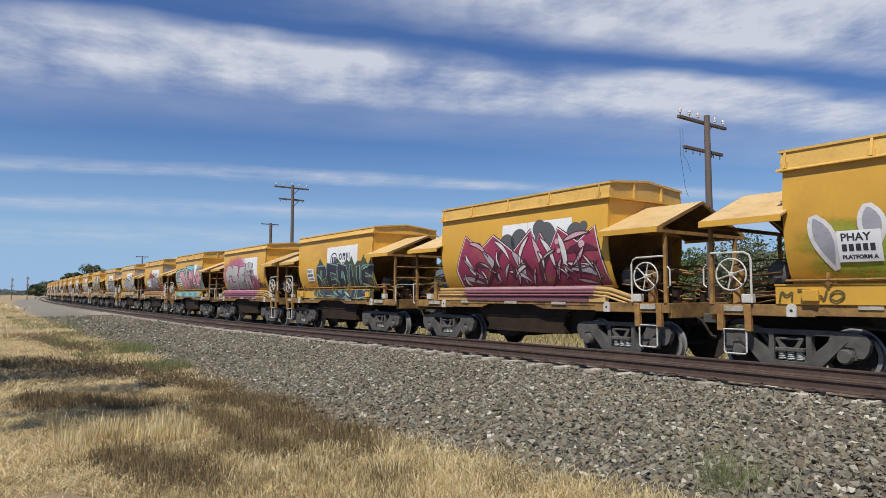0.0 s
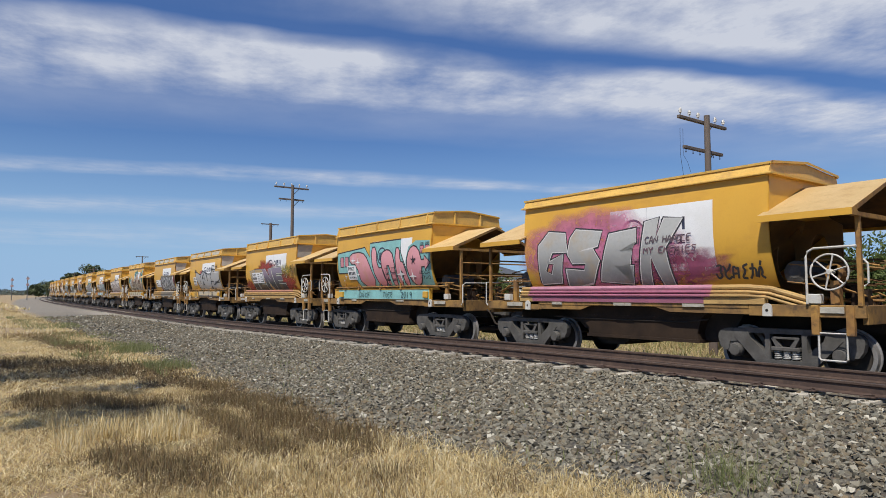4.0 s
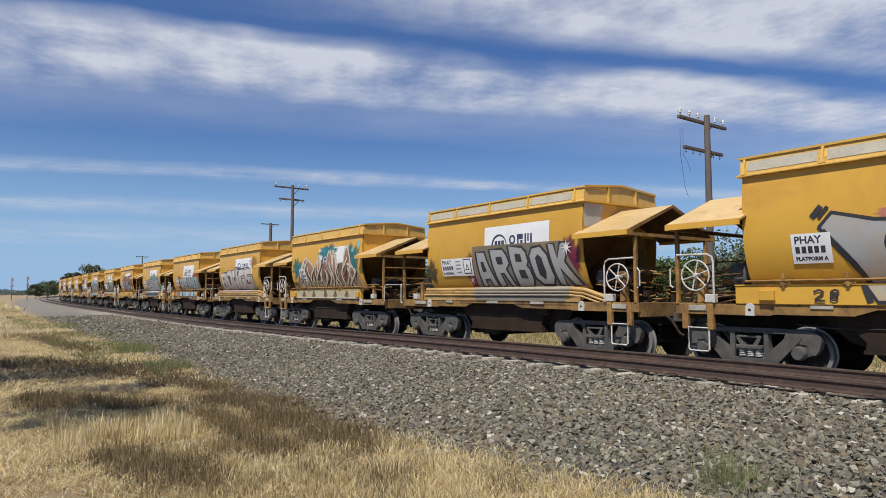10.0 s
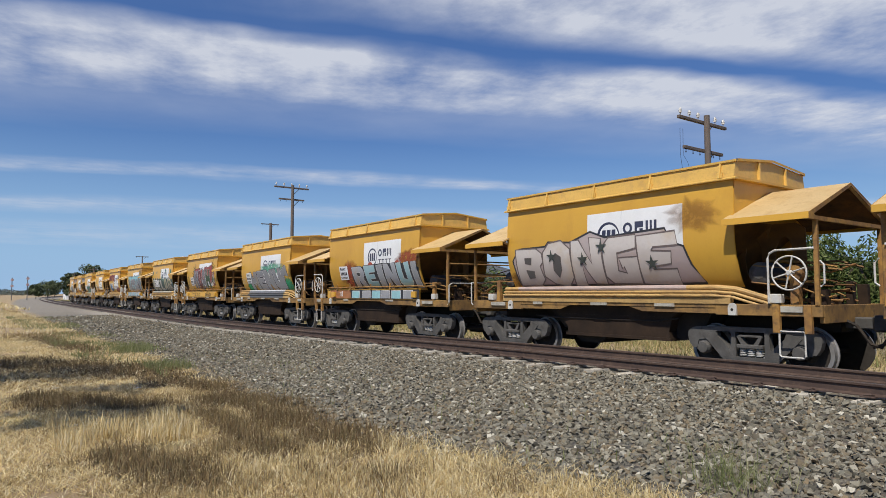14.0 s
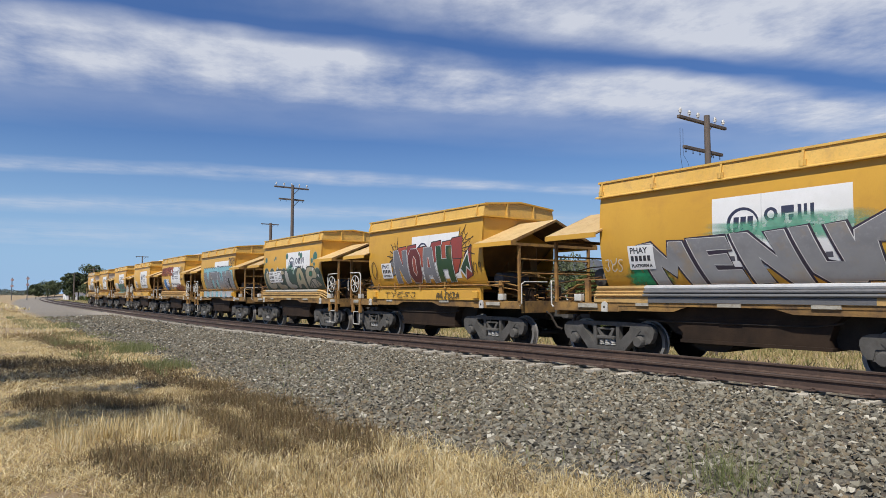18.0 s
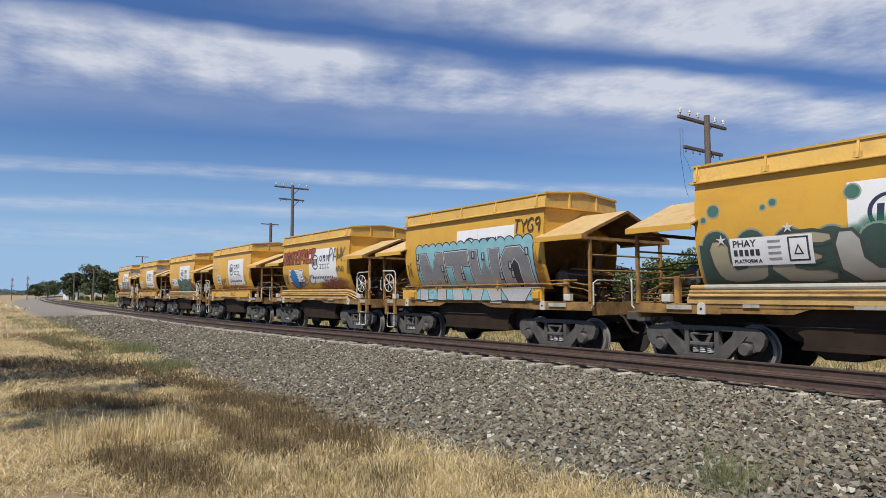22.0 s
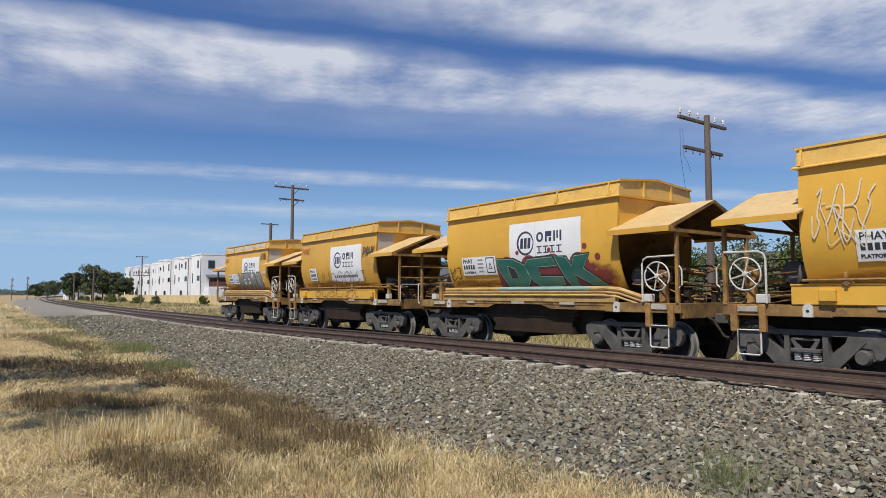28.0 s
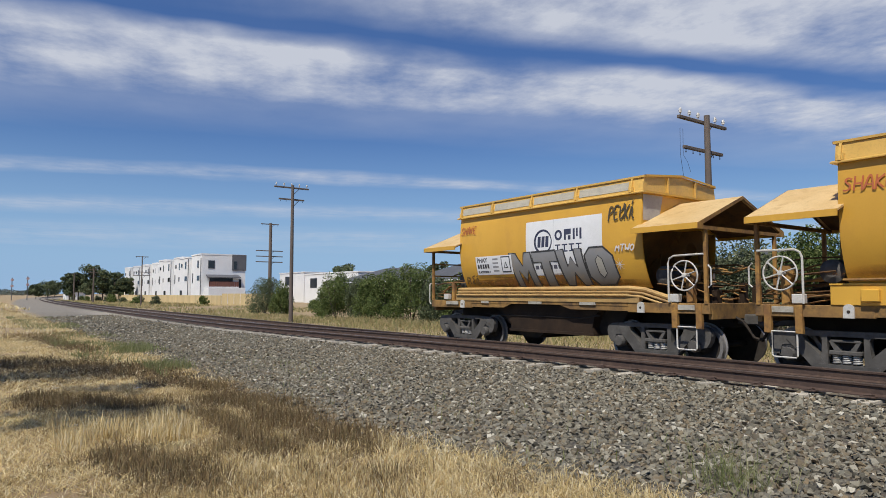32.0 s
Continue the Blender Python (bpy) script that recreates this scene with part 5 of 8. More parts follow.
def bogie(wagon, x):
    b = group_of("bogie", pose(x, 0, 0))
    b.parent = wagon
    for s in (-1, 1):
        y = s * 1.02
        bm = bmesh.new()
        a, c = y - 0.07, y + 0.07
        prism(bm, [(-1.13, 0.36), (-1.20, 0.46), (-1.23, 0.58), (-1.22, 0.66), (-1.17, 0.72), (-1.08, 0.755), (-0.6, 0.78), (0.6, 0.78), (1.08, 0.755), (1.17, 0.72), (1.22, 0.66), (1.23, 0.58), (1.20, 0.46), (1.13, 0.36), (1.04, 0.36), (1.0, 0.52), (0.76, 0.54), (0.66, 0.69), (-0.66, 0.69), (-0.76, 0.54), (-1.0, 0.52), (-1.04, 0.36)], a, c, "y")
        for e in (-1, 1):
            prism(bm, [(e * 0.92, 0.62), (e * 0.66, 0.71), (e * 0.62, 0.60), (e * 0.40, 0.40), (e * 0.28, 0.20), (e * 0.48, 0.15)], a - 0.012, c + 0.012, "y")
            prism(bm, [(e * 0.38, 0.70), (e * 0.27, 0.70), (e * 0.265, 0.22), (e * 0.40, 0.30), (e * 0.36, 0.44), (e * 0.35, 0.64)], a, c, "y")
            prism(bm, [(e * 1.10, 0.60), (e * 0.80, 0.60), (e * 0.79, 0.33), (e * 1.06, 0.33)], a + 0.02, c - 0.02, "y")
        prism(bm, [(-0.50, 0.15), (0.50, 0.15), (0.47, 0.245), (-0.47, 0.245)], a - 0.03, c + 0.03, "y")
        part("side_frame", bm, CAST, b, "grey cast-steel bogie side frame")
        for e in (-1, 1):
            bm = bmesh.new()
            lathe(bm, [(-0.05, 0.0), (-0.05, 0.085), (-0.02, 0.12), (0.08, 0.125), (0.14, 0.10)] if s > 0 else [(-0.14, 0.10), (-0.08, 0.125), (0.02, 0.12), (0.05, 0.085), (0.05, 0.0)], (e * 0.875, y + s * 0.02, 0.38), "y", 14)
            part("axle_box", bm, CAST, b)
        bm = bmesh.new()
        box(bm, -0.24, 0.24, y - 0.1, y + 0.1, 0.40, 0.47, 0.012)
        for e in (-1, 1):
            prism(bm, [(e * 0.24, 0.62), (e * 0.18, 0.62), (e * 0.07, 0.47), (e * 0.16, 0.47)], y - 0.085, y + 0.085, "y")
        box(bm, -0.22, 0.22, y - 0.09, y + 0.09, 0.60, 0.64, 0.008)
        part("bolster_end", bm, CAST, b)
        for k in (-0.15, 0.0, 0.15):
            bm = bmesh.new()
            pts = []
            for j in range(41):
                an = j * 2 * math.pi / 10
                pts.append((k + 0.06 * math.cos(an), y + 0.06 * math.sin(an), 0.25 + 0.145 * j / 40))
            tube(bm, pts, 0.017, 5)
            part("coil_spring", bm, SPRING, b, "pale painted coil spring", True)
    bm = bmesh.new()
    box(bm, -0.22, 0.22, -0.96, 0.96, 0.46, 0.66, 0.02)
    part("bolster", bm, BLACK, b)
    for e in (-1, 1):
        bm = bmesh.new()
        lathe(bm, [(-1.0, 0.065), (1.0, 0.065)], (0, 0, 0), "y", 12)
        for s in (-1, 1):
            o = 1 if s > 0 else -1
            prof = [(o * 0.69, 0.06), (o * 0.69, 0.457), (o * 0.715, 0.457), (o * 0.722, 0.43), (o * 0.82, 0.425), (o * 0.82, 0.36), (o * 0.775, 0.33), (o * 0.765, 0.17), (o * 0.83, 0.11), (o * 0.83, 0.06)]
            lathe(bm, prof, (0, 0, 0), "y", 36)
        w = part("wheelset", bm, WHEEL, b, "steel wheelset with bright worn treads")
        w.data.materials.append(TREAD)
        for p in w.data.polygons:
            c = p.center
            rad = math.hypot(c.x, c.z)
            if rad > 0.355 and abs(c.y) > 0.68:
                p.material_index = 1 if rad > 0.38 else 0
        w.matrix_basis = pose(e * 0.875, 0, 0.365)
        w["axle"] = float(e * 0.875)
    return b


def side_gear(wagon, kind):
    if kind == "box":
        bm = bmesh.new()
        box(bm, -3.22, 2.9, -1.32, -1.2, 1.20, 1.52, 0.012)
        box(bm, -3.22, 2.9, -1.335, -1.2, 1.52, 1.545)
        part("side_box", bm, YELLOW, wagon, "yellow valve casing along the sill")
        bm = bmesh.new()
        tube(bm, [(-3.0, -1.36, 1.60), (2.95, -1.36, 1.62), (3.25, -1.3, 1.60), (3.7, -1.2, 1.62)], 0.022, 7)
        part("air_pipe", bm, RUSTY, wagon)
        for x in (-2.35, -1.35, 0.1, 1.35):
            bm = bmesh.new()
            box(bm, x - 0.025, x + 0.025, -1.37, -1.33, 1.5, 1.72, 0.005)
            box(bm, x - 0.06, x + 0.06, -1.36, -1.2, 1.54, 1.575)
            part("pipe_bracket", bm, RUSTY, wagon)
        for x0, x1 in ((2.64, 2.86), (-2.75, -2.5)):
            bm = bmesh.new()
            box(bm, x0, x1, -1.40, -1.318, 1.26, 1.45, 0.012)
            part("valve_box", bm, YELLOW, wagon)
        for x0, x1 in ((-1.95, -1.6), (1.0, 1.45)):
            bm = bmesh.new()
            box(bm, x0, x1, -1.31, -1.285, 1.135, 1.19)
            part("white_plate", bm, STAINED_WHITE, wagon)
    else:
        bm = bmesh.new()
        prism(bm, [(-1.32, 1.20), (-1.22, 1.20), (-1.1, 1.47), (-1.18, 1.47), (-1.32, 1.30)], -3.25, 2.9, "x")
        part("side_sill", bm, TAN_PIPE, wagon)
        for y, z, r in ((-1.24, 1.50, 0.05), (-1.30, 1.42, 0.028), (-1.34, 1.35, 0.024)):
            bm = bmesh.new()
            tube(bm, [(-3.2, y, z), (2.6, y, z), (2.95, y + 0.05, z - 0.03), (3.5, y + 0.12, z - 0.2), (3.7, y + 0.14, z - 0.3)], r, 8)
            part("air_pipe", bm, TAN_PIPE, wagon)
        bm = bmesh.new()
        box(bm, -3.0, 2.6, -1.30, -1.2, 1.13, 1.2)
        part("sill_edge", bm, GRIMY, wagon)
        for x0, x1 in ((-2.15, -1.85), (-0.35, 0.1), (1.3, 1.75)):
            bm = bmesh.new()
            box(bm, x0, x1, -1.325, -1.3, 1.135, 1.195)
            part("white_plate", bm, STAINED_WHITE, wagon)
    bm = bmesh.new()
    box(bm, -3.2, 2.9, 1.2, 1.3, 1.15, 1.5)
    part("side_box", bm, YELLOW, wagon)


def build_wagon(kind, plain=False):
    wagon = group_of("hopper_wagon")
    tagged(wagon, "yellow bogie grain hopper wagon covered in sprayed paint", "hopper wagon", "hopper wagons of the train")
    e = 1 if kind == "pipe" else -1
    hopper_body(wagon)
    top_band(wagon, plain)
    for k in (-1, 1):
        canopy(wagon, k)
        platform(wagon, k, k != e)
    handwheel(wagon, e)
    far_end(wagon, -e)
    underframe(wagon)
    side_gear(wagon, kind)
    for x in (-3.12, 3.12):
        bogie(wagon, x)
    return wagon


def travelled(t):
    """How far the train has come at t seconds: it picks up a little, then slows."""
    return ((1.943e-05 * t - 1.65117e-03) * t + 2.88664e-02) * t * t + 5.737655 * t - 5.44


def wagon_s(n, t):
    return travelled(t) + 3.06 - n * PITCH + (0.14 if n % 2 else 0.0)


def build_train():
    first = {0: build_wagon("box"), 1: build_wagon("pipe")}
    train = [first[0], first[1], build_wagon("box", True), build_wagon("pipe", True)]
    for n in range(4, 20):
        train.append(copy_thing(first[n % 2], Matrix()))
    for n, w in enumerate(train):
        w.matrix_basis = track_pose(wagon_s(n, 0.0))
    return train


TRAIN = build_train()


# ---------------------------------------------------------------- lettering and sprayed paint on the wagons
# stroke letters in a unit box; small letters stand for wild shapes that spell nothing
GLYPHS = {
    "A": [[(0, 0), (0.35, 1), (0.65, 1), (1, 0)], [(0.2, 0.38), (0.8, 0.38)]], "B": [[(0, 0), (0, 1), (0.8, 0.95), (0.85, 0.6), (0.1, 0.5), (0.95, 0.4), (0.9, 0.05), (0, 0)]],
    "C": [[(1, 0.85), (0.5, 1), (0.05, 0.7), (0.05, 0.3), (0.5, 0), (1, 0.15)]], "D": [[(0.05, 0), (0.05, 1), (0.6, 0.95), (1, 0.6), (0.9, 0.2), (0.5, 0), (0.05, 0)]],
    "E": [[(1, 1), (0, 1), (0, 0), (1, 0)], [(0, 0.5), (0.75, 0.5)]], "F": [[(1, 1), (0, 1), (0, 0)], [(0, 0.5), (0.75, 0.5)]],
    "G": [[(1, 0.85), (0.5, 1), (0.05, 0.65), (0.1, 0.2), (0.5, 0), (1, 0.2), (0.95, 0.5), (0.6, 0.5)]], "H": [[(0.05, 0), (0.05, 1)], [(0.95, 0), (0.95, 1)], [(0.05, 0.5), (0.95, 0.5)]],
    "I": [[(0.5, 0), (0.5, 1)]], "K": [[(0.05, 0), (0.05, 1)], [(0.95, 1), (0.1, 0.45), (1, 0)]], "L": [[(0, 1), (0, 0), (0.9, 0)]],
    "M": [[(0, 0), (0.1, 1), (0.5, 0.4), (0.9, 1), (1, 0)]], "N": [[(0, 0), (0.05, 1), (0.95, 0), (1, 1)]], "O": [[(0.5, 0), (0.05, 0.3), (0.05, 0.7), (0.5, 1), (0.95, 0.7), (0.95, 0.3), (0.5, 0)]],
    "P": [[(0, 0), (0, 1), (0.8, 0.95), (0.9, 0.65), (0.1, 0.45)]], "R": [[(0, 0), (0, 1), (0.85, 0.92), (0.85, 0.6), (0.1, 0.48), (1, 0)]], "S": [[(0.95, 0.9), (0.4, 1), (0.05, 0.75), (0.9, 0.35), (0.6, 0), (0, 0.12)]],
    "T": [[(0, 1), (1, 1)], [(0.5, 1), (0.5, 0)]], "U": [[(0, 1), (0.05, 0.2), (0.5, 0), (0.95, 0.2), (1, 1)]], "W": [[(0, 1), (0.2, 0), (0.5, 0.65), (0.8, 0), (1, 1)]], "Y": [[(0, 1), (0.5, 0.5), (1, 1)], [(0.5, 0.5), (0.5, 0)]],
    "2": [[(0, 0.8), (0.5, 1), (0.95, 0.7), (0, 0), (1, 0)]], "0": [[(0.5, 0), (0.05, 0.4), (0.3, 1), (0.8, 0.9), (0.95, 0.4), (0.5, 0)]], "1": [[(0.2, 0.8), (0.5, 1), (0.5, 0)]], "7": [[(0, 1), (1, 1), (0.4, 0)]],
    "8": [[(0.5, 0.5), (0.1, 0.75), (0.5, 1), (0.9, 0.75), (0.1, 0.25), (0.5, 0), (0.9, 0.25), (0.5, 0.5)]], "9": [[(0.95, 0.6), (0.3, 0.5), (0.1, 0.8), (0.6, 1), (0.95, 0.8), (0.8, 0)]],
    "a": [[(-0.1, 1), (0.2, 0.7), (0.1, 0.2), (0.6, -0.05), (1.1, 0.25)], [(0.2, 0.55), (0.9, 0.75), (1.0, 1.1)]], "b": [[(0.0, 0.1), (0.3, 0.9), (0.65, 0.5), (0.4, 0.2), (1.0, 0)], [(0.3, 0.95), (0.5, 1.2)]],
    "c": [[(1.05, 1.05), (0.2, 0.85), (0.75, 0.5), (0.05, 0.1), (0.9, 0.0)]], "d": [[(0.05, 0), (0.2, 1), (0.6, 0.7), (0.95, 0.95), (0.8, 0)], [(0.2, 0.4), (0.7, 0.35)]],
    "e": [[(0.1, 0.95), (0.9, 1), (0.55, 0.55), (0.95, 0.3), (0.3, 0), (0, 0.4)]], "f": [[(0.5, 1.05), (0.45, 0.3), (0.1, 0.05)], [(0.0, 0.7), (1.0, 0.75), (0.9, 0.1)]],
}
PAINTS = {}


def paint(colour):
    if colour not in PAINTS:
        PAINTS[colour] = surface("sprayed_paint", colour, tuple(0.78 * c + 0.02 for c in colour), 0.55, scale=2.2, fine=30, bump=0.04, dirt=tuple(0.6 * c + 0.03 for c in colour))
    return PAINTS[colour]


def soft_paint(colour):
    key = ("soft", colour)
    if key not in PAINTS:
        m, nt, sh = nodes_of("spray_haze")
        c = mixed(nt, colour, tuple(0.7 * k for k in colour), ramp(nt, noisy(nt, 4.0), 0.35, 0.65))
        nt.links.new(c, sh.inputs["Base Color"])
        sh.inputs["Roughness"].default_value = 0.6
        at = nt.nodes.new("ShaderNodeAttribute")
        at.attribute_name = "soft"
        nt.links.new(calc(nt, "MULTIPLY", at.outputs["Fac"], ramp(nt, noisy(nt, 7.0, detail=8.0), 0.2, 0.5)), sh.inputs["Alpha"])
        PAINTS[key] = m
    return PAINTS[key]


def wrap(bm, kind):
    """Lay a flat drawing (x, -offset, z) on the barrel side, and on the casing below it."""
    for z, _ in PROFILE[1:-1]:
        bmesh.ops.bisect_plane(bm, geom=bm.verts[:] + bm.edges[:] + bm.faces[:], plane_co=(0, 0, z), plane_no=(0, 0, 1))
    cut = 1.555
    bmesh.ops.bisect_plane(bm, geom=bm.verts[:] + bm.edges[:] + bm.faces[:], plane_co=(0, 0, cut), plane_no=(0, 0, 1), clear_inner=(kind != "box"))
    if kind == "box":
        bmesh.ops.bisect_plane(bm, geom=bm.verts[:] + bm.edges[:] + bm.faces[:], plane_co=(0, 0, 1.515), plane_no=(0, 0, 1))
        bmesh.ops.bisect_plane(bm, geom=bm.verts[:] + bm.edges[:] + bm.faces[:], plane_co=(0, 0, 1.205), plane_no=(0, 0, 1), clear_inner=True)
        mid = [f for f in bm.faces if 1.515 < f.calc_center_median().z < cut]
        bmesh.ops.delete(bm, geom=mid, context="FACES")
        lower = [f for f in bm.faces if f.calc_center_median().z < 1.515]
        for v in {v for f in lower for v in f.verts}:
            v.co.y -= 1.32
        for v in {v for f in bm.faces if f.calc_center_median().z > cut for v in f.verts}:
            v.co.y -= side_y(v.co.z)
    else:
        for v in bm.verts:
            v.co.y -= side_y(v.co.z)


def laid(name, wagon, layers, kind, label=""):
    """layers: (material, [polygons]), each a list of (x, z) points and its offset. One mesh, one slot per material."""
    bm = bmesh.new()
    mats = []
    for material, polys in layers:
        i = len(mats)
        mats.append(material)
        for pts, off in polys:
            offs = off if isinstance(off, tuple) else (off,) * len(pts)
            f = bm.faces.new([bm.verts.new((x, -o, z)) for (x, z), o in zip(pts, offs)])
            f.material_index = i
            f.normal_update()
    bmesh.ops.triangulate(bm, faces=[f for f in bm.faces if len(f.verts) > 4])
    bmesh.ops.remove_doubles(bm, verts=bm.verts, dist=0.00001)
    wrap(bm, kind)
    me = bpy.data.meshes.new(name)
    bm.to_mesh(me)
    bm.free()
    me.polygons.foreach_set("use_smooth", [True] * len(me.polygons))
    me.set_sharp_from_angle(angle=radians(28))
    for m in mats:
        me.materials.append(m)
    ob = new(name, me)
    ob.parent = wagon
    if label:
        ob["label"] = label
    return ob


def segments(lines, half, off, step=0.0004):
    out = []
    for line in lines:
        for (ax, az), (bx, bz) in zip(line, line[1:]):
            dx, dz = bx - ax, bz - az
            n = math.hypot(dx, dz) or 1
            dx, dz = dx / n, dz / n
            e = half * 0.75
            px, pz = -dz * half, dx * half
            out.append(([(ax - dx * e + px, az - dz * e + pz), (ax - dx * e - px, az - dz * e - pz), (bx + dx * e - px, bz + dz * e - pz), (bx + dx * e + px, bz + dz * e + pz)], off + step * len(out)))
    return out


def ribbons(lines, half, off):
    """Brush lines of one width, each a single strip, a hair thicker towards its end."""
    out = []
    for line in lines:
        edge = []
        for i, (x, z) in enumerate(line):
            (ax, az), (bx, bz) = line[max(0, i - 1)], line[min(len(line) - 1, i + 1)]
            n = math.hypot(bx - ax, bz - az) or 1
            px, pz = -(bz - az) / n * half, (bx - ax) / n * half
            edge.append(((x + px, z + pz), (x - px, z - pz), off + 0.00012 * i))
        for (a, b, o), (c, d, q) in zip(edge, edge[1:]):
            out.append(([a, b, d, c], (o, o, q, q)))
        off += 0.0006
    return out


def rounded(lines, times=2):
    """Cut the corners of hand-drawn lines."""
    for _ in range(times):
        out = []
        for line in lines:
            new_line = [line[0]]
            for (a, b), (c, d) in zip(line, line[1:]):
                new_line += [(0.75 * a + 0.25 * c, 0.75 * b + 0.25 * d), (0.25 * a + 0.75 * c, 0.25 * b + 0.75 * d)]
            out.append(new_line + [line[-1]])
        lines = out
    return lines


def fitted(ch, u0, u1, z0, z1, lean=0.0, rnd=None, jolt=0.0):
    j = (lambda: rnd.uniform(-jolt, jolt)) if rnd else (lambda: 0.0)
    return [[(u0 + (u1 - u0) * (x + j()) + lean * (y - 0.5), z0 + (z1 - z0) * (y + j())) for x, y in line] for line in GLYPHS[ch]]


# fat sprayed letters in a unit box: the outline, then the counters in it
FAT = {
    "A": ([(0, 0), (0.2, 1), (0.8, 1), (1, 0), (0.68, 0), (0.63, 0.22), (0.37, 0.22), (0.32, 0)], [(0.42, 0.42), (0.47, 0.72), (0.53, 0.72), (0.58, 0.42)]),
    "B": ([(0, 0), (0, 1), (0.82, 1), (1, 0.85), (1, 0.62), (0.88, 0.52), (1, 0.4), (1, 0.14), (0.82, 0)], [(0.38, 0.64), (0.38, 0.78), (0.62, 0.78), (0.62, 0.64)], [(0.38, 0.24), (0.38, 0.4), (0.64, 0.4), (0.64, 0.24)]),
    "C": ([(0.18, 0), (0, 0.18), (0, 0.82), (0.18, 1), (0.95, 1), (1, 0.7), (0.42, 0.7), (0.36, 0.3), (1, 0.3), (0.95, 0)],),
    "D": ([(0, 0), (0, 1), (0.68, 1), (1, 0.75), (1, 0.25), (0.68, 0)], [(0.36, 0.3), (0.36, 0.7), (0.58, 0.68), (0.64, 0.5), (0.58, 0.32)]),
    "E": ([(0, 0), (0, 1), (1, 1), (1, 0.73), (0.38, 0.73), (0.38, 0.62), (0.85, 0.62), (0.85, 0.40), (0.38, 0.40), (0.38, 0.27), (1, 0.27), (1, 0)],),
    "F": ([(0, 0), (0, 1), (1, 1), (1, 0.72), (0.4, 0.72), (0.4, 0.6), (0.85, 0.6), (0.85, 0.34), (0.4, 0.34), (0.4, 0)],),
    "G": ([(0.18, 0), (0, 0.18), (0, 0.82), (0.18, 1), (0.95, 1), (1, 0.72), (0.4, 0.72), (0.36, 0.28), (0.62, 0.28), (0.62, 0.38), (0.5, 0.38), (0.5, 0.56), (1, 0.56), (1, 0)],),
    "H": ([(0, 0), (0, 1), (0.34, 1), (0.34, 0.64), (0.66, 0.64), (0.66, 1), (1, 1), (1, 0), (0.66, 0), (0.66, 0.36), (0.34, 0.36), (0.34, 0)],),
    "I": ([(0.08, 0), (0.08, 1), (0.92, 1), (0.92, 0)],),
    "K": ([(0, 0), (0, 1), (0.34, 1), (0.36, 0.64), (0.64, 1), (1.06, 1), (0.64, 0.54), (1.1, 0), (0.68, 0), (0.36, 0.4), (0.34, 0)],),
    "L": ([(0, 0), (0, 1), (0.38, 1), (0.38, 0.3), (1, 0.3), (1, 0)],),
    "M": ([(0, 0), (0.02, 1), (0.3, 1), (0.5, 0.6), (0.7, 1), (0.98, 1), (1, 0), (0.72, 0), (0.7, 0.46), (0.5, 0.18), (0.3, 0.46), (0.28, 0)],),
    "N": ([(0, 0), (0, 1), (0.33, 1), (0.67, 0.48), (0.67, 1), (1, 1), (1, 0), (0.68, 0), (0.33, 0.52), (0.33, 0)],),
    "O": ([(0.25, 0), (0, 0.22), (0, 0.78), (0.25, 1), (0.75, 1), (1, 0.78), (1, 0.22), (0.75, 0)], [(0.38, 0.32), (0.38, 0.68), (0.5, 0.78), (0.62, 0.68), (0.62, 0.32), (0.5, 0.22)]),
    "R": ([(0, 0), (0, 1), (0.8, 1), (1, 0.82), (1, 0.58), (0.8, 0.46), (1, 0), (0.64, 0), (0.5, 0.36), (0.36, 0.36), (0.36, 0)], [(0.37, 0.58), (0.37, 0.76), (0.63, 0.76), (0.63, 0.58)]),
    "S": ([(0, 0), (0, 0.28), (0.6, 0.28), (0.6, 0.37), (0.15, 0.37), (0, 0.5), (0, 0.86), (0.15, 1), (1, 1), (1, 0.72), (0.4, 0.72), (0.4, 0.63), (0.85, 0.63), (1, 0.5), (1, 0.14), (0.85, 0)],),
    "T": ([(0.32, 0), (0.32, 0.7), (0, 0.7), (0, 1), (1, 1), (1, 0.7), (0.68, 0.7), (0.68, 0)],),
    "U": ([(0, 0.2), (0, 1), (0.35, 1), (0.35, 0.34), (0.65, 0.34), (0.65, 1), (1, 1), (1, 0.2), (0.8, 0), (0.2, 0)],),
    "W": ([(0.05, 0), (0, 1), (0.3, 1), (0.32, 0.5), (0.5, 0.78), (0.68, 0.5), (0.7, 1), (1, 1), (0.95, 0), (0.68, 0), (0.5, 0.34), (0.32, 0)],),
    "2": ([(0, 0), (0, 0.25), (0.55, 0.66), (0, 0.66), (0.05, 1), (0.9, 1), (1, 0.8), (1, 0.6), (0.6, 0.28), (1, 0.28), (1, 0)],),
}


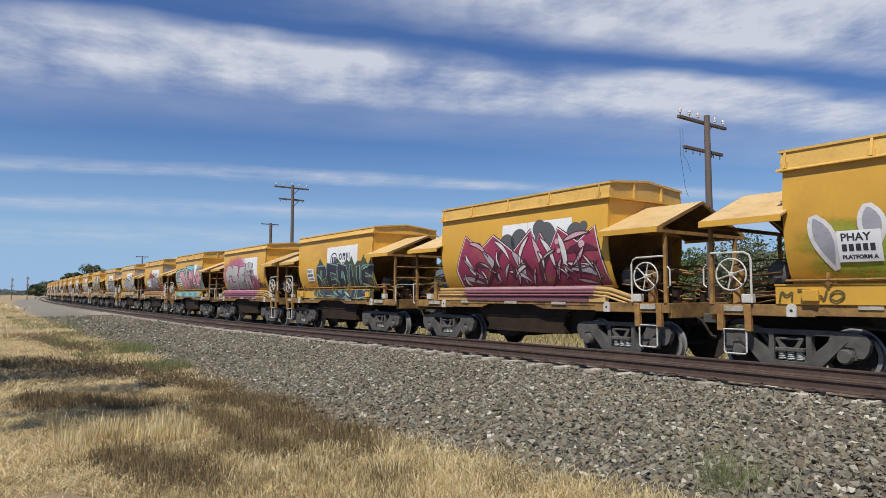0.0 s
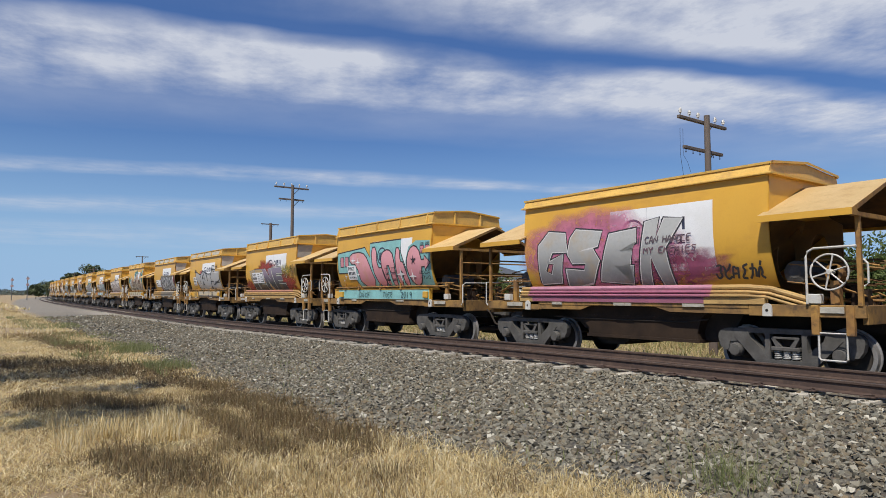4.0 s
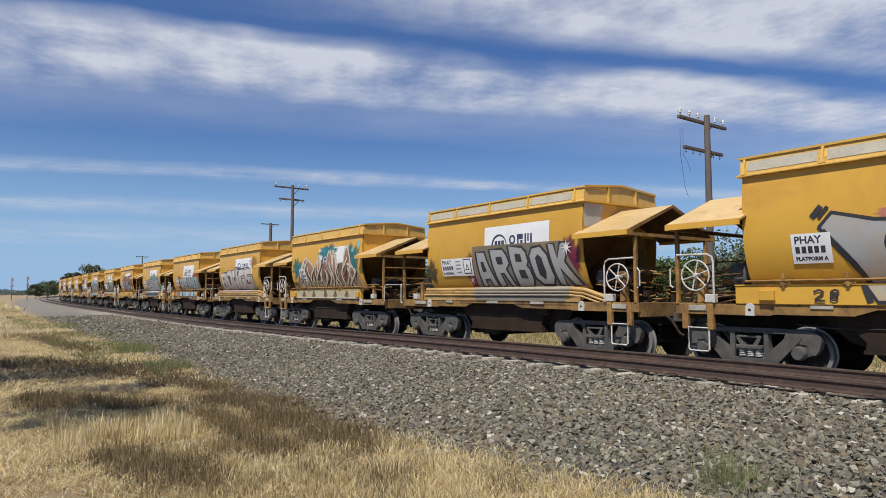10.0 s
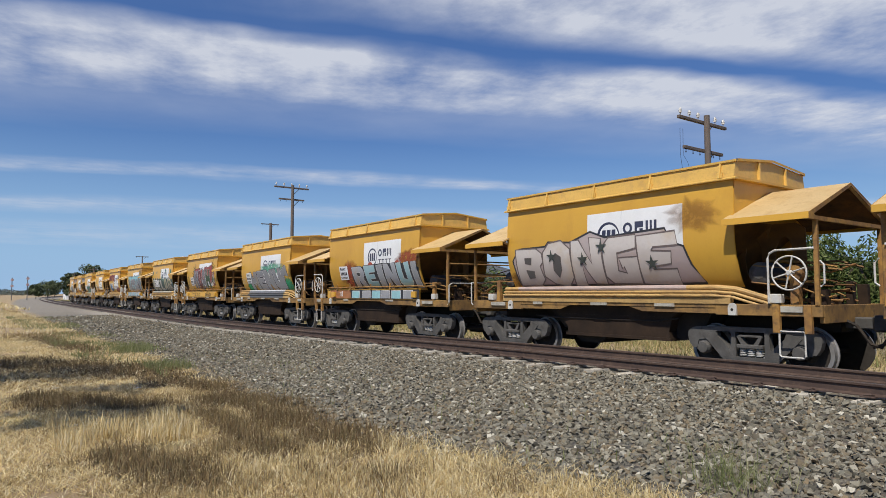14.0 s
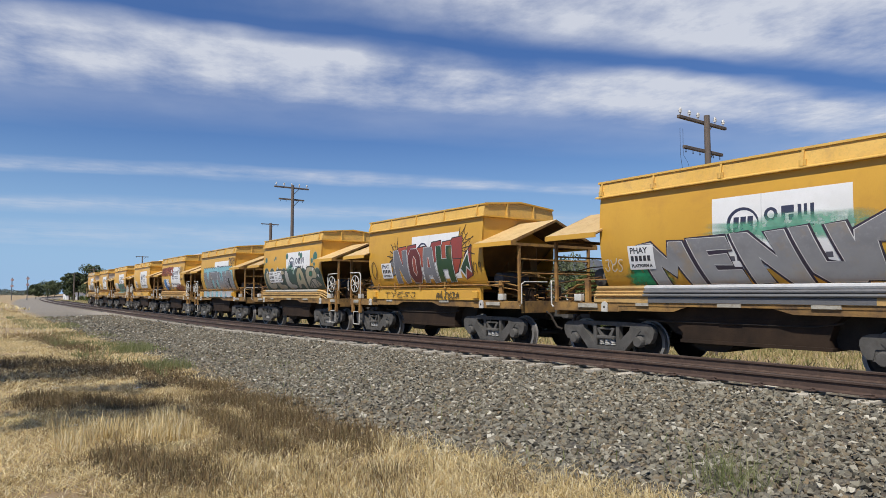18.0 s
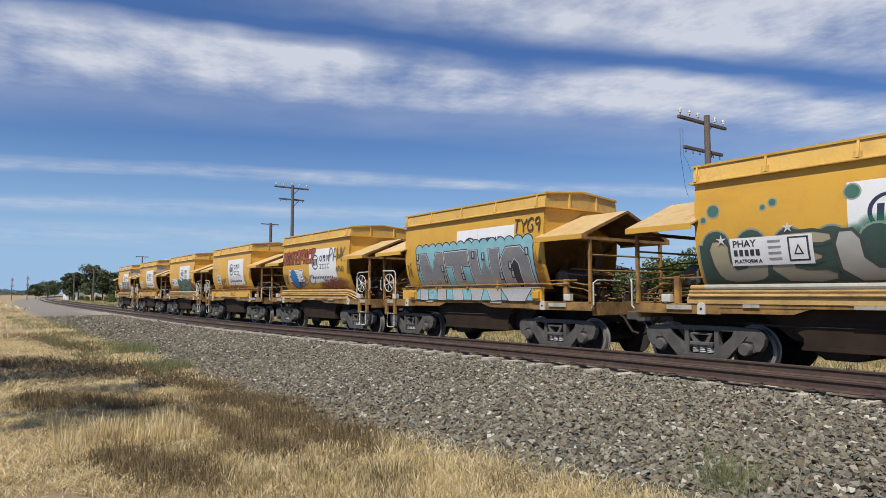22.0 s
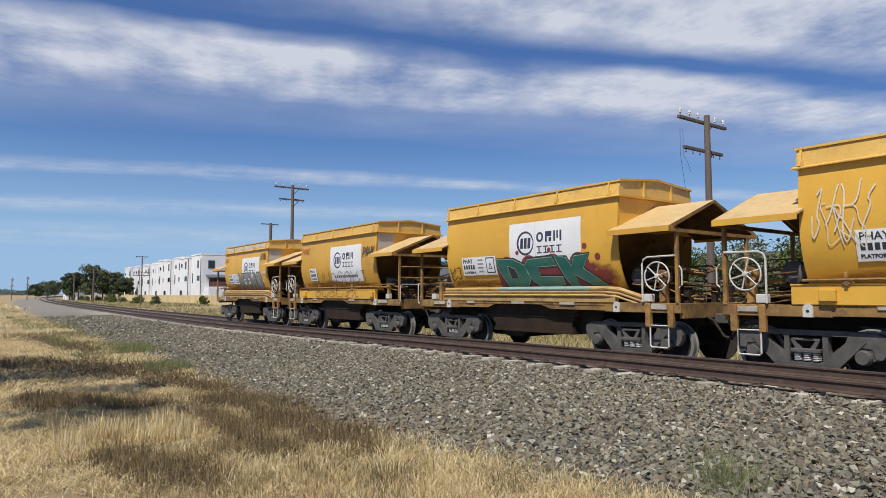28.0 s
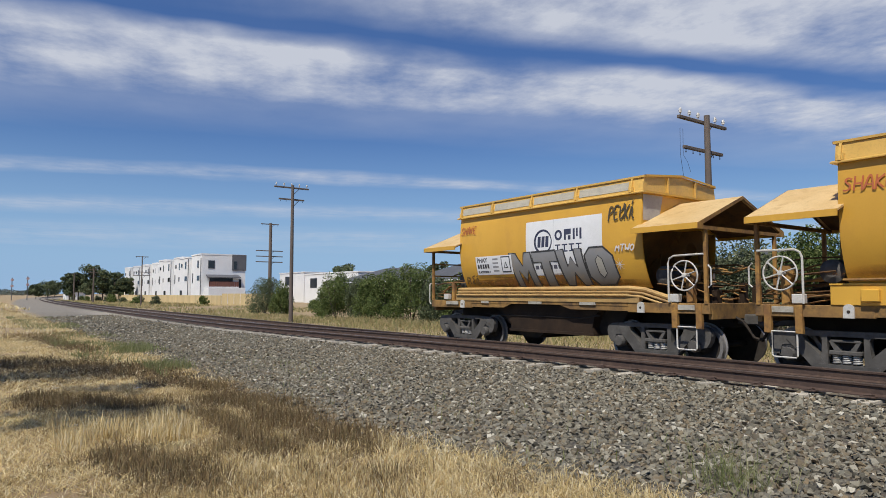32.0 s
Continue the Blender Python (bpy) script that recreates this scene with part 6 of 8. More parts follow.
def graded(low, high, z0, z1):
    """Sprayed paint that fades from one colour below to another above."""
    key = ("graded", low, high, z0, z1)
    if key not in PAINTS:
        m, nt, sh = nodes_of("faded_spray")
        sep = nt.nodes.new("ShaderNodeSeparateXYZ")
        nt.links.new(nt.nodes.new("ShaderNodeTexCoord").outputs["Object"], sep.inputs[0])
        f = calc(nt, "ADD", ramp(nt, sep.outputs["Z"], z0, z1), calc(nt, "MULTIPLY", calc(nt, "SUBTRACT", noisy(nt, 1.6), 0.5), 0.7))
        c = mixed(nt, low, high, ramp(nt, f, 0.0, 1.0))
        c = mixed(nt, c, tuple(0.5 * (a + b) for a, b in zip(low, high)), calc(nt, "MULTIPLY", ramp(nt, noisy(nt, 14.0, detail=6.0), 0.5, 0.75), 0.5))
        # thin places where the wagon's yellow grins through
        c = mixed(nt, c, (0.46, 0.27, 0.05), calc(nt, "MULTIPLY", ramp(nt, noisy(nt, 1.3, detail=7.0), 0.52, 0.72), 0.45))
        nt.links.new(c, sh.inputs["Base Color"])
        sh.inputs["Roughness"].default_value = 0.5
        PAINTS[key] = m
    return PAINTS[key]


def coat(colour):
    return paint(colour) if isinstance(colour, tuple) else colour


def round_trip(pts):
    return [list(pts) + [pts[0], pts[1]]]


def blob(wagon, kind, pts, fill, edge=None, ew=0.03, off=0.006, name="painted_shape", line=None, lw=0.015, holes=(), hole_fill=None):
    """One sprayed shape with its outlines; holes are laid over the fill."""
    layers = []
    if edge:
        layers.append((coat(edge), ribbons(round_trip(pts), ew + (lw if line else 0), off + 0.0002)))
    if line:
        layers.append((coat(line), ribbons(round_trip(pts), lw, off + 0.0024)))
    layers.append((coat(fill), [(pts, off + 0.0042 if line else off - 0.0005)] if line else [(pts, off)]))
    for h in holes:
        layers.append((coat(line or edge), ribbons(round_trip(h), lw if line else ew, off + 0.0050)))
        layers.append((coat(hole_fill or edge), [(h, off + 0.0068)]))
    if edge and not line:
        layers[0] = (coat(edge), ribbons(round_trip(pts), ew, off + 0.002))
    return laid(name, wagon, layers, kind)


def fat_word(wagon, kind, text, u0, u1, z0, z1, fill, edge, line=None, ew=0.04, lw=0.018, gap=0.05, lean=0.0, rise=0.0, jolt=0.02, off=0.009, widths=None, bounce=0.0, soft=0, block=None, hole=None):
    """Sprayed fat letters, every one a part; block: (shift along, shift up, colour) of a solid side behind the letter."""
    rnd = random.Random(text + str(u0))
    share = widths or [1.0] * len(text)
    at = u0
    for i, ch in enumerate(text):
        wide = (u1 - u0) * share[i] / sum(share)
        a, b = at + gap / 2, at + wide - gap / 2
        at += wide
        lift = bounce * rnd.uniform(-1, 1)

        def put_at(p):
            f = (0.5 * (a + b) - u0) / (u1 - u0)
            top = z1 + rise * f + lift
            low = z0 + (lift if bounce > 0 and kind == "box" else 0)
            return (a + (b - a) * (p[0] + rnd.uniform(-jolt, jolt)) + lean * (p[1] - 0.5), low + (top - low) * (p[1] + rnd.uniform(-jolt, jolt)))
        shapes = [[put_at(p) for p in shape] for shape in FAT[ch]]
        if soft:
            shapes = [rounded([s + [s[0]]], soft)[0][1:-1] for s in shapes]
        if block:
            for k in range(4):
                q = [(x + block[0] * (k + 1) / 4, z + block[1] * (k + 1) / 4) for x, z in shapes[0]]
                blob(wagon, kind, q, block[2], edge if k == 3 else None, ew, 0.005 - 0.0006 * k, "painted_block")
        f = fill[i % len(fill)] if isinstance(fill, list) else fill
        blob(wagon, kind, shapes[0], f, edge, ew, off + 0.0007 * (i % 2), "painted_letter", line, lw, shapes[1:], hole)


def sliver(a, b, wide, bow=0.0, n=7):
    """A curved sliver from a to b."""
    (ax, az), (bx, bz) = a, b
    dx, dz = bx - ax, bz - az
    m = math.hypot(dx, dz) or 1
    px, pz = -dz / m, dx / m
    left, right = [], []
    for k in range(n + 1):
        t = k / n
        c = bow * math.sin(math.pi * t)
        w = wide * math.sin(math.pi * (0.04 + 0.92 * t) ** 0.8)
        left.append((ax + dx * t + px * (c + w), az + dz * t + pz * (c + w)))
        right.append((ax + dx * t + px * (c - w), az + dz * t + pz * (c - w)))
    return left + right[::-1]


def crown(u0, u1, z0, tips, valley):
    """A mass with a spiked upper edge."""
    pts = [(u0, z0), (u0 - 0.1, 0.5 * (z0 + valley))]
    for i, (u, z) in enumerate(tips):
        if i:
            pts.append((0.45 * tips[i - 1][0] + 0.55 * u, valley + 0.12 * (i % 2)))
        pts.append((u, z))
    return pts + [(u1, 0.55 * z0 + 0.45 * valley), (u1 + 0.1, z0)]


def tag(wagon, kind, text, u0, u1, z0, z1, colour, half=0.018, lean=0.03, jolt=0.06):
    rnd = random.Random(text + str(u1))
    n = len(text)
    for i, ch in enumerate(text):
        if ch != " ":
            lines = fitted(ch, u0 + (u1 - u0) * (i + 0.08) / n, u0 + (u1 - u0) * (i + 0.92) / n, z0, z1, lean, rnd, jolt)
            laid("scrawl", wagon, [(paint(colour), ribbons(rounded(lines), half, 0.024))], kind)


def haze(wagon, kind, cx, cz, rx, rz, colour, strength=1.0, ragged=0.2, seed=1):
    """A soft cloud of sprayed paint."""
    rnd = random.Random(seed)
    bm = bmesh.new()
    soft = bm.verts.layers.float_color.new("soft")
    n = 28
    wob = [1 + rnd.uniform(-ragged, ragged) for _ in range(n)]
    rings = []
    for r, a in ((0.04, 1), (0.5, 0.95), (0.78, 0.6), (1.0, 0.0)):
        ring = []
        for j in range(n):
            t = 2 * math.pi * j / n
            v = bm.verts.new((cx + rx * r * wob[j] * math.cos(t), -0.0045, min(3.44, cz + rz * r * wob[j] * math.sin(t))))
            v[soft] = (a * strength, a * strength, a * strength, 1)
            ring.append(v)
        rings.append(ring)
    bm.faces.new(rings[0])
    for p, q in zip(rings, rings[1:]):
        for j in range(n):
            bm.faces.new((p[j], p[(j + 1) % n], q[(j + 1) % n], q[j]))
    wrap(bm, kind)
    me = bpy.data.meshes.new("paint_haze")
    bm.to_mesh(me)
    bm.free()
    me.materials.append(soft_paint(colour))
    ob = new("paint_haze", me)
    ob.parent = wagon
    return ob


def disc(cx, cz, r, n=18, squash=1.0):
    return [(cx + r * math.cos(2 * math.pi * k / n), cz + r * squash * math.sin(2 * math.pi * k / n)) for k in range(n)]


def backdrop(wagon, kind, u0, u1, z0, z1, colour, edge, bumps=12, rise=0.0, r=0.16, label="", jag=False):
    """A sprayed cloud with a scalloped upper edge behind the letters."""
    big, small = [], []
    o = 0.03
    big.append(([(u0 - o, z0 - o), (u1 + o, z0 - o), (u1 + o, z1 + rise), (u0 - o, z1)], 0.0050))
    small.append(([(u0, z0), (u1, z0), (u1, z1 + rise - 0.02), (u0, z1 - 0.02)], 0.0062))
    for k in range(bumps):
        f = (k + 0.5) / bumps
        c = (u0 + (u1 - u0) * f, z1 + rise * f - 0.03)
        if jag:
            tip, w = (c[0] + 0.1, c[1] + r * (0.9 + 0.5 * (k % 2))), 0.62 * (u1 - u0) / bumps
            big.append(([(c[0] - w - o, c[1]), (c[0] + w + o, c[1]), (tip[0], tip[1] + 1.6 * o)], 0.0051 + 0.00004 * k))
            small.append(([(c[0] - w, c[1]), (c[0] + w, c[1]), tip], 0.0063 + 0.00004 * k))
            continue
        big.append((disc(*c, r + o), 0.0051 + 0.00004 * k))
        small.append((disc(*c, r), 0.0063 + 0.00004 * k))
    laid("painted_cloud", wagon, [(paint(edge), big), (paint(colour), small)], kind, label)


def spots(wagon, kind, items, colour, edge=None):
    for cx, cz, r in items:
        layers = [(paint(edge), [(disc(cx, cz, r + 0.025), 0.0055)])] if edge else []
        laid("paint_spot", wagon, layers + [(paint(colour), [(disc(cx, cz, r), 0.0068)])], kind)


def star(wagon, kind, cx, cz, r, colour, points=4, thin=0.25):
    pts = []
    for k in range(points * 2):
        a = math.pi * k / points + math.pi / 2
        q = r if k % 2 == 0 else r * thin
        pts.append((cx + q * math.cos(a), cz + q * math.sin(a)))
    laid("paint_star", wagon, [(paint(colour), [(pts, 0.026)])], kind)


def lettering(text, size, material):
    """A flat mesh of built-in font letters in the x-z plane, its lower left corner at the origin."""
    cu = bpy.data.curves.new("lettering", "FONT")
    cu.body, cu.size, cu.resolution_u, cu.offset = text, size, 2, 0.004
    ob = bpy.data.objects.new("lettering", cu)
    scene.collection.objects.link(ob)
    me = bpy.data.meshes.new_from_object(ob.evaluated_get(bpy.context.evaluated_depsgraph_get()))
    bpy.data.objects.remove(ob)
    me.transform(Matrix.Rotation(radians(90), 4, "X"))
    me.materials.clear()
    me.materials.append(material)
    return me


def place_text(name, me, parent, u, z, off):
    c = me.copy()
    c.transform(Matrix.Translation((u, 0, z)))
    for v in c.vertices:
        v.co.y = -side_y(v.co.z) - off
    ob = new(name, c)
    ob.parent = parent
    return ob


INK = paint((0.03, 0.03, 0.04))
TEXT_CLASS = lettering("PHAY", 0.17, INK)
TEXT_PLATE = lettering("PLATFORM A", 0.085, INK)


def rect(u0, u1, z0, z1):
    return [(u0, z0), (u1, z0), (u1, z1), (u0, z1)]


def owner_panel(wagon, kind, low=1.82, bars=True, du=0.0):
    """The white company panel: an emblem ring and dark bars stand for its marks."""
    u0, u1 = -0.38 + du, 2.0 + du
    laid("company_panel", wagon, [(PANEL, [(rect(u0, u1, low, 3.13), 0.0030)])], kind, "white painted company panel with a dark emblem")
    laid("panel_seam", wagon, [(paint((0.55, 0.55, 0.55)), [(rect(u0 + 0.92, u0 + 0.93, low, 3.13), 0.0036)])], kind)
    cx, cz = u0 + 0.58, 2.62
    ring = []
    for k in range(26):
        a, b = 2 * math.pi * k / 26 + 0.5, 2 * math.pi * (k + 1) / 26 + 0.5
        w = 0.03 + 0.035 * abs(math.sin(a / 2))
        ring.append(([(cx + 0.3 * math.cos(a), cz + 0.3 * math.sin(a)), (cx + 0.3 * math.cos(b), cz + 0.3 * math.sin(b)), (cx + (0.3 - w) * math.cos(b), cz + (0.3 - w) * math.sin(b)), (cx + (0.3 - w) * math.cos(a), cz + (0.3 - w) * math.sin(a))], 0.0042))
    slabs = [([(cx + d - 0.05, cz - 0.13), (cx + d + 0.05, cz - 0.13), (cx + d + 0.07, cz + 0.13), (cx + d - 0.03, cz + 0.13)], 0.0042) for d in (-0.13, 0.0, 0.13)]
    laid("emblem", wagon, [(NAVY, ring + slabs)], kind, "dark blue ring emblem")
    if bars:
        a, sq = u0 + 0.98, []
        for k in range(12):
            t0, t1 = 2 * math.pi * k / 12, 2 * math.pi * (k + 1) / 12
            sq.append(([(a + 0.11 + 0.12 * math.cos(t0), 2.745 + 0.125 * math.sin(t0)), (a + 0.11 + 0.12 * math.cos(t1), 2.745 + 0.125 * math.sin(t1)), (a + 0.11 + 0.06 * math.cos(t1), 2.745 + 0.07 * math.sin(t1)), (a + 0.11 + 0.06 * math.cos(t0), 2.745 + 0.07 * math.sin(t0))], 0.0042))
        laid("dark_mark", wagon, [(NAVY, sq)], kind)
        a += 0.29
        laid("dark_mark", wagon, [(NAVY, [(rect(a, a + 0.06, 2.62, 2.87), 0.0042), (rect(a + 0.06, a + 0.21, 2.74, 2.87), 0.0042), (rect(a + 0.12, a + 0.2, 2.62, 2.72), 0.0042)])], kind)
        a += 0.27
        laid("dark_mark", wagon, [(NAVY, [(rect(a, a + 0.06, 2.62, 2.87), 0.0042), (rect(a + 0.1, a + 0.15, 2.68, 2.87), 0.0042), (rect(a + 0.2, a + 0.26, 2.62, 2.87), 0.0042)])], kind)
        for k in range(4):
            a = u0 + 0.98 + 0.215 * k
            laid("small_mark", wagon, [(NAVY, [([(a, 2.35), (a + 0.17, 2.35), (a + 0.17, 2.38), (a + 0.1, 2.38), (a + 0.1, 2.5), (a + 0.17, 2.5), (a + 0.17, 2.53), (a, 2.53), (a, 2.5), (a + 0.06, 2.5), (a + 0.06, 2.38), (a, 2.38)], 0.0042)])], kind)
        if low < 1.9:
            for k in range(12):
                laid("small_mark", wagon, [(paint((0.1, 0.1, 0.13)), [(rect(u0 + 0.27 + 0.15 * k, u0 + 0.27 + 0.15 * k + 0.11, 1.97, 2.06), 0.0042)])], kind)


def class_sign(wagon, kind, u=None, hazard=False):
    u = (-2.34 if kind == "pipe" else -2.2) if u is None else u
    w = 1.42 if hazard else 0.62
    sign = laid("class_sign", wagon, [(PANEL, [(rect(u, u + w, 1.88, 2.37), 0.0205)])], kind, "white stencilled class sign with dark letters")
    place_text("lettering", TEXT_CLASS, sign, u + 0.05, 2.21, 0.024)
    laid("number_bar", sign, [(INK, [(rect(u + 0.06 + 0.1 * k, u + 0.13 + 0.1 * k, 2.05, 2.16), 0.024) for k in range(5)])], kind)
    place_text("lettering", TEXT_PLATE, sign, u + 0.05, 1.93, 0.024)
    if hazard:
        laid("small_mark", sign, [(paint((0.3, 0.3, 0.3)), [(rect(u + 0.68, u + 0.9, 1.96 + 0.1 * k, 2.0 + 0.1 * k), 0.024) for k in range(4)])], kind)
        laid("warning_mark", sign, [(INK, [(rect(u + 1.02, u + 1.36, 1.93, 2.34), 0.024)]), (PANEL, [(rect(u + 1.05, u + 1.33, 1.96, 2.31), 0.027)]), (INK, [([(u + 1.11, 2.04), (u + 1.27, 2.04), (u + 1.19, 2.22)], 0.03)]), (PANEL, [([(u + 1.145, 2.06), (u + 1.235, 2.06), (u + 1.19, 2.165)], 0.033)])], kind)


def pipe_strip(wagon, u0, u1, colour, lower=None):
    """Paint that runs down over the upper pipe, and over the lower pipes and the sill."""
    runs = [(-1.24, 1.50, 0.05, colour)]
    if lower:
        runs += [(-1.30, 1.42, 0.028, lower), (-1.34, 1.35, 0.024, lower)]
    for y, z, r, c in runs:
        bm = bmesh.new()
        tube(bm, [(u0, y, z), (u1, y, z)], r + 0.003, 8)
        part("painted_pipe", bm, paint(c), wagon)
    if lower:
        bm = bmesh.new()
        prism(bm, [(-1.324, 1.205), (-1.32, 1.205), (-1.32, 1.30), (-1.18, 1.47), (-1.184, 1.474), (-1.324, 1.303)], u0 + 0.1, u1 - 0.15, "x")
        part("painted_sill", bm, paint(tuple(0.8 * k for k in lower)), wagon)


def faded_rim(wagon, ends=True):
    """Bare primer showing between the rim's ribs, and on the end sheet."""
    for a, b in ((-2.93, -1.75), (-1.58, -0.28), (-0.12, 1.18), (1.34, 2.7)):
        bm = bmesh.new()
        sheet(bm, [[(a, -1.334, 3.545), (b, -1.334, 3.545)], [(a, -1.298, 3.72), (b, -1.298, 3.72)]])
        part("primer_patch", bm, paint((0.50, 0.46, 0.36)), wagon)
    if ends:
        bm = bmesh.new()
        sheet(bm, [[(HALF - 0.012, -1.29, 2.9), (HALF - 0.012, -0.75, 2.9)], [(HALF - 0.012, -1.28, 3.44), (HALF - 0.012, -0.6, 3.44)]])
        part("primer_patch", bm, paint((0.42, 0.40, 0.38)), wagon)


MAGENTA, GREYISH, BONE = (0.24, 0.025, 0.065), (0.33, 0.33, 0.34), (0.72, 0.70, 0.68)
SOOT, TEAL, AQUA, PINK = (0.025, 0.025, 0.03), (0.02, 0.20, 0.22), (0.25, 0.52, 0.50), (0.62, 0.25, 0.28)
MINT, RED, DULL_GREEN = (0.30, 0.62, 0.47), (0.34, 0.045, 0.03), (0.07, 0.085, 0.035)


def paint_train():
    kinds = ["pipe" if n % 2 else "box" for n in range(20)]
    looks = {
        0: "with pale finger shapes on a lime haze", 1: "with a magenta and white wild piece", 2: "with a plain rim and a black-green piece", 3: "with plain rim, grey letters on pink haze",
        4: "with pink block shapes on pale aqua", 5: "with grey block letters over red haze", 6: "with a huge silver and black outline piece", 7: "with plain silver block letters",
        8: "with a brown and teal flame-like piece", 9: "with a faded pinkish-grey piece", 10: "with grey and teal letters edged black", 11: "with grey chrome letters on green haze",
        12: "with grey, maroon, green letters under red tops", 13: "with bubbly silver shapes on dark green", 14: "with big grey letters on pale blue cloud", 15: "with a red scrawl and a blue patch",
        16: "with thin dark loops over its white panel", 17: "with teal-green letters on red splashes", 18: "with dark loops across panel and casing", 19: "with grey see-through letters on its white panel"}
    for n, w in enumerate(TRAIN):
        k = kinds[n]
        w["label"] = "yellow hopper wagon " + looks[n]
        owner_panel(w, k, bars=n not in (1, 4, 8, 12))
    W = TRAIN
    # first wagon
    haze(W[0], "box", -1.3, 2.1, 1.6, 0.6, (0.35, 0.42, 0.05), 0.9, seed=3)
    for u, z, h, lean in ((-2.42, 2.2, 0.42, 0.25), (-1.72, 2.4, 0.34, 0.05), (-1.15, 2.3, 0.4, -0.05), (-0.5, 2.35, 0.4, -0.1)):
        blob(W[0], "box", sliver((u - 0.5 * lean, z + h), (u + 0.6 * lean, z - h), 0.17, 0.03), (0.36, 0.35, 0.39), BONE, 0.035, 0.009, "painted_finger")
    spots(W[0], "box", [(-1.15, 2.55, 0.1)], SOOT, BONE)
    class_sign(W[0], "box")
    tag(W[0], "box", "MTWO", -3.15, -2.1, 1.26, 1.44, (0.10, 0.08, 0.02), 0.016)
    # magenta wild piece
    for u, z, r in ((0.25, 2.7, 0.3), (0.95, 2.95, 0.22), (1.15, 2.75, 0.35), (2.1, 2.75, 0.26), (-0.2, 2.6, 0.3), (-1.35, 2.62, 0.14), (2.35, 2.9, 0.12), (1.05, 3.08, 0.05)):
        laid("paint_spot", W[1], [(paint((0.10, 0.105, 0.11)), [(disc(u, z, r), 0.0045 + 0.0002 * r)])], "pipe")
    tips = ((-1.88, 2.93), (-0.73, 2.88), (0.66, 2.93), (0.98, 2.82), (1.57, 2.9), (2.66, 2.86))
    blob(W[1], "pipe", crown(-2.25, 2.85, 1.57, tips, 2.42), graded((0.22, 0.03, 0.07), (0.30, 0.035, 0.085), 1.6, 2.6), (0.06, 0.015, 0.025), 0.03, 0.008, "painted_mass", BONE, 0.03)
    pink, grey, deep = (0.60, 0.38, 0.42), (0.44, 0.40, 0.42), (0.09, 0.012, 0.03)
    strokes = (
        ((-1.75, 2.75), (-0.95, 2.35), 0.05, 0.1, pink), ((-1.9, 2.45), (-1.2, 1.75), 0.07, -0.14, BONE), ((-2.2, 1.8), (-1.25, 1.62), 0.06, 0.05, grey), ((-1.15, 2.5), (-0.6, 1.62), 0.09, 0.12, grey),
        ((-0.68, 2.75), (-0.1, 2.2), 0.05, 0.08, BONE), ((-0.4, 2.5), (-0.75, 1.7), 0.06, -0.1, deep), ((0.0, 2.45), (0.35, 1.6), 0.10, 0.12, grey), ((0.6, 2.8), (0.2, 2.0), 0.05, -0.1, BONE),
        ((0.72, 2.75), (1.0, 1.65), 0.07, 0.1, pink), ((1.0, 2.72), (1.45, 1.9), 0.06, 0.1, BONE), ((1.3, 2.35), (0.9, 1.62), 0.08, -0.12, deep), ((1.58, 2.8), (1.7, 1.7), 0.07, 0.12, BONE),
        ((1.75, 2.6), (2.55, 2.75), 0.05, 0.05, pink), ((1.85, 2.35), (2.75, 2.35), 0.07, 0.08, deep), ((1.8, 2.1), (2.7, 2.1), 0.05, -0.08, BONE), ((1.9, 1.95), (2.8, 1.72), 0.07, 0.1, grey), ((-1.5, 2.15), (-0.9, 2.05), 0.05, 0.05, deep),
        ((-0.2, 1.95), (0.6, 1.62), 0.05, 0.08, BONE), ((2.0, 1.72), (2.7, 1.6), 0.035, 0.0, pink))
    rnd = random.Random(15)
    for k in range(26):
        u, z = -2.0 + 0.185 * k + rnd.uniform(-0.1, 0.1), rnd.uniform(1.75, 2.35)
        a, m = rnd.uniform(-1.2, 1.2) - 1.5, rnd.uniform(0.18, 0.36)
        strokes += (((u - m * math.cos(a), z - m * math.sin(a)), (u + m * math.cos(a), z + m * math.sin(a)), rnd.uniform(0.02, 0.045), rnd.uniform(-0.12, 0.12), (BONE, grey, deep, pink)[k % 4]),)
    for i, (p, q, w, bow, c) in enumerate(strokes):
        blob(W[1], "pipe", sliver(p, q, 1.25 * w, bow), c, (0.07, 0.01, 0.02), 0.012, 0.0145 + 0.0003 * i, "painted_stroke")
    for u, z, r in ((1.55, 2.6, 0.07), (2.3, 2.5, 0.09), (1.6, 2.38, 0.06)):
        laid("paint_spot", W[1], [(paint(pink), [(disc(u, z, r), 0.026)])], "pipe")
    pipe_strip(W[1], -2.0, 2.6, (0.45, 0.24, 0.27), (0.26, 0.09, 0.11))
    haze(W[1], "pipe", -1.6, 1.95, 0.5, 0.25, (0.45, 0.25, 0.03), 0.9, seed=9)
    # black and mint piece
    blob(W[2], "box", crown(-1.3, 3.0, 1.24, ((-1.35, 2.45), (-1.0, 2.75), (-0.2, 2.55), (0.45, 2.72), (1.2, 2.65), (1.55, 2.75), (2.0, 2.55), (2.45, 2.75), (2.95, 2.6)), 2.4), DULL_GREEN, None, off=0.004, name="painted_mass")
    fat_word(W[2], "box", "REBUS", -1.45, 2.95, 1.24, 2.42, graded((0.045, 0.045, 0.07), (0.03, 0.025, 0.05), 1.3, 2.3), (0.24, 0.46, 0.36), None, 0.022, 0.0, 0.06, 0.34, 0.05, 0.09, bounce=0.08, hole=(0.12, 0.32, 0.24))
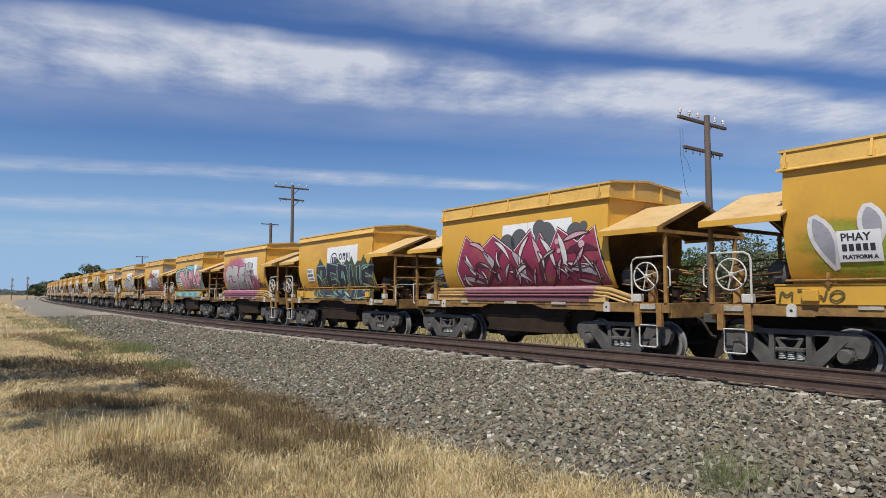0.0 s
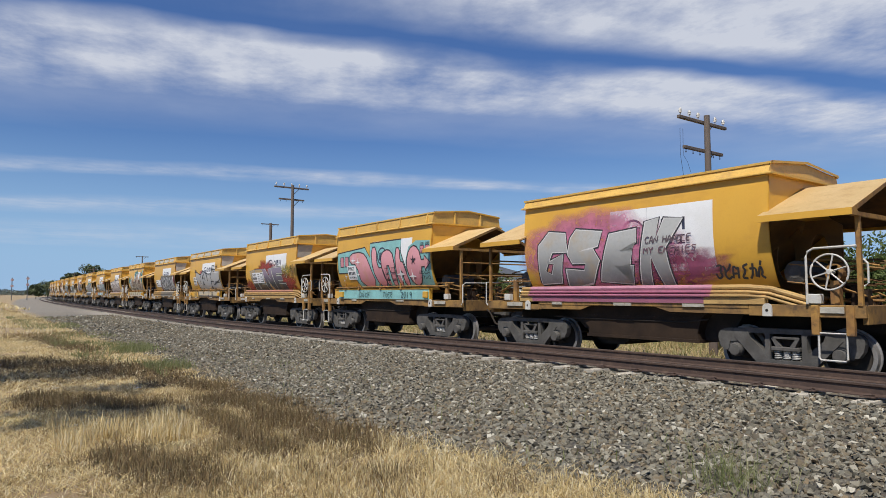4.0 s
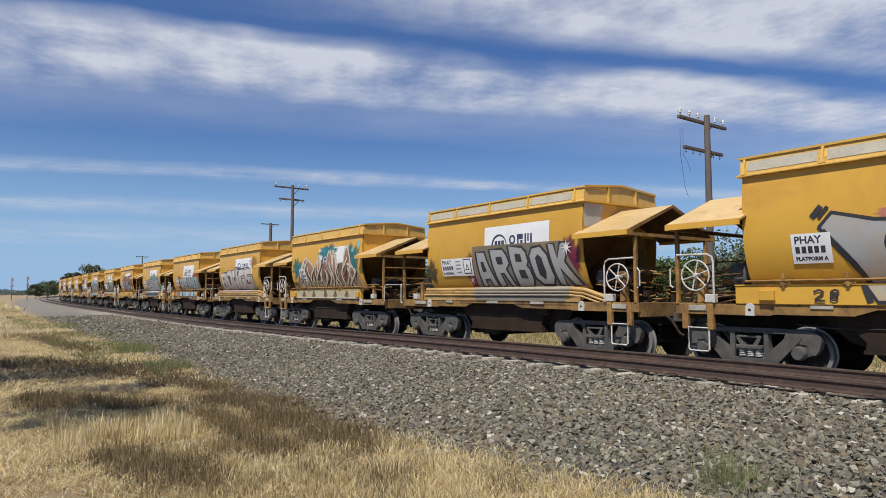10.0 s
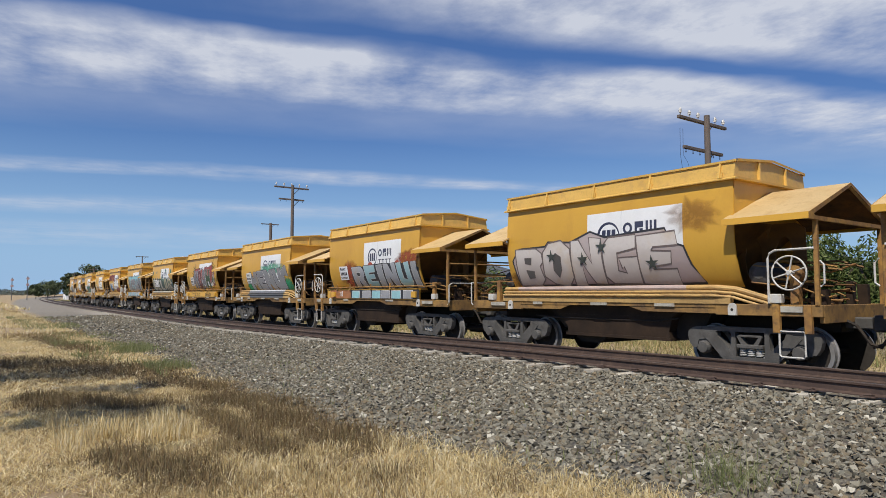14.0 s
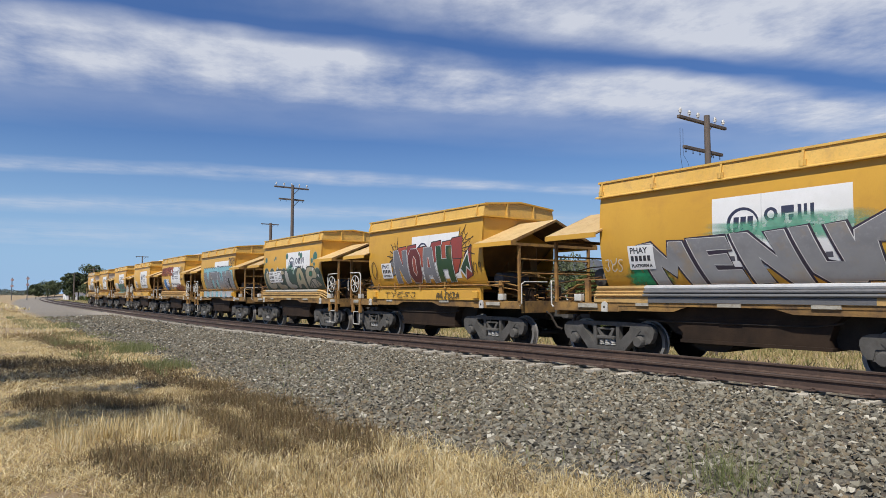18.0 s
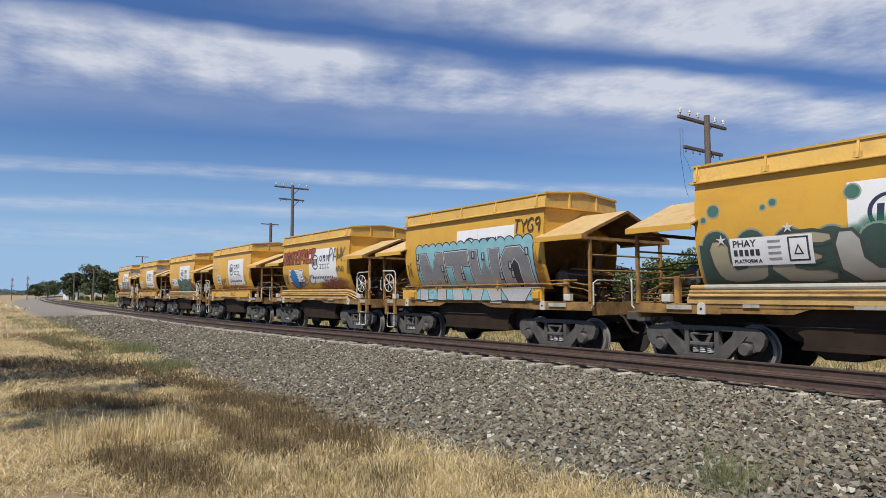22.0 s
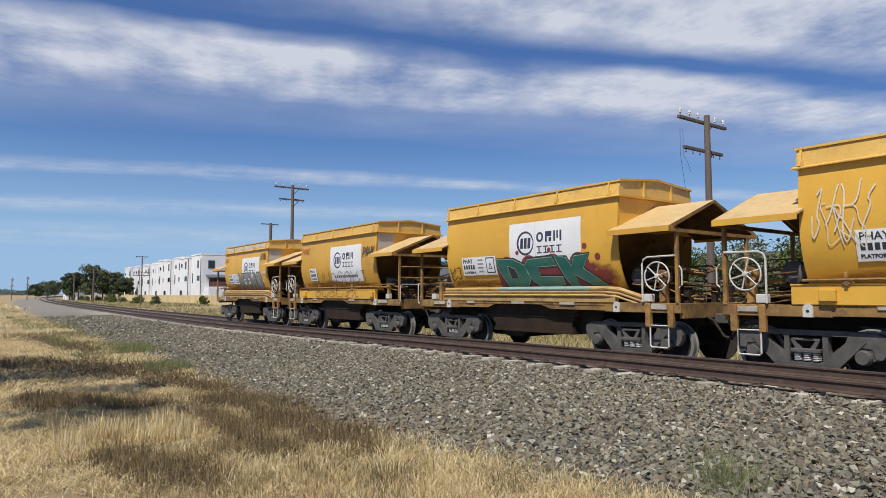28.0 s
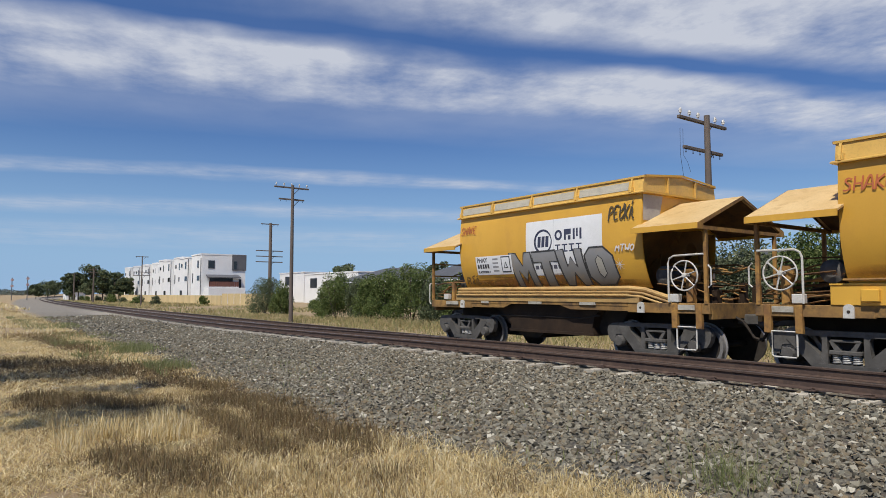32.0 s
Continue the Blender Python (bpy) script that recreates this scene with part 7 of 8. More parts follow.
    for i, (p, q, w, bow) in enumerate((((-1.35, 2.2), (-0.9, 1.6), 0.05, 0.1), ((-0.6, 2.35), (-0.35, 1.75), 0.06, -0.08), ((0.05, 2.0), (0.5, 1.7), 0.07, 0.05), ((0.9, 2.25), (0.75, 1.65), 0.05, 0.1), ((1.55, 1.95), (1.95, 1.65), 0.07, -0.05), ((2.3, 2.2), (2.85, 2.3), 0.05, 0.05), ((2.1, 1.75), (2.85, 1.6), 0.06, 0.0), ((-0.9, 1.5), (-0.4, 1.25), 0.07, 0.0), ((0.1, 1.5), (0.6, 1.28), 0.06, 0.0), ((1.0, 1.48), (1.5, 1.25), 0.06, 0.0), ((2.2, 1.48), (2.9, 1.28), 0.06, 0.0))):
        blob(W[2], "box", sliver(p, q, w, bow), (MINT, (0.08, 0.10, 0.12), (0.18, 0.42, 0.32))[i % 3], (0.03, 0.03, 0.04), 0.012, 0.02 + 0.0004 * i, "painted_stroke")
    class_sign(W[2], "box")
    tag(W[2], "box", "MTWO", -3.1, -2.4, 1.28, 1.42, (0.3, 0.2, 0.02), 0.014)
    # grey on pink
    haze(W[3], "pipe", -0.9, 2.25, 2.4, 1.05, (0.60, 0.19, 0.32), 1.0, 0.12, 6)
    haze(W[3], "pipe", 1.2, 1.9, 1.3, 0.45, (0.36, 0.08, 0.16), 0.9, 0.2, 7)
    fat_word(W[3], "pipe", "GSEK", -2.65, 1.25, 1.6, 2.7, graded((0.20, 0.20, 0.20), (0.46, 0.46, 0.44), 1.6, 2.6), SOOT, BONE, 0.035, 0.022, 0.2, 0.34, 0.08, 0.1, bounce=0.1)
    tag(W[3], "pipe", "I CAN HANDLE", 0.3, 1.55, 2.4, 2.53, (0.12, 0.08, 0.1), 0.011)
    tag(W[3], "pipe", "MY ENEMIES", 0.45, 1.65, 2.2, 2.32, (0.2, 0.1, 0.13), 0.011)
    tag(W[3], "pipe", "eadcfb", 1.95, 2.9, 1.65, 1.9, SOOT, 0.02)
    pipe_strip(W[3], -2.9, 1.9, (0.55, 0.25, 0.32), (0.40, 0.13, 0.20))
    # pink blocks on aqua
    edge = (0.03, 0.02, 0.025)
    blob(W[4], "box", [(-2.95, 2.12), (-2.95, 2.85), (-0.95, 2.98), (-0.6, 2.62), (-0.6, 3.1), (1.36, 3.12), (1.36, 2.7), (1.62, 2.2), (1.62, 1.6), (-1.5, 1.6), (-1.9, 2.12)], AQUA, edge, 0.02, 0.004, "painted_mass")
    blob(W[4], "box", [(1.62, 1.6), (1.62, 2.4), (1.8, 2.85), (2.2, 3.02), (2.95, 2.98), (2.98, 2.3), (2.95, 1.6)], (0.22, 0.47, 0.46), None, 0.02, 0.0036, "painted_mass")
    laid("painted_casing", W[4], [(paint(AQUA), [(rect(-2.9, 2.88, 1.21, 1.51), 0.003)])], "box")
    rose = graded((0.50, 0.19, 0.22), (0.68, 0.32, 0.35), 1.6, 2.6)
    for i, pts in enumerate((
            [(-2.02, 2.45), (-2.02, 2.8), (-1.15, 2.85), (-0.7, 2.55), (-0.28, 1.62), (-1.35, 1.62), (-1.5, 2.4)],
            [(-0.5, 2.95), (-0.16, 2.95), (-0.1, 2.25), (0.22, 2.25), (0.36, 1.62), (-0.16, 1.62), (-0.42, 2.2)],
            [(0.12, 2.45), (0.2, 2.75), (0.62, 2.85), (0.95, 2.6), (1.0, 1.62), (0.72, 1.62), (0.66, 2.3), (0.46, 2.3), (0.48, 1.62), (0.3, 1.75)],
            [(1.02, 2.85), (1.3, 2.85), (1.32, 2.4), (1.52, 2.38), (1.72, 1.62), (1.42, 1.62), (1.38, 2.1), (1.3, 2.1), (1.28, 1.62), (1.06, 1.62)])):
        blob(W[4], "box", rounded([pts + [pts[0]]], 1)[0][1:-1], rose, edge, 0.022, 0.009 + 0.0006 * i, "painted_letter")
    ring = [(2.1 + 0.42 * math.cos(0.4 * k), 2.25 + 0.62 * math.sin(0.4 * k)) for k in range(1, 15)]
    blob(W[4], "box", ring + [(2.5, 2.2), (2.66, 2.2), (2.66, 2.1), (2.98, 2.32), (2.66, 2.55), (2.66, 2.42), (2.5, 2.42)], rose, edge, 0.022, 0.0095, "painted_letter")
    for u in (-2.72, -2.36):
        blob(W[4], "box", rect(u, u + 0.24, 2.35, 2.70), PINK, edge, 0.014, 0.012, "painted_block")
    for u in (2.46, 2.74):
        blob(W[4], "box", rect(u, u + 0.2, 2.62, 2.84), PINK, edge, 0.012, 0.018, "painted_block")
        for a, b in ((0.04, 0.13), (0.12, 0.13)):
            laid("paint_spot", W[4], [(paint(edge), [(disc(u + a + 0.02, 2.62 + b, 0.018, 8), 0.024)])], "box")
        laid("painted_line", W[4], [(paint(edge), ribbons([[(u + 0.05, 2.68), (u + 0.1, 2.665), (u + 0.15, 2.68)]], 0.01, 0.024))], "box")
        for k in range(5):
            laid("painted_line", W[4], [(paint(edge), ribbons([[(u + 0.02 + 0.04 * k, 2.85), (u + 0.01 + 0.045 * k, 2.95)]], 0.008, 0.024))], "box")
    for u, z, r in ((-1.75, 2.55, 0.2), (-1.4, 2.48, 0.17), (-1.45, 2.05, 0.14), (-2.4, 2.0, 0.12), (-2.6, 1.85, 0.1), (1.3, 2.0, 0.26), (1.95, 1.92, 0.22)):
        star(W[4], "box", u, z, r, (0.8, 0.8, 0.8), 4, 0.22)
    star(W[4], "box", 2.08, 2.42, 0.17, edge, 5, 0.3)
    for k in range(3):
        for u in (0.36, 0.74):
            blob(W[4], "box", rect(u, u + 0.2, 1.66 + 0.2 * k, 1.82 + 0.2 * k), PINK, edge, 0.011, 0.0135, "painted_block")
    tag(W[4], "box", "DOCA", 2.35, 2.9, 1.98, 2.08, (0.03, 0.05, 0.06), 0.010)
    tag(W[4], "box", "MTWO", 2.35, 2.9, 1.82, 1.92, (0.03, 0.05, 0.06), 0.010)
    tag(W[4], "box", "2019", 1.35, 2.0, 1.26, 1.44, (0.03, 0.08, 0.08), 0.012)
    tag(W[4], "box", "DbaF", -1.35, -0.55, 1.26, 1.44, (0.03, 0.08, 0.08), 0.012)
    tag(W[4], "box", "TbER", 0.25, 0.85, 1.27, 1.43, (0.03, 0.08, 0.08), 0.012)
    class_sign(W[4], "box")
    # grey letters over red haze
    haze(W[5], "pipe", -0.5, 2.45, 1.3, 0.5, RED, 0.95, 0.3, 11)
    haze(W[5], "pipe", 1.9, 1.85, 1.1, 0.5, RED, 0.95, 0.25, 12)
    haze(W[5], "pipe", -2.6, 1.75, 0.7, 0.4, RED, 0.8, 0.25, 13)
    haze(W[5], "pipe", 1.9, 2.35, 0.7, 0.35, (0.32, 0.27, 0.05), 0.8, 0.25, 14)
    class_sign(W[5], "pipe", -2.1, True)
    fat_word(W[5], "pipe", "IENE", -2.3, 1.65, 1.57, 2.46, [graded((0.03, 0.035, 0.03), (0.42, 0.30, 0.16), 1.75, 2.3), graded((0.03, 0.035, 0.03), (0.40, 0.28, 0.14), 1.75, 2.3), graded((0.03, 0.035, 0.035), (0.26, 0.20, 0.27), 1.8, 2.35), graded((0.03, 0.035, 0.035), (0.24, 0.20, 0.26), 1.8, 2.35)], SOOT, (0.62, 0.64, 0.54), 0.03, 0.03, 0.06, -0.42, 0.1, 0.02, widths=[0.7, 1, 1.1, 1.2])
    pipe_strip(W[5], -3.0, 2.6, (0.45, 0.2, 0.13))
    # silver outline piece
    chrome = graded((0.50, 0.40, 0.24), (0.38, 0.38, 0.38), 1.25, 1.8)
    blob(W[6], "box", [(-1.75, 2.45), (-1.55, 2.68), (-0.95, 2.52), (-0.65, 2.5), (-0.3, 2.72), (0.2, 2.58), (0.75, 2.5), (1.25, 2.5), (1.45, 2.72), (2.75, 2.7), (2.82, 2.2), (2.98, 1.85), (2.9, 1.25), (-0.95, 1.25), (-1.35, 1.9)], chrome, SOOT, 0.03, 0.008, "painted_mass")
    lines = [[(-1.7, 2.4), (-1.2, 1.75), (-1.05, 1.25)], [(-0.7, 2.45), (-0.85, 2.1), (-0.65, 1.95)], [(-0.3, 2.7), (0.0, 2.4), (0.15, 2.1)], [(0.3, 2.58), (0.55, 2.35), (0.6, 2.1)], [(1.3, 2.5), (1.15, 2.35), (1.35, 2.2), (1.2, 1.9)], [(1.2, 2.05), (1.75, 2.1), (1.65, 1.85), (2.2, 2.0), (2.75, 2.0)], [(1.8, 1.7), (1.5, 1.6), (1.55, 1.3)], [(2.0, 1.62), (2.05, 1.5), (2.55, 1.55)], [(0.9, 1.7), (1.0, 1.4), (0.9, 1.25)], [(-0.2, 1.6), (0.0, 1.35)], [(1.65, 1.5), (1.7, 1.25)], [(2.8, 2.2), (2.6, 2.05), (1.95, 2.02)], [(-1.85, 2.62), (-1.7, 2.8)], [(-1.75, 2.6), (-1.6, 2.78)]]
    for i, line in enumerate(lines):
        laid("painted_line", W[6], [(paint(SOOT), ribbons(rounded([line], 2), 0.03 if i % 3 else 0.045, 0.0135 + 0.0003 * i))], "box")
    for u, z in ((-0.3, 2.35), (-0.25, 1.98), (1.2, 1.75)):
        blob(W[6], "box", [(u - 0.14, z - 0.12), (u, z + 0.16), (u + 0.2, z - 0.1)], (0.05, 0.05, 0.05), None, off=0.019, name="painted_shape")
    for line in ([[-0.75, 2.3], [-0.7, 1.7]], [[0.75, 2.35], [1.05, 2.3]], [[1.5, 2.55], [2.65, 2.52]]):
        laid("painted_line", W[6], [(paint(BONE), ribbons([[tuple(q) for q in line]], 0.018, 0.019))], "box")
    tag(W[6], "box", "FE", 1.45, 1.95, 2.6, 2.95, SOOT, 0.022)
    star(W[6], "box", 2.3, 2.85, 0.2, (0.12, 0.05, 0.01), 5, 0.3)
    tag(W[6], "box", "28", -1.9, -1.45, 1.27, 1.45, SOOT, 0.016)
    haze(W[6], "box", -0.6, 2.6, 0.35, 0.15, (0.6, 0.2, 0.2), 0.9, seed=21)
    class_sign(W[6], "box")
    # silver blocks
    haze(W[7], "pipe", -1.0, 2.0, 0.25, 0.55, (0.20, 0.02, 0.06), 1.0, seed=22)
    haze(W[7], "pipe", 2.6, 2.2, 0.35, 0.6, (0.20, 0.02, 0.06), 1.0, seed=23)
    laid("painted_cloud", W[7], [(graded((0.26, 0.24, 0.20), (0.17, 0.14, 0.09), 1.6, 2.5), [([(-0.9, 1.56), (2.95, 1.56), (2.35, 2.62), (-0.9, 2.66)], 0.005)])], "pipe")
    fat_word(W[7], "pipe", "ARBOK", -0.82, 2.72, 1.57, 2.54, graded((0.44, 0.43, 0.41), (0.33, 0.33, 0.33), 1.6, 2.4), SOOT, None, 0.034, 0.0, 0.06, -0.22, 0.0, 0.03, bounce=0.05, hole=SOOT)
    star(W[7], "pipe", 2.55, 2.45, 0.2, (0.8, 0.75, 0.72), 8, 0.25)
    star(W[7], "pipe", -1.05, 1.75, 0.14, (0.7, 0.6, 0.6), 6, 0.25)
    class_sign(W[7], "pipe", None, True)
    pipe_strip(W[7], -0.9, 2.6, (0.42, 0.36, 0.27), (0.30, 0.26, 0.2))
    # brown flames and teal
    haze(W[8], "box", -2.4, 2.4, 0.55, 0.5, TEAL, 1.0, 0.3, 31)
    haze(W[8], "box", 2.3, 2.5, 0.65, 0.7, TEAL, 1.0, 0.3, 32)
    haze(W[8], "box", 0.4, 2.95, 0.8, 0.3, TEAL, 1.0, 0.3, 33)
    spots(W[8], "box", [(2.35, 2.95, 0.09), (2.05, 2.75, 0.06), (2.65, 2.2, 0.08), (2.75, 3.15, 0.12), (-2.75, 2.7, 0.05)], (0.2, 0.5, 0.45))
    cream, soil, dusk = (0.46, 0.41, 0.26), (0.20, 0.10, 0.06), (0.06, 0.035, 0.025)
    blob(W[8], "box", crown(-2.45, 2.8, 1.23, ((-2.2, 2.35), (-1.6, 2.6), (-0.6, 2.4), (0.4, 2.7), (1.2, 2.5), (2.0, 2.75), (2.5, 2.2)), 2.42), graded((0.44, 0.40, 0.26), (0.20, 0.10, 0.065), 1.6, 2.0), (0.60, 0.52, 0.42), 0.02, 0.0055, "painted_mass")
    warm = graded(dusk, (0.34, 0.175, 0.115), 1.7, 2.45)
    forms = []
    for k in range(10):
        u, top = -2.1 + 0.47 * k, (2.6, 2.82, 2.7, 2.86, 2.72, 2.98, 3.0, 2.8, 3.06, 2.45)[k]
        lean = (0.3, 0.1, -0.25, 0.28, -0.2)[k % 5]
        forms.append(((u + lean, top), (u - 0.35 * lean, 1.62), 0.21 + 0.05 * (k % 3), (0.26, -0.22, 0.16)[k % 3]))
    for i, (p, q, w, bow) in enumerate(forms):
        blob(W[8], "box", sliver(p, q, 0.85 * w, bow, 10), warm, (0.64, 0.57, 0.46), 0.04, 0.0085 + 0.0016 * i, "painted_flame")
    rnd = random.Random(8)
    for k in range(18):
        u, z = -2.1 + 0.26 * k, rnd.uniform(1.75, 2.3)
        a, m = rnd.uniform(1.0, 2.2), rnd.uniform(0.16, 0.34)
        blob(W[8], "box", sliver((u - m * math.cos(a), z - m * math.sin(a)), (u + m * math.cos(a), z + m * math.sin(a)), rnd.uniform(0.035, 0.075), rnd.uniform(-0.12, 0.12)), (dusk, (0.52, 0.46, 0.32), soil)[k % 3], None, off=0.0255 + 0.0003 * k, name="painted_stroke")
    for k in range(9):
        u, low, high = -2.15 + 0.54 * k, 1.58 + 0.08 * (k % 2), (2.3, 2.6, 2.45, 2.7)[k % 4]
        way = [(u + 0.2 * math.sin(0.5 * i + 1.3 * k) + 0.025 * i, low + (high - low) * i / 9) for i in range(10)]
        laid("painted_stroke", W[8], [(paint(dusk), ribbons([[(a + 0.05, b) for a, b in way]], 0.035, 0.0315 + 0.0004 * k)), (paint((0.62, 0.56, 0.42)), ribbons([way], 0.042, 0.0355 + 0.0004 * k))], "box")
    for u in (-1.75, -0.85, 0.2, 1.0, 1.9):
        for k in range(7):
            a = (k - 3) * 0.22
            laid("painted_line", W[8], [(paint(soil), ribbons([[(u + 0.03 * a, 1.49), (u + 0.26 * math.sin(a), 1.49 - 0.25 * math.cos(a))]], 0.016, 0.011))], "box")
    tag(W[8], "box", "RER", 1.55, 2.0, 1.95, 2.12, (0.30, 0.04, 0.04), 0.014)
    class_sign(W[8], "box")
    # faded pinkish grey piece
    blob(W[9], "pipe", [(-2.75, 1.58), (-2.85, 2.2), (-2.6, 2.48), (-1.7, 2.5), (-1.6, 2.6), (-0.9, 2.55), (-0.3, 2.75), (0.1, 2.6), (0.9, 2.65), (1.6, 2.68), (1.72, 2.4), (2.0, 2.3), (2.12, 1.95), (2.35, 1.58)], graded((0.34, 0.25, 0.235), (0.44, 0.37, 0.35), 1.6, 2.4), SOOT, 0.022, 0.005, "painted_mass")
    fat_word(W[9], "pipe", "BONGE", -2.75, 1.85, 1.57, 2.5, graded((0.41, 0.34, 0.30), (0.60, 0.55, 0.51), 1.6, 2.4), (0.16, 0.12, 0.11), None, 0.018, 0.0, 0.03, 0.0, 0.12, 0.05, bounce=0.08, hole=(0.10, 0.09, 0.085))
    for u, z in ((-1.5, 2.25), (-0.55, 2.15), (0.0, 2.4), (1.25, 2.0)):
        star(W[9], "pipe", u, z, 0.17, (0.05, 0.06, 0.05), 5, 0.35)
    pipe_strip(W[9], -2.7, 2.0, (0.5, 0.38, 0.33))
    # grey and teal letters
    haze(W[10], "box", -1.4, 2.0, 0.6, 0.6, (0.33, 0.06, 0.03), 0.9, seed=41)
    haze(W[10], "box", 2.4, 2.5, 0.8, 0.3, (0.36, 0.08, 0.03), 0.9, seed=42)
    spots(W[10], "box", [(0.05, 2.26, 0.2), (1.75, 2.3, 0.16)], (0.40, 0.07, 0.035))
    laid("painted_cloud", W[10], [(paint(SOOT), [([(-1.35, 1.22), (3.0, 1.22), (2.95, 2.2), (2.2, 2.35), (0.8, 2.4), (-1.3, 2.28)], 0.0055)])], "box")
    fat_word(W[10], "box", "REINUI", -1.25, 2.95, 1.58, 2.3, [graded((0.22, 0.23, 0.25), (0.36, 0.37, 0.39), 1.6, 2.3), graded((0.20, 0.34, 0.37), (0.30, 0.45, 0.48), 1.6, 2.3), (0.32, 0.33, 0.34)], SOOT, BONE, 0.03, 0.014, 0.1, -0.14, 0.1, 0.03, widths=[1.2, 1.1, 0.7, 1.1, 1.1, 0.6])
    for i, u in enumerate((-1.25, -0.5, 0.15, 0.75, 1.4, 2.1)):
        laid("painted_block", W[10], [(paint(BONE), [(rect(u, u + 0.56, 1.23, 1.49), 0.008)]), (paint(((0.30, 0.55, 0.58), GREYISH)[i % 2]), [(rect(u + 0.02, u + 0.54, 1.23, 1.47), 0.011)])], "box")
    laid("painted_casing", W[10], [(paint((0.38, 0.15, 0.05)), [(rect(-2.95, -1.36, 1.215, 1.505), 0.004)])], "box")
    tag(W[10], "box", "18", -2.2, -1.9, 1.28, 1.46, BONE, 0.018)
    class_sign(W[10], "box")
    # chrome letters on green haze
    haze(W[11], "pipe", -1.9, 1.75, 0.55, 0.35, (0.02, 0.36, 0.16), 1.0, seed=51)
    haze(W[11], "pipe", 2.6, 1.75, 0.55, 0.35, (0.02, 0.36, 0.16), 1.0, seed=52)
    haze(W[11], "pipe", 1.0, 2.5, 1.6, 0.25, (0.15, 0.45, 0.30), 0.8, seed=53)
    silver = graded((0.40, 0.40, 0.40), (0.20, 0.20, 0.21), 1.6, 2.2)
    fat_word(W[11], "pipe", "MENU", -1.95, 2.1, 1.57, 2.36, silver, (0.03, 0.02, 0.04), BONE, 0.045, 0.014, 0.1, -0.36, 0.16, 0.015, widths=[1.2, 0.9, 1.1, 1.0])
    blob(W[11], "pipe", [(1.98, 1.6), (2.0, 2.38), (2.45, 2.62), (2.75, 2.15), (2.3, 2.2), (2.4, 1.6)], silver, (0.03, 0.02, 0.04), 0.045, 0.009, "painted_letter", BONE, 0.014)
    pipe_strip(W[11], -1.95, 2.4, (0.55, 0.55, 0.55), (0.17, 0.17, 0.175))
    tag(W[11], "pipe", "eaS", -2.95, -2.45, 1.85, 2.1, (0.6, 0.55, 0.45), 0.012)
    class_sign(W[11], "pipe", -2.3)
    # block letters with red tops
    for i, (u, h) in enumerate(((-1.1, 2.85), (-0.55, 2.88), (0.0, 2.8), (0.75, 2.92), (1.3, 2.9), (1.75, 2.98))):
        laid("painted_block", W[12], [(paint(SOOT), [([(u - 0.32, h - 0.62), (u + 0.42, h - 0.62), (u + 0.42, h + 0.03), (u - 0.08, h)], 0.0052 + 0.0006 * i)]), (paint((0.38, 0.075, 0.04) if i % 2 == 0 else (0.30, 0.05, 0.04)), [([(u - 0.28, h - 0.6), (u + 0.4, h - 0.6), (u + 0.4, h), (u - 0.06, h - 0.03)], 0.0055 + 0.0006 * i)])], "box")
    fat_word(W[12], "box", "NOAH", -1.42, 1.72, 1.72, 2.74, [(0.17, 0.17, 0.19), graded((0.10, 0.03, 0.03), (0.13, 0.03, 0.028), 1.8, 2.6), (0.19, 0.19, 0.205), graded((0.03, 0.075, 0.03), (0.025, 0.06, 0.028), 1.8, 2.6)], SOOT, BONE, 0.014, 0.02, 0.06, -0.06, 0.03, 0.012, 0.0105, widths=[1.05, 0.95, 1.0, 1.05], hole=(0.30, 0.06, 0.035))
    laid("painted_arrow", W[12], [(paint(BONE), [([(2.0, 2.05), (2.42, 2.6), (2.5, 1.95), (2.3, 2.1), (2.2, 1.8)], 0.012)]), (paint((0.02, 0.06, 0.025)), [([(2.05, 2.08), (2.4, 2.5), (2.46, 2.02), (2.3, 2.16), (2.2, 1.9)], 0.015)])], "box")
    for pts, c in (([(1.62, 1.9), (1.68, 2.72), (2.02, 2.98), (2.08, 2.3), (1.9, 2.0)], (0.34, 0.06, 0.035)), ([(2.24, 2.45), (2.56, 2.74), (2.52, 1.9), (2.2, 1.78)], (0.30, 0.05, 0.035)), ([(-1.38, 2.55), (-1.66, 2.42), (-1.5, 2.2), (-1.62, 1.95), (-1.34, 2.02)], (0.20, 0.20, 0.21))):
        blob(W[12], "box", pts, c, SOOT, 0.02, 0.0042, "painted_block")
    for cx, cz, a0, a1, r in ((-1.15, 2.5, 95, 190, 0.68), (1.95, 2.62, -12, 82, 0.78)):
        tips = [(radians(a0 + (a1 - a0) * k / 5), r * (1.0, 0.82)[k % 2]) for k in range(6)]
        for a, q in tips:
            laid("painted_web", W[12], [(paint((0.07, 0.04, 0.01)), ribbons([[(cx, cz), (cx + q * math.cos(a), cz + q * math.sin(a))]], 0.014, 0.006))], "box")
        for f in (0.35, 0.6, 0.85):
            arc = []
            for (a, p), (b, q) in zip(tips, tips[1:]):
                m = 0.5 * (a + b)
                arc += [(cx + f * p * math.cos(a), cz + f * p * math.sin(a)), (cx + f * 0.8 * q * math.cos(m), cz + f * 0.8 * q * math.sin(m))]
            a, p = tips[-1]
            arc.append((cx + f * p * math.cos(a), cz + f * p * math.sin(a)))
            laid("painted_web", W[12], [(paint((0.07, 0.04, 0.01)), ribbons([arc], 0.011, 0.0065))], "box")
    tag(W[12], "box", "K19", 2.55, 2.95, 1.95, 2.25, (0.09, 0.06, 0.015), 0.014)
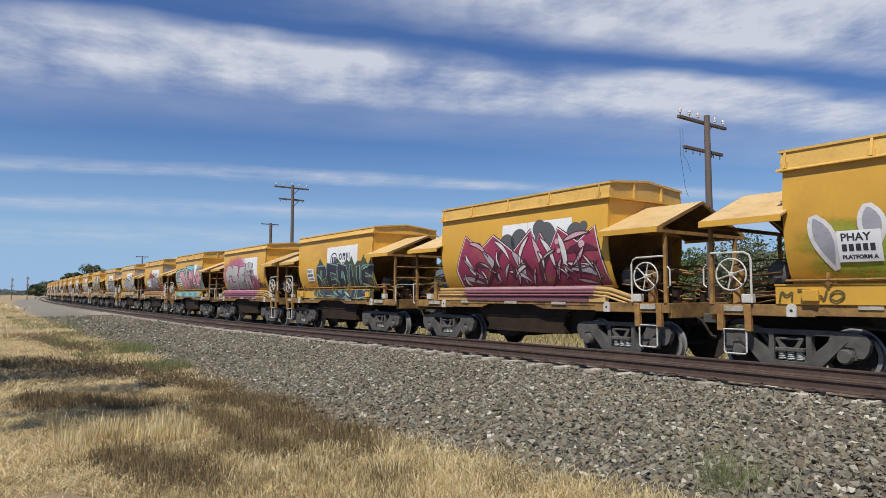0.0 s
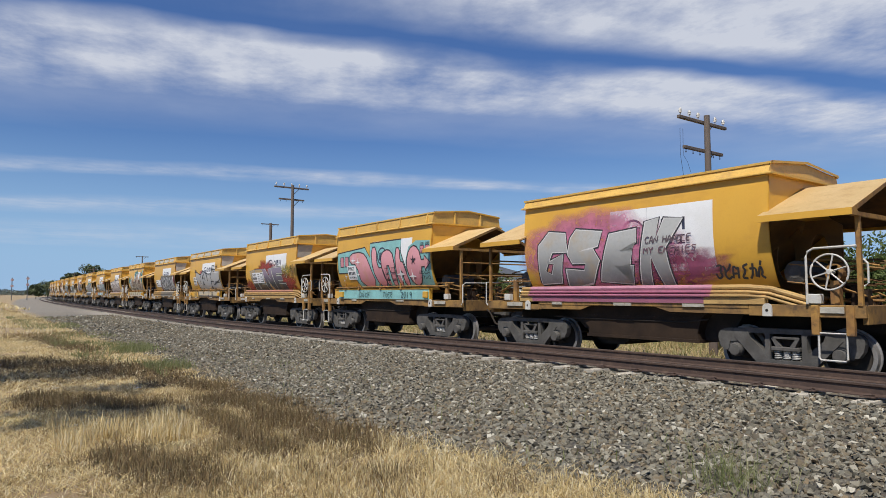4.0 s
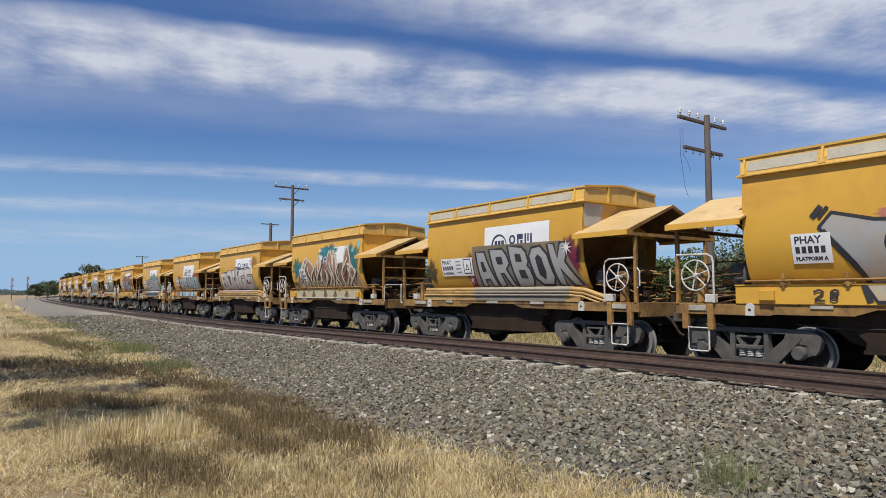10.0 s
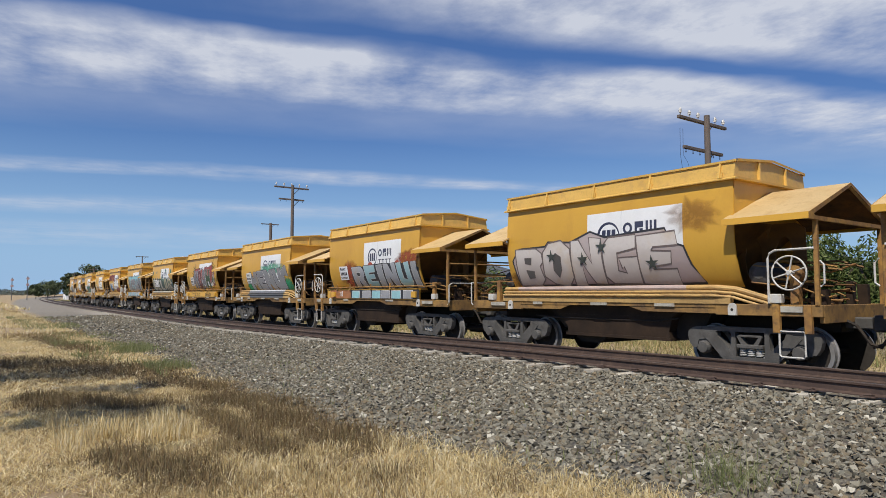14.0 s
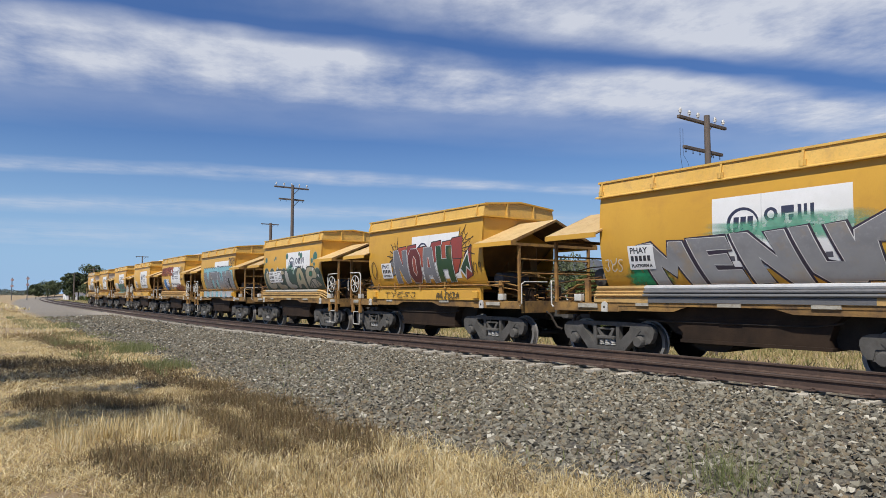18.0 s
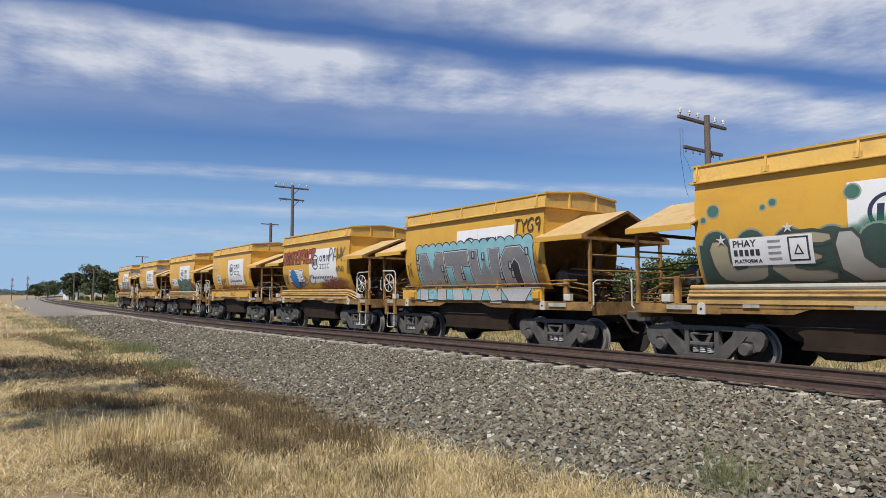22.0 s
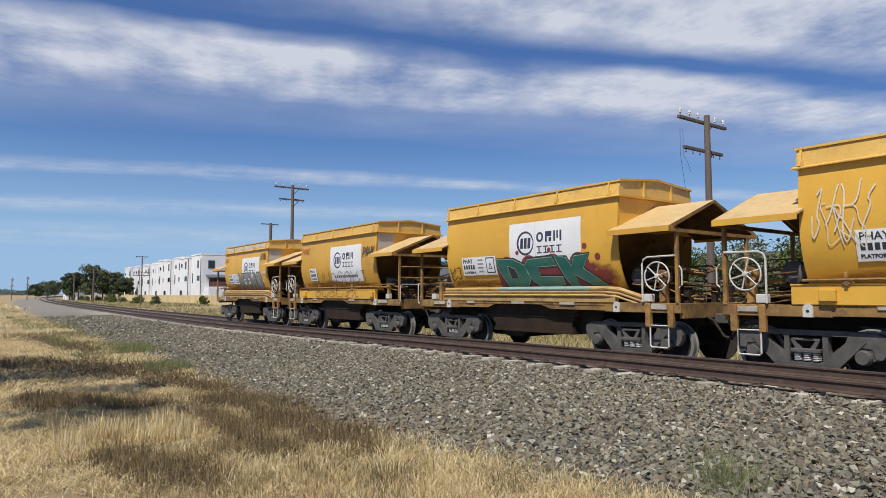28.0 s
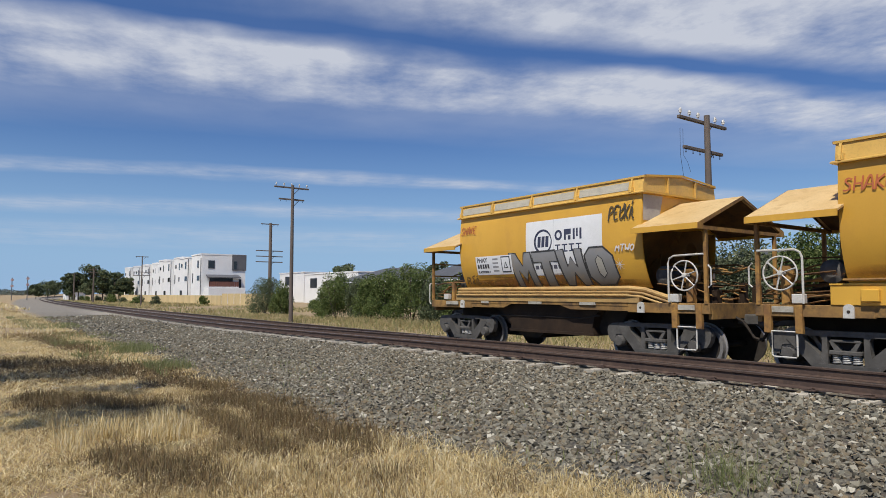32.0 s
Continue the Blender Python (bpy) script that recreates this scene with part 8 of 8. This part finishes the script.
    tag(W[12], "box", "TYESe", -2.0, -0.1, 1.27, 1.43, (0.10, 0.06, 0.01), 0.012)
    tag(W[12], "box", "dbcaef", 0.9, 2.0, 1.25, 1.42, (0.12, 0.08, 0.02), 0.02)
    tag(W[12], "box", "O", -2.9, -2.45, 1.85, 2.5, (0.12, 0.07, 0.01), 0.02)
    class_sign(W[12], "box")
    # bubbly silver on dark green
    backdrop(W[13], "pipe", -2.95, 3.0, 1.56, 2.3, (0.035, 0.075, 0.06), (0.25, 0.30, 0.25), 9, -0.15, 0.26)
    haze(W[13], "pipe", 0.0, 2.2, 0.5, 0.45, (0.02, 0.25, 0.13), 0.9, seed=61)
    haze(W[13], "pipe", 1.9, 2.2, 0.4, 0.3, (0.02, 0.25, 0.13), 0.9, seed=62)
    spots(W[13], "pipe", [(-2.65, 2.9, 0.11), (-2.85, 2.75, 0.05), (-1.55, 2.95, 0.06), (-1.72, 2.88, 0.04), (-0.3, 2.98, 0.11), (1.15, 2.95, 0.11), (0.95, 3.03, 0.07), (2.5, 2.85, 0.18), (2.2, 2.7, 0.09), (2.42, 2.55, 0.07)], (0.05, 0.16, 0.12), (0.33, 0.36, 0.28))
    fat_word(W[13], "pipe", "UELAR", -2.75, 2.6, 1.57, 2.36, [graded((0.26, 0.24, 0.19), (0.38, 0.33, 0.20), 1.65, 2.3), graded((0.26, 0.24, 0.19), (0.36, 0.32, 0.22), 1.65, 2.3), graded((0.30, 0.28, 0.24), (0.42, 0.41, 0.38), 1.65, 2.3)], (0.045, 0.06, 0.05), None, 0.03, 0.0, 0.03, -0.08, 0.1, 0.04, bounce=0.05, soft=1, hole=(0.03, 0.14, 0.09))
    blob(W[13], "pipe", sliver((1.75, 1.68), (2.85, 1.72), 0.2, 0.1, 10), graded((0.24, 0.22, 0.18), (0.32, 0.29, 0.24), 1.6, 2.1), (0.045, 0.06, 0.05), 0.025, 0.012, "painted_letter")
    for u, z in ((-2.5, 2.35), (-1.3, 2.5), (1.75, 2.5), (2.3, 2.35), (2.75, 2.1)):
        star(W[13], "pipe", u, z, 0.1, BONE, 5, 0.35)
    class_sign(W[13], "pipe", None, True)
    pipe_strip(W[13], -2.9, 2.6, (0.45, 0.43, 0.36))
    # grey letters on a pale blue cloud
    backdrop(W[14], "box", -2.4, 2.65, 1.22, 2.68, (0.24, 0.48, 0.53), SOOT, 15, 0.0, 0.19)
    fat_word(W[14], "box", "MTWO", -2.25, 2.55, 1.22, 2.56, graded((0.42, 0.42, 0.43), (0.17, 0.17, 0.18), 1.3, 2.2), SOOT, (0.62, 0.64, 0.66), 0.03, 0.022, 0.05, -0.1, 0.0, 0.008, widths=[1.15, 0.95, 1.15, 0.95], hole=SOOT)
    for u, z in ((-1.15, 2.02), (-1.1, 1.72), (-0.25, 1.78), (0.3, 2.35), (0.72, 2.3), (1.35, 1.75), (1.75, 2.02), (1.8, 1.8), (2.4, 2.35), (-2.38, 2.4), (-2.38, 2.1)):
        blob(W[14], "box", rect(u, u + 0.1, z, z + 0.17), (0.45, 0.46, 0.47), SOOT, 0.02, 0.02, "painted_block")
    tag(W[14], "box", "TYG9", 2.0, 2.95, 2.9, 3.25, (0.07, 0.04, 0.02), 0.022)
    tag(W[14], "box", "2019", 2.55, 2.85, 1.36, 1.44, (0.07, 0.05, 0.02), 0.01)
    tag(W[14], "box", "Tb", -2.95, -2.65, 1.9, 2.25, (0.09, 0.06, 0.02), 0.016)
    # red scrawl, blue patch
    fat_word(W[15], "pipe", "NOAH2FACE", -2.95, 0.2, 2.6, 3.14, graded((0.42, 0.13, 0.04), (0.30, 0.06, 0.035), 2.6, 3.1), (0.09, 0.012, 0.015), None, 0.02, 0.0, 0.03, 0.16, 0.02, 0.05, bounce=0.03, hole=(0.09, 0.012, 0.015))
    class_sign(W[15], "pipe", -2.35, True)
    haze(W[15], "pipe", -1.85, 1.95, 0.4, 0.42, (0.02, 0.13, 0.36), 1.0, 0.25, 71)
    haze(W[15], "pipe", -1.6, 1.8, 0.8, 0.25, (0.03, 0.13, 0.3), 0.6, 0.25, 72)
    blob(W[15], "pipe", rounded([[(-2.2, 2.0), (-2.15, 2.36), (-1.75, 2.4), (-1.52, 2.1), (-1.42, 1.62), (-1.85, 1.6), (-2.2, 2.0)]], 2)[0][1:-1], graded((0.02, 0.12, 0.34), (0.03, 0.18, 0.44), 1.6, 2.3), None, off=0.036, name="painted_mass")
    tag(W[15], "pipe", "DO", -1.25, 0.2, 1.72, 2.12, (0.10, 0.18, 0.30), 0.022)
    haze(W[15], "pipe", 1.6, 1.75, 1.4, 0.3, (0.30, 0.10, 0.05), 0.8, 0.25, 73)
    tag(W[15], "pipe", "PAWK", 1.45, 2.75, 2.6, 3.1, (0.10, 0.09, 0.06), 0.02)
    tag(W[15], "pipe", "MTWO", 2.0, 2.6, 2.2, 2.4, (0.09, 0.06, 0.02), 0.015)
    tag(W[15], "pipe", "dcb", 0.9, 1.95, 1.7, 1.95, (0.28, 0.05, 0.08), 0.02)
    tag(W[15], "pipe", "PeK", -2.95, -2.5, 1.75, 2.2, (0.10, 0.06, 0.02), 0.018)
    # thin loops
    class_sign(W[16], "box")
    tag(W[16], "box", "efac", -2.85, -1.9, 2.3, 3.05, (0.72, 0.66, 0.50), 0.012, 0.1, 0.2)
    tag(W[16], "box", "cde", -2.7, -2.0, 2.15, 2.8, (0.72, 0.66, 0.50), 0.009, -0.2, 0.2)
    tag(W[16], "box", "bfOcEUs".replace("s", "S"), -0.5, 2.4, 1.8, 2.3, (0.07, 0.065, 0.05), 0.011)
    tag(W[16], "box", "deac", -1.5, -0.75, 1.75, 2.15, (0.10, 0.06, 0.015), 0.02)
    tag(W[16], "box", "acf", -1.55, -0.3, 1.26, 1.45, (0.7, 0.6, 0.4), 0.018)
    tag(W[16], "box", "fbe", 0.1, 0.9, 1.26, 1.46, (0.14, 0.09, 0.02), 0.016)
    # teal letters on red
    class_sign(W[17], "pipe", None, True)
    backdrop(W[17], "pipe", -0.9, 2.3, 1.56, 2.05, (0.26, 0.035, 0.04), (0.26, 0.035, 0.04), 4, 0.0, 0.28)
    haze(W[17], "pipe", 2.3, 1.75, 0.7, 0.35, (0.28, 0.05, 0.04), 0.9, seed=81)
    spots(W[17], "pipe", [(-0.1, 2.4, 0.06), (1.0, 2.42, 0.06), (2.1, 2.45, 0.07), (2.45, 2.2, 0.08)], (0.24, 0.035, 0.04))
    fat_word(W[17], "pipe", "DCK", -0.85, 2.35, 1.57, 2.24, graded((0.10, 0.26, 0.20), (0.012, 0.115, 0.09), 1.55, 2.0), SOOT, (0.45, 0.52, 0.40), 0.045, 0.014, 0.06, -0.3, 0.03, 0.05, bounce=0.05)
    pipe_strip(W[17], -0.85, 2.2, (0.28, 0.42, 0.35))
    tag(W[17], "pipe", "ae", -2.95, -2.4, 1.75, 2.1, (0.12, 0.07, 0.02), 0.018)
    # loops over panel and casing
    class_sign(W[18], "box")
    tag(W[18], "box", "SHAKE", -2.95, -2.2, 2.98, 3.2, (0.50, 0.12, 0.03), 0.014)
    tag(W[18], "box", "UUOSOae", -1.6, 2.3, 1.75, 2.2, (0.07, 0.06, 0.04), 0.012)
    tag(W[18], "box", "OUOUcb", -1.7, 1.9, 1.25, 1.48, (0.12, 0.07, 0.02), 0.011)
    tag(W[18], "box", "PAWK", 2.15, 2.95, 2.65, 3.0, (0.09, 0.07, 0.04), 0.022)
    # see-through grey letters
    class_sign(W[19], "pipe", None, True)
    fat_word(W[19], "pipe", "MTWO", -0.95, 2.3, 1.57, 2.4, graded((0.16, 0.15, 0.13), (0.27, 0.27, 0.27), 1.6, 2.3), (0.035, 0.035, 0.035), None, 0.022, 0.0, 0.02, -0.16, 0.0, 0.02, hole=(0.4, 0.38, 0.32))
    tag(W[19], "pipe", "PEaKb", 2.2, 2.88, 2.95, 3.25, (0.07, 0.05, 0.02), 0.018)
    tag(W[19], "pipe", "MTWO", 2.35, 2.85, 2.28, 2.42, BONE, 0.014)
    star(W[19], "pipe", 2.42, 2.0, 0.15, BONE, 8, 0.15)
    tag(W[19], "pipe", "SHAKE", -2.95, -2.3, 3.0, 3.2, (0.50, 0.12, 0.03), 0.012)
    tag(W[19], "pipe", "dcb", -2.9, -2.3, 1.65, 1.85, (0.16, 0.10, 0.03), 0.018)
    rust, smoke = (0.30, 0.13, 0.03), (0.10, 0.07, 0.04)
    for n, u, z, rx, rz, c, force in ((19, 0.0, 1.68, 3.0, 0.2, rust, 0.9), (16, 0.3, 1.68, 2.7, 0.16, rust, 0.7), (18, 0.0, 1.7, 2.9, 0.18, rust, 0.75), (12, 0.5, 1.66, 2.4, 0.12, rust, 0.6), (17, -1.8, 1.66, 1.2, 0.12, rust, 0.6), (7, -2.85, 2.0, 0.25, 0.4, smoke, 0.9), (5, 2.6, 2.35, 0.35, 0.35, smoke, 0.6), (9, 2.2, 2.9, 0.6, 0.35, rust, 0.5), (9, -2.7, 1.75, 0.4, 0.25, rust, 0.7), (14, 2.75, 1.9, 0.25, 0.5, rust, 0.7), (8, -2.75, 1.72, 0.3, 0.18, smoke, 0.8)):
        haze(W[n], kinds[n], u, z, rx, rz, c, force, 0.25, 600 + n)
    for n in (6, 7, 19):
        faded_rim(W[n])
    for n, c in ((18, 0.4), (5, 0.3)):
        bm = bmesh.new()
        sheet(bm, [[(HALF - 0.012, -1.29, 2.9), (HALF - 0.012, -0.7, 2.9)], [(HALF - 0.012, -1.28, 3.44), (HALF - 0.012, -0.6, 3.44)]])
        part("primer_patch", bm, paint((c, c * 0.96, c * 0.9)), W[n])


paint_train()


# ---------------------------------------------------------------- what moves
def motions():
    # the cloud sheet drifts slowly along its own streaks
    walk(CLOUDS, [(0, pose(0, 0, 301.4)), (16, pose(-9, -22, 301.4)), (32, pose(-18, -44, 301.4))])
    spin = [(i / 15, (travelled(i / 15) - travelled(0)) / 0.425) for i in range(481)]
    ride = [0.5 * i for i in range(65)]
    for n, w in enumerate(TRAIN):
        walk(w, [(t, track_pose(wagon_s(n, t))) for t in ride])
        for b in [c for c in w.children if c.name.split(".")[0] == "bogie"]:
            for a in [c for c in b.children if c.name.split(".")[0] == "wheelset"]:
                walk(a, [(t, Matrix.Translation((a["axle"], 0, 0.365)) @ Matrix.Rotation(turn % (2 * math.pi), 4, "Y")) for t, turn in spin])


motions()
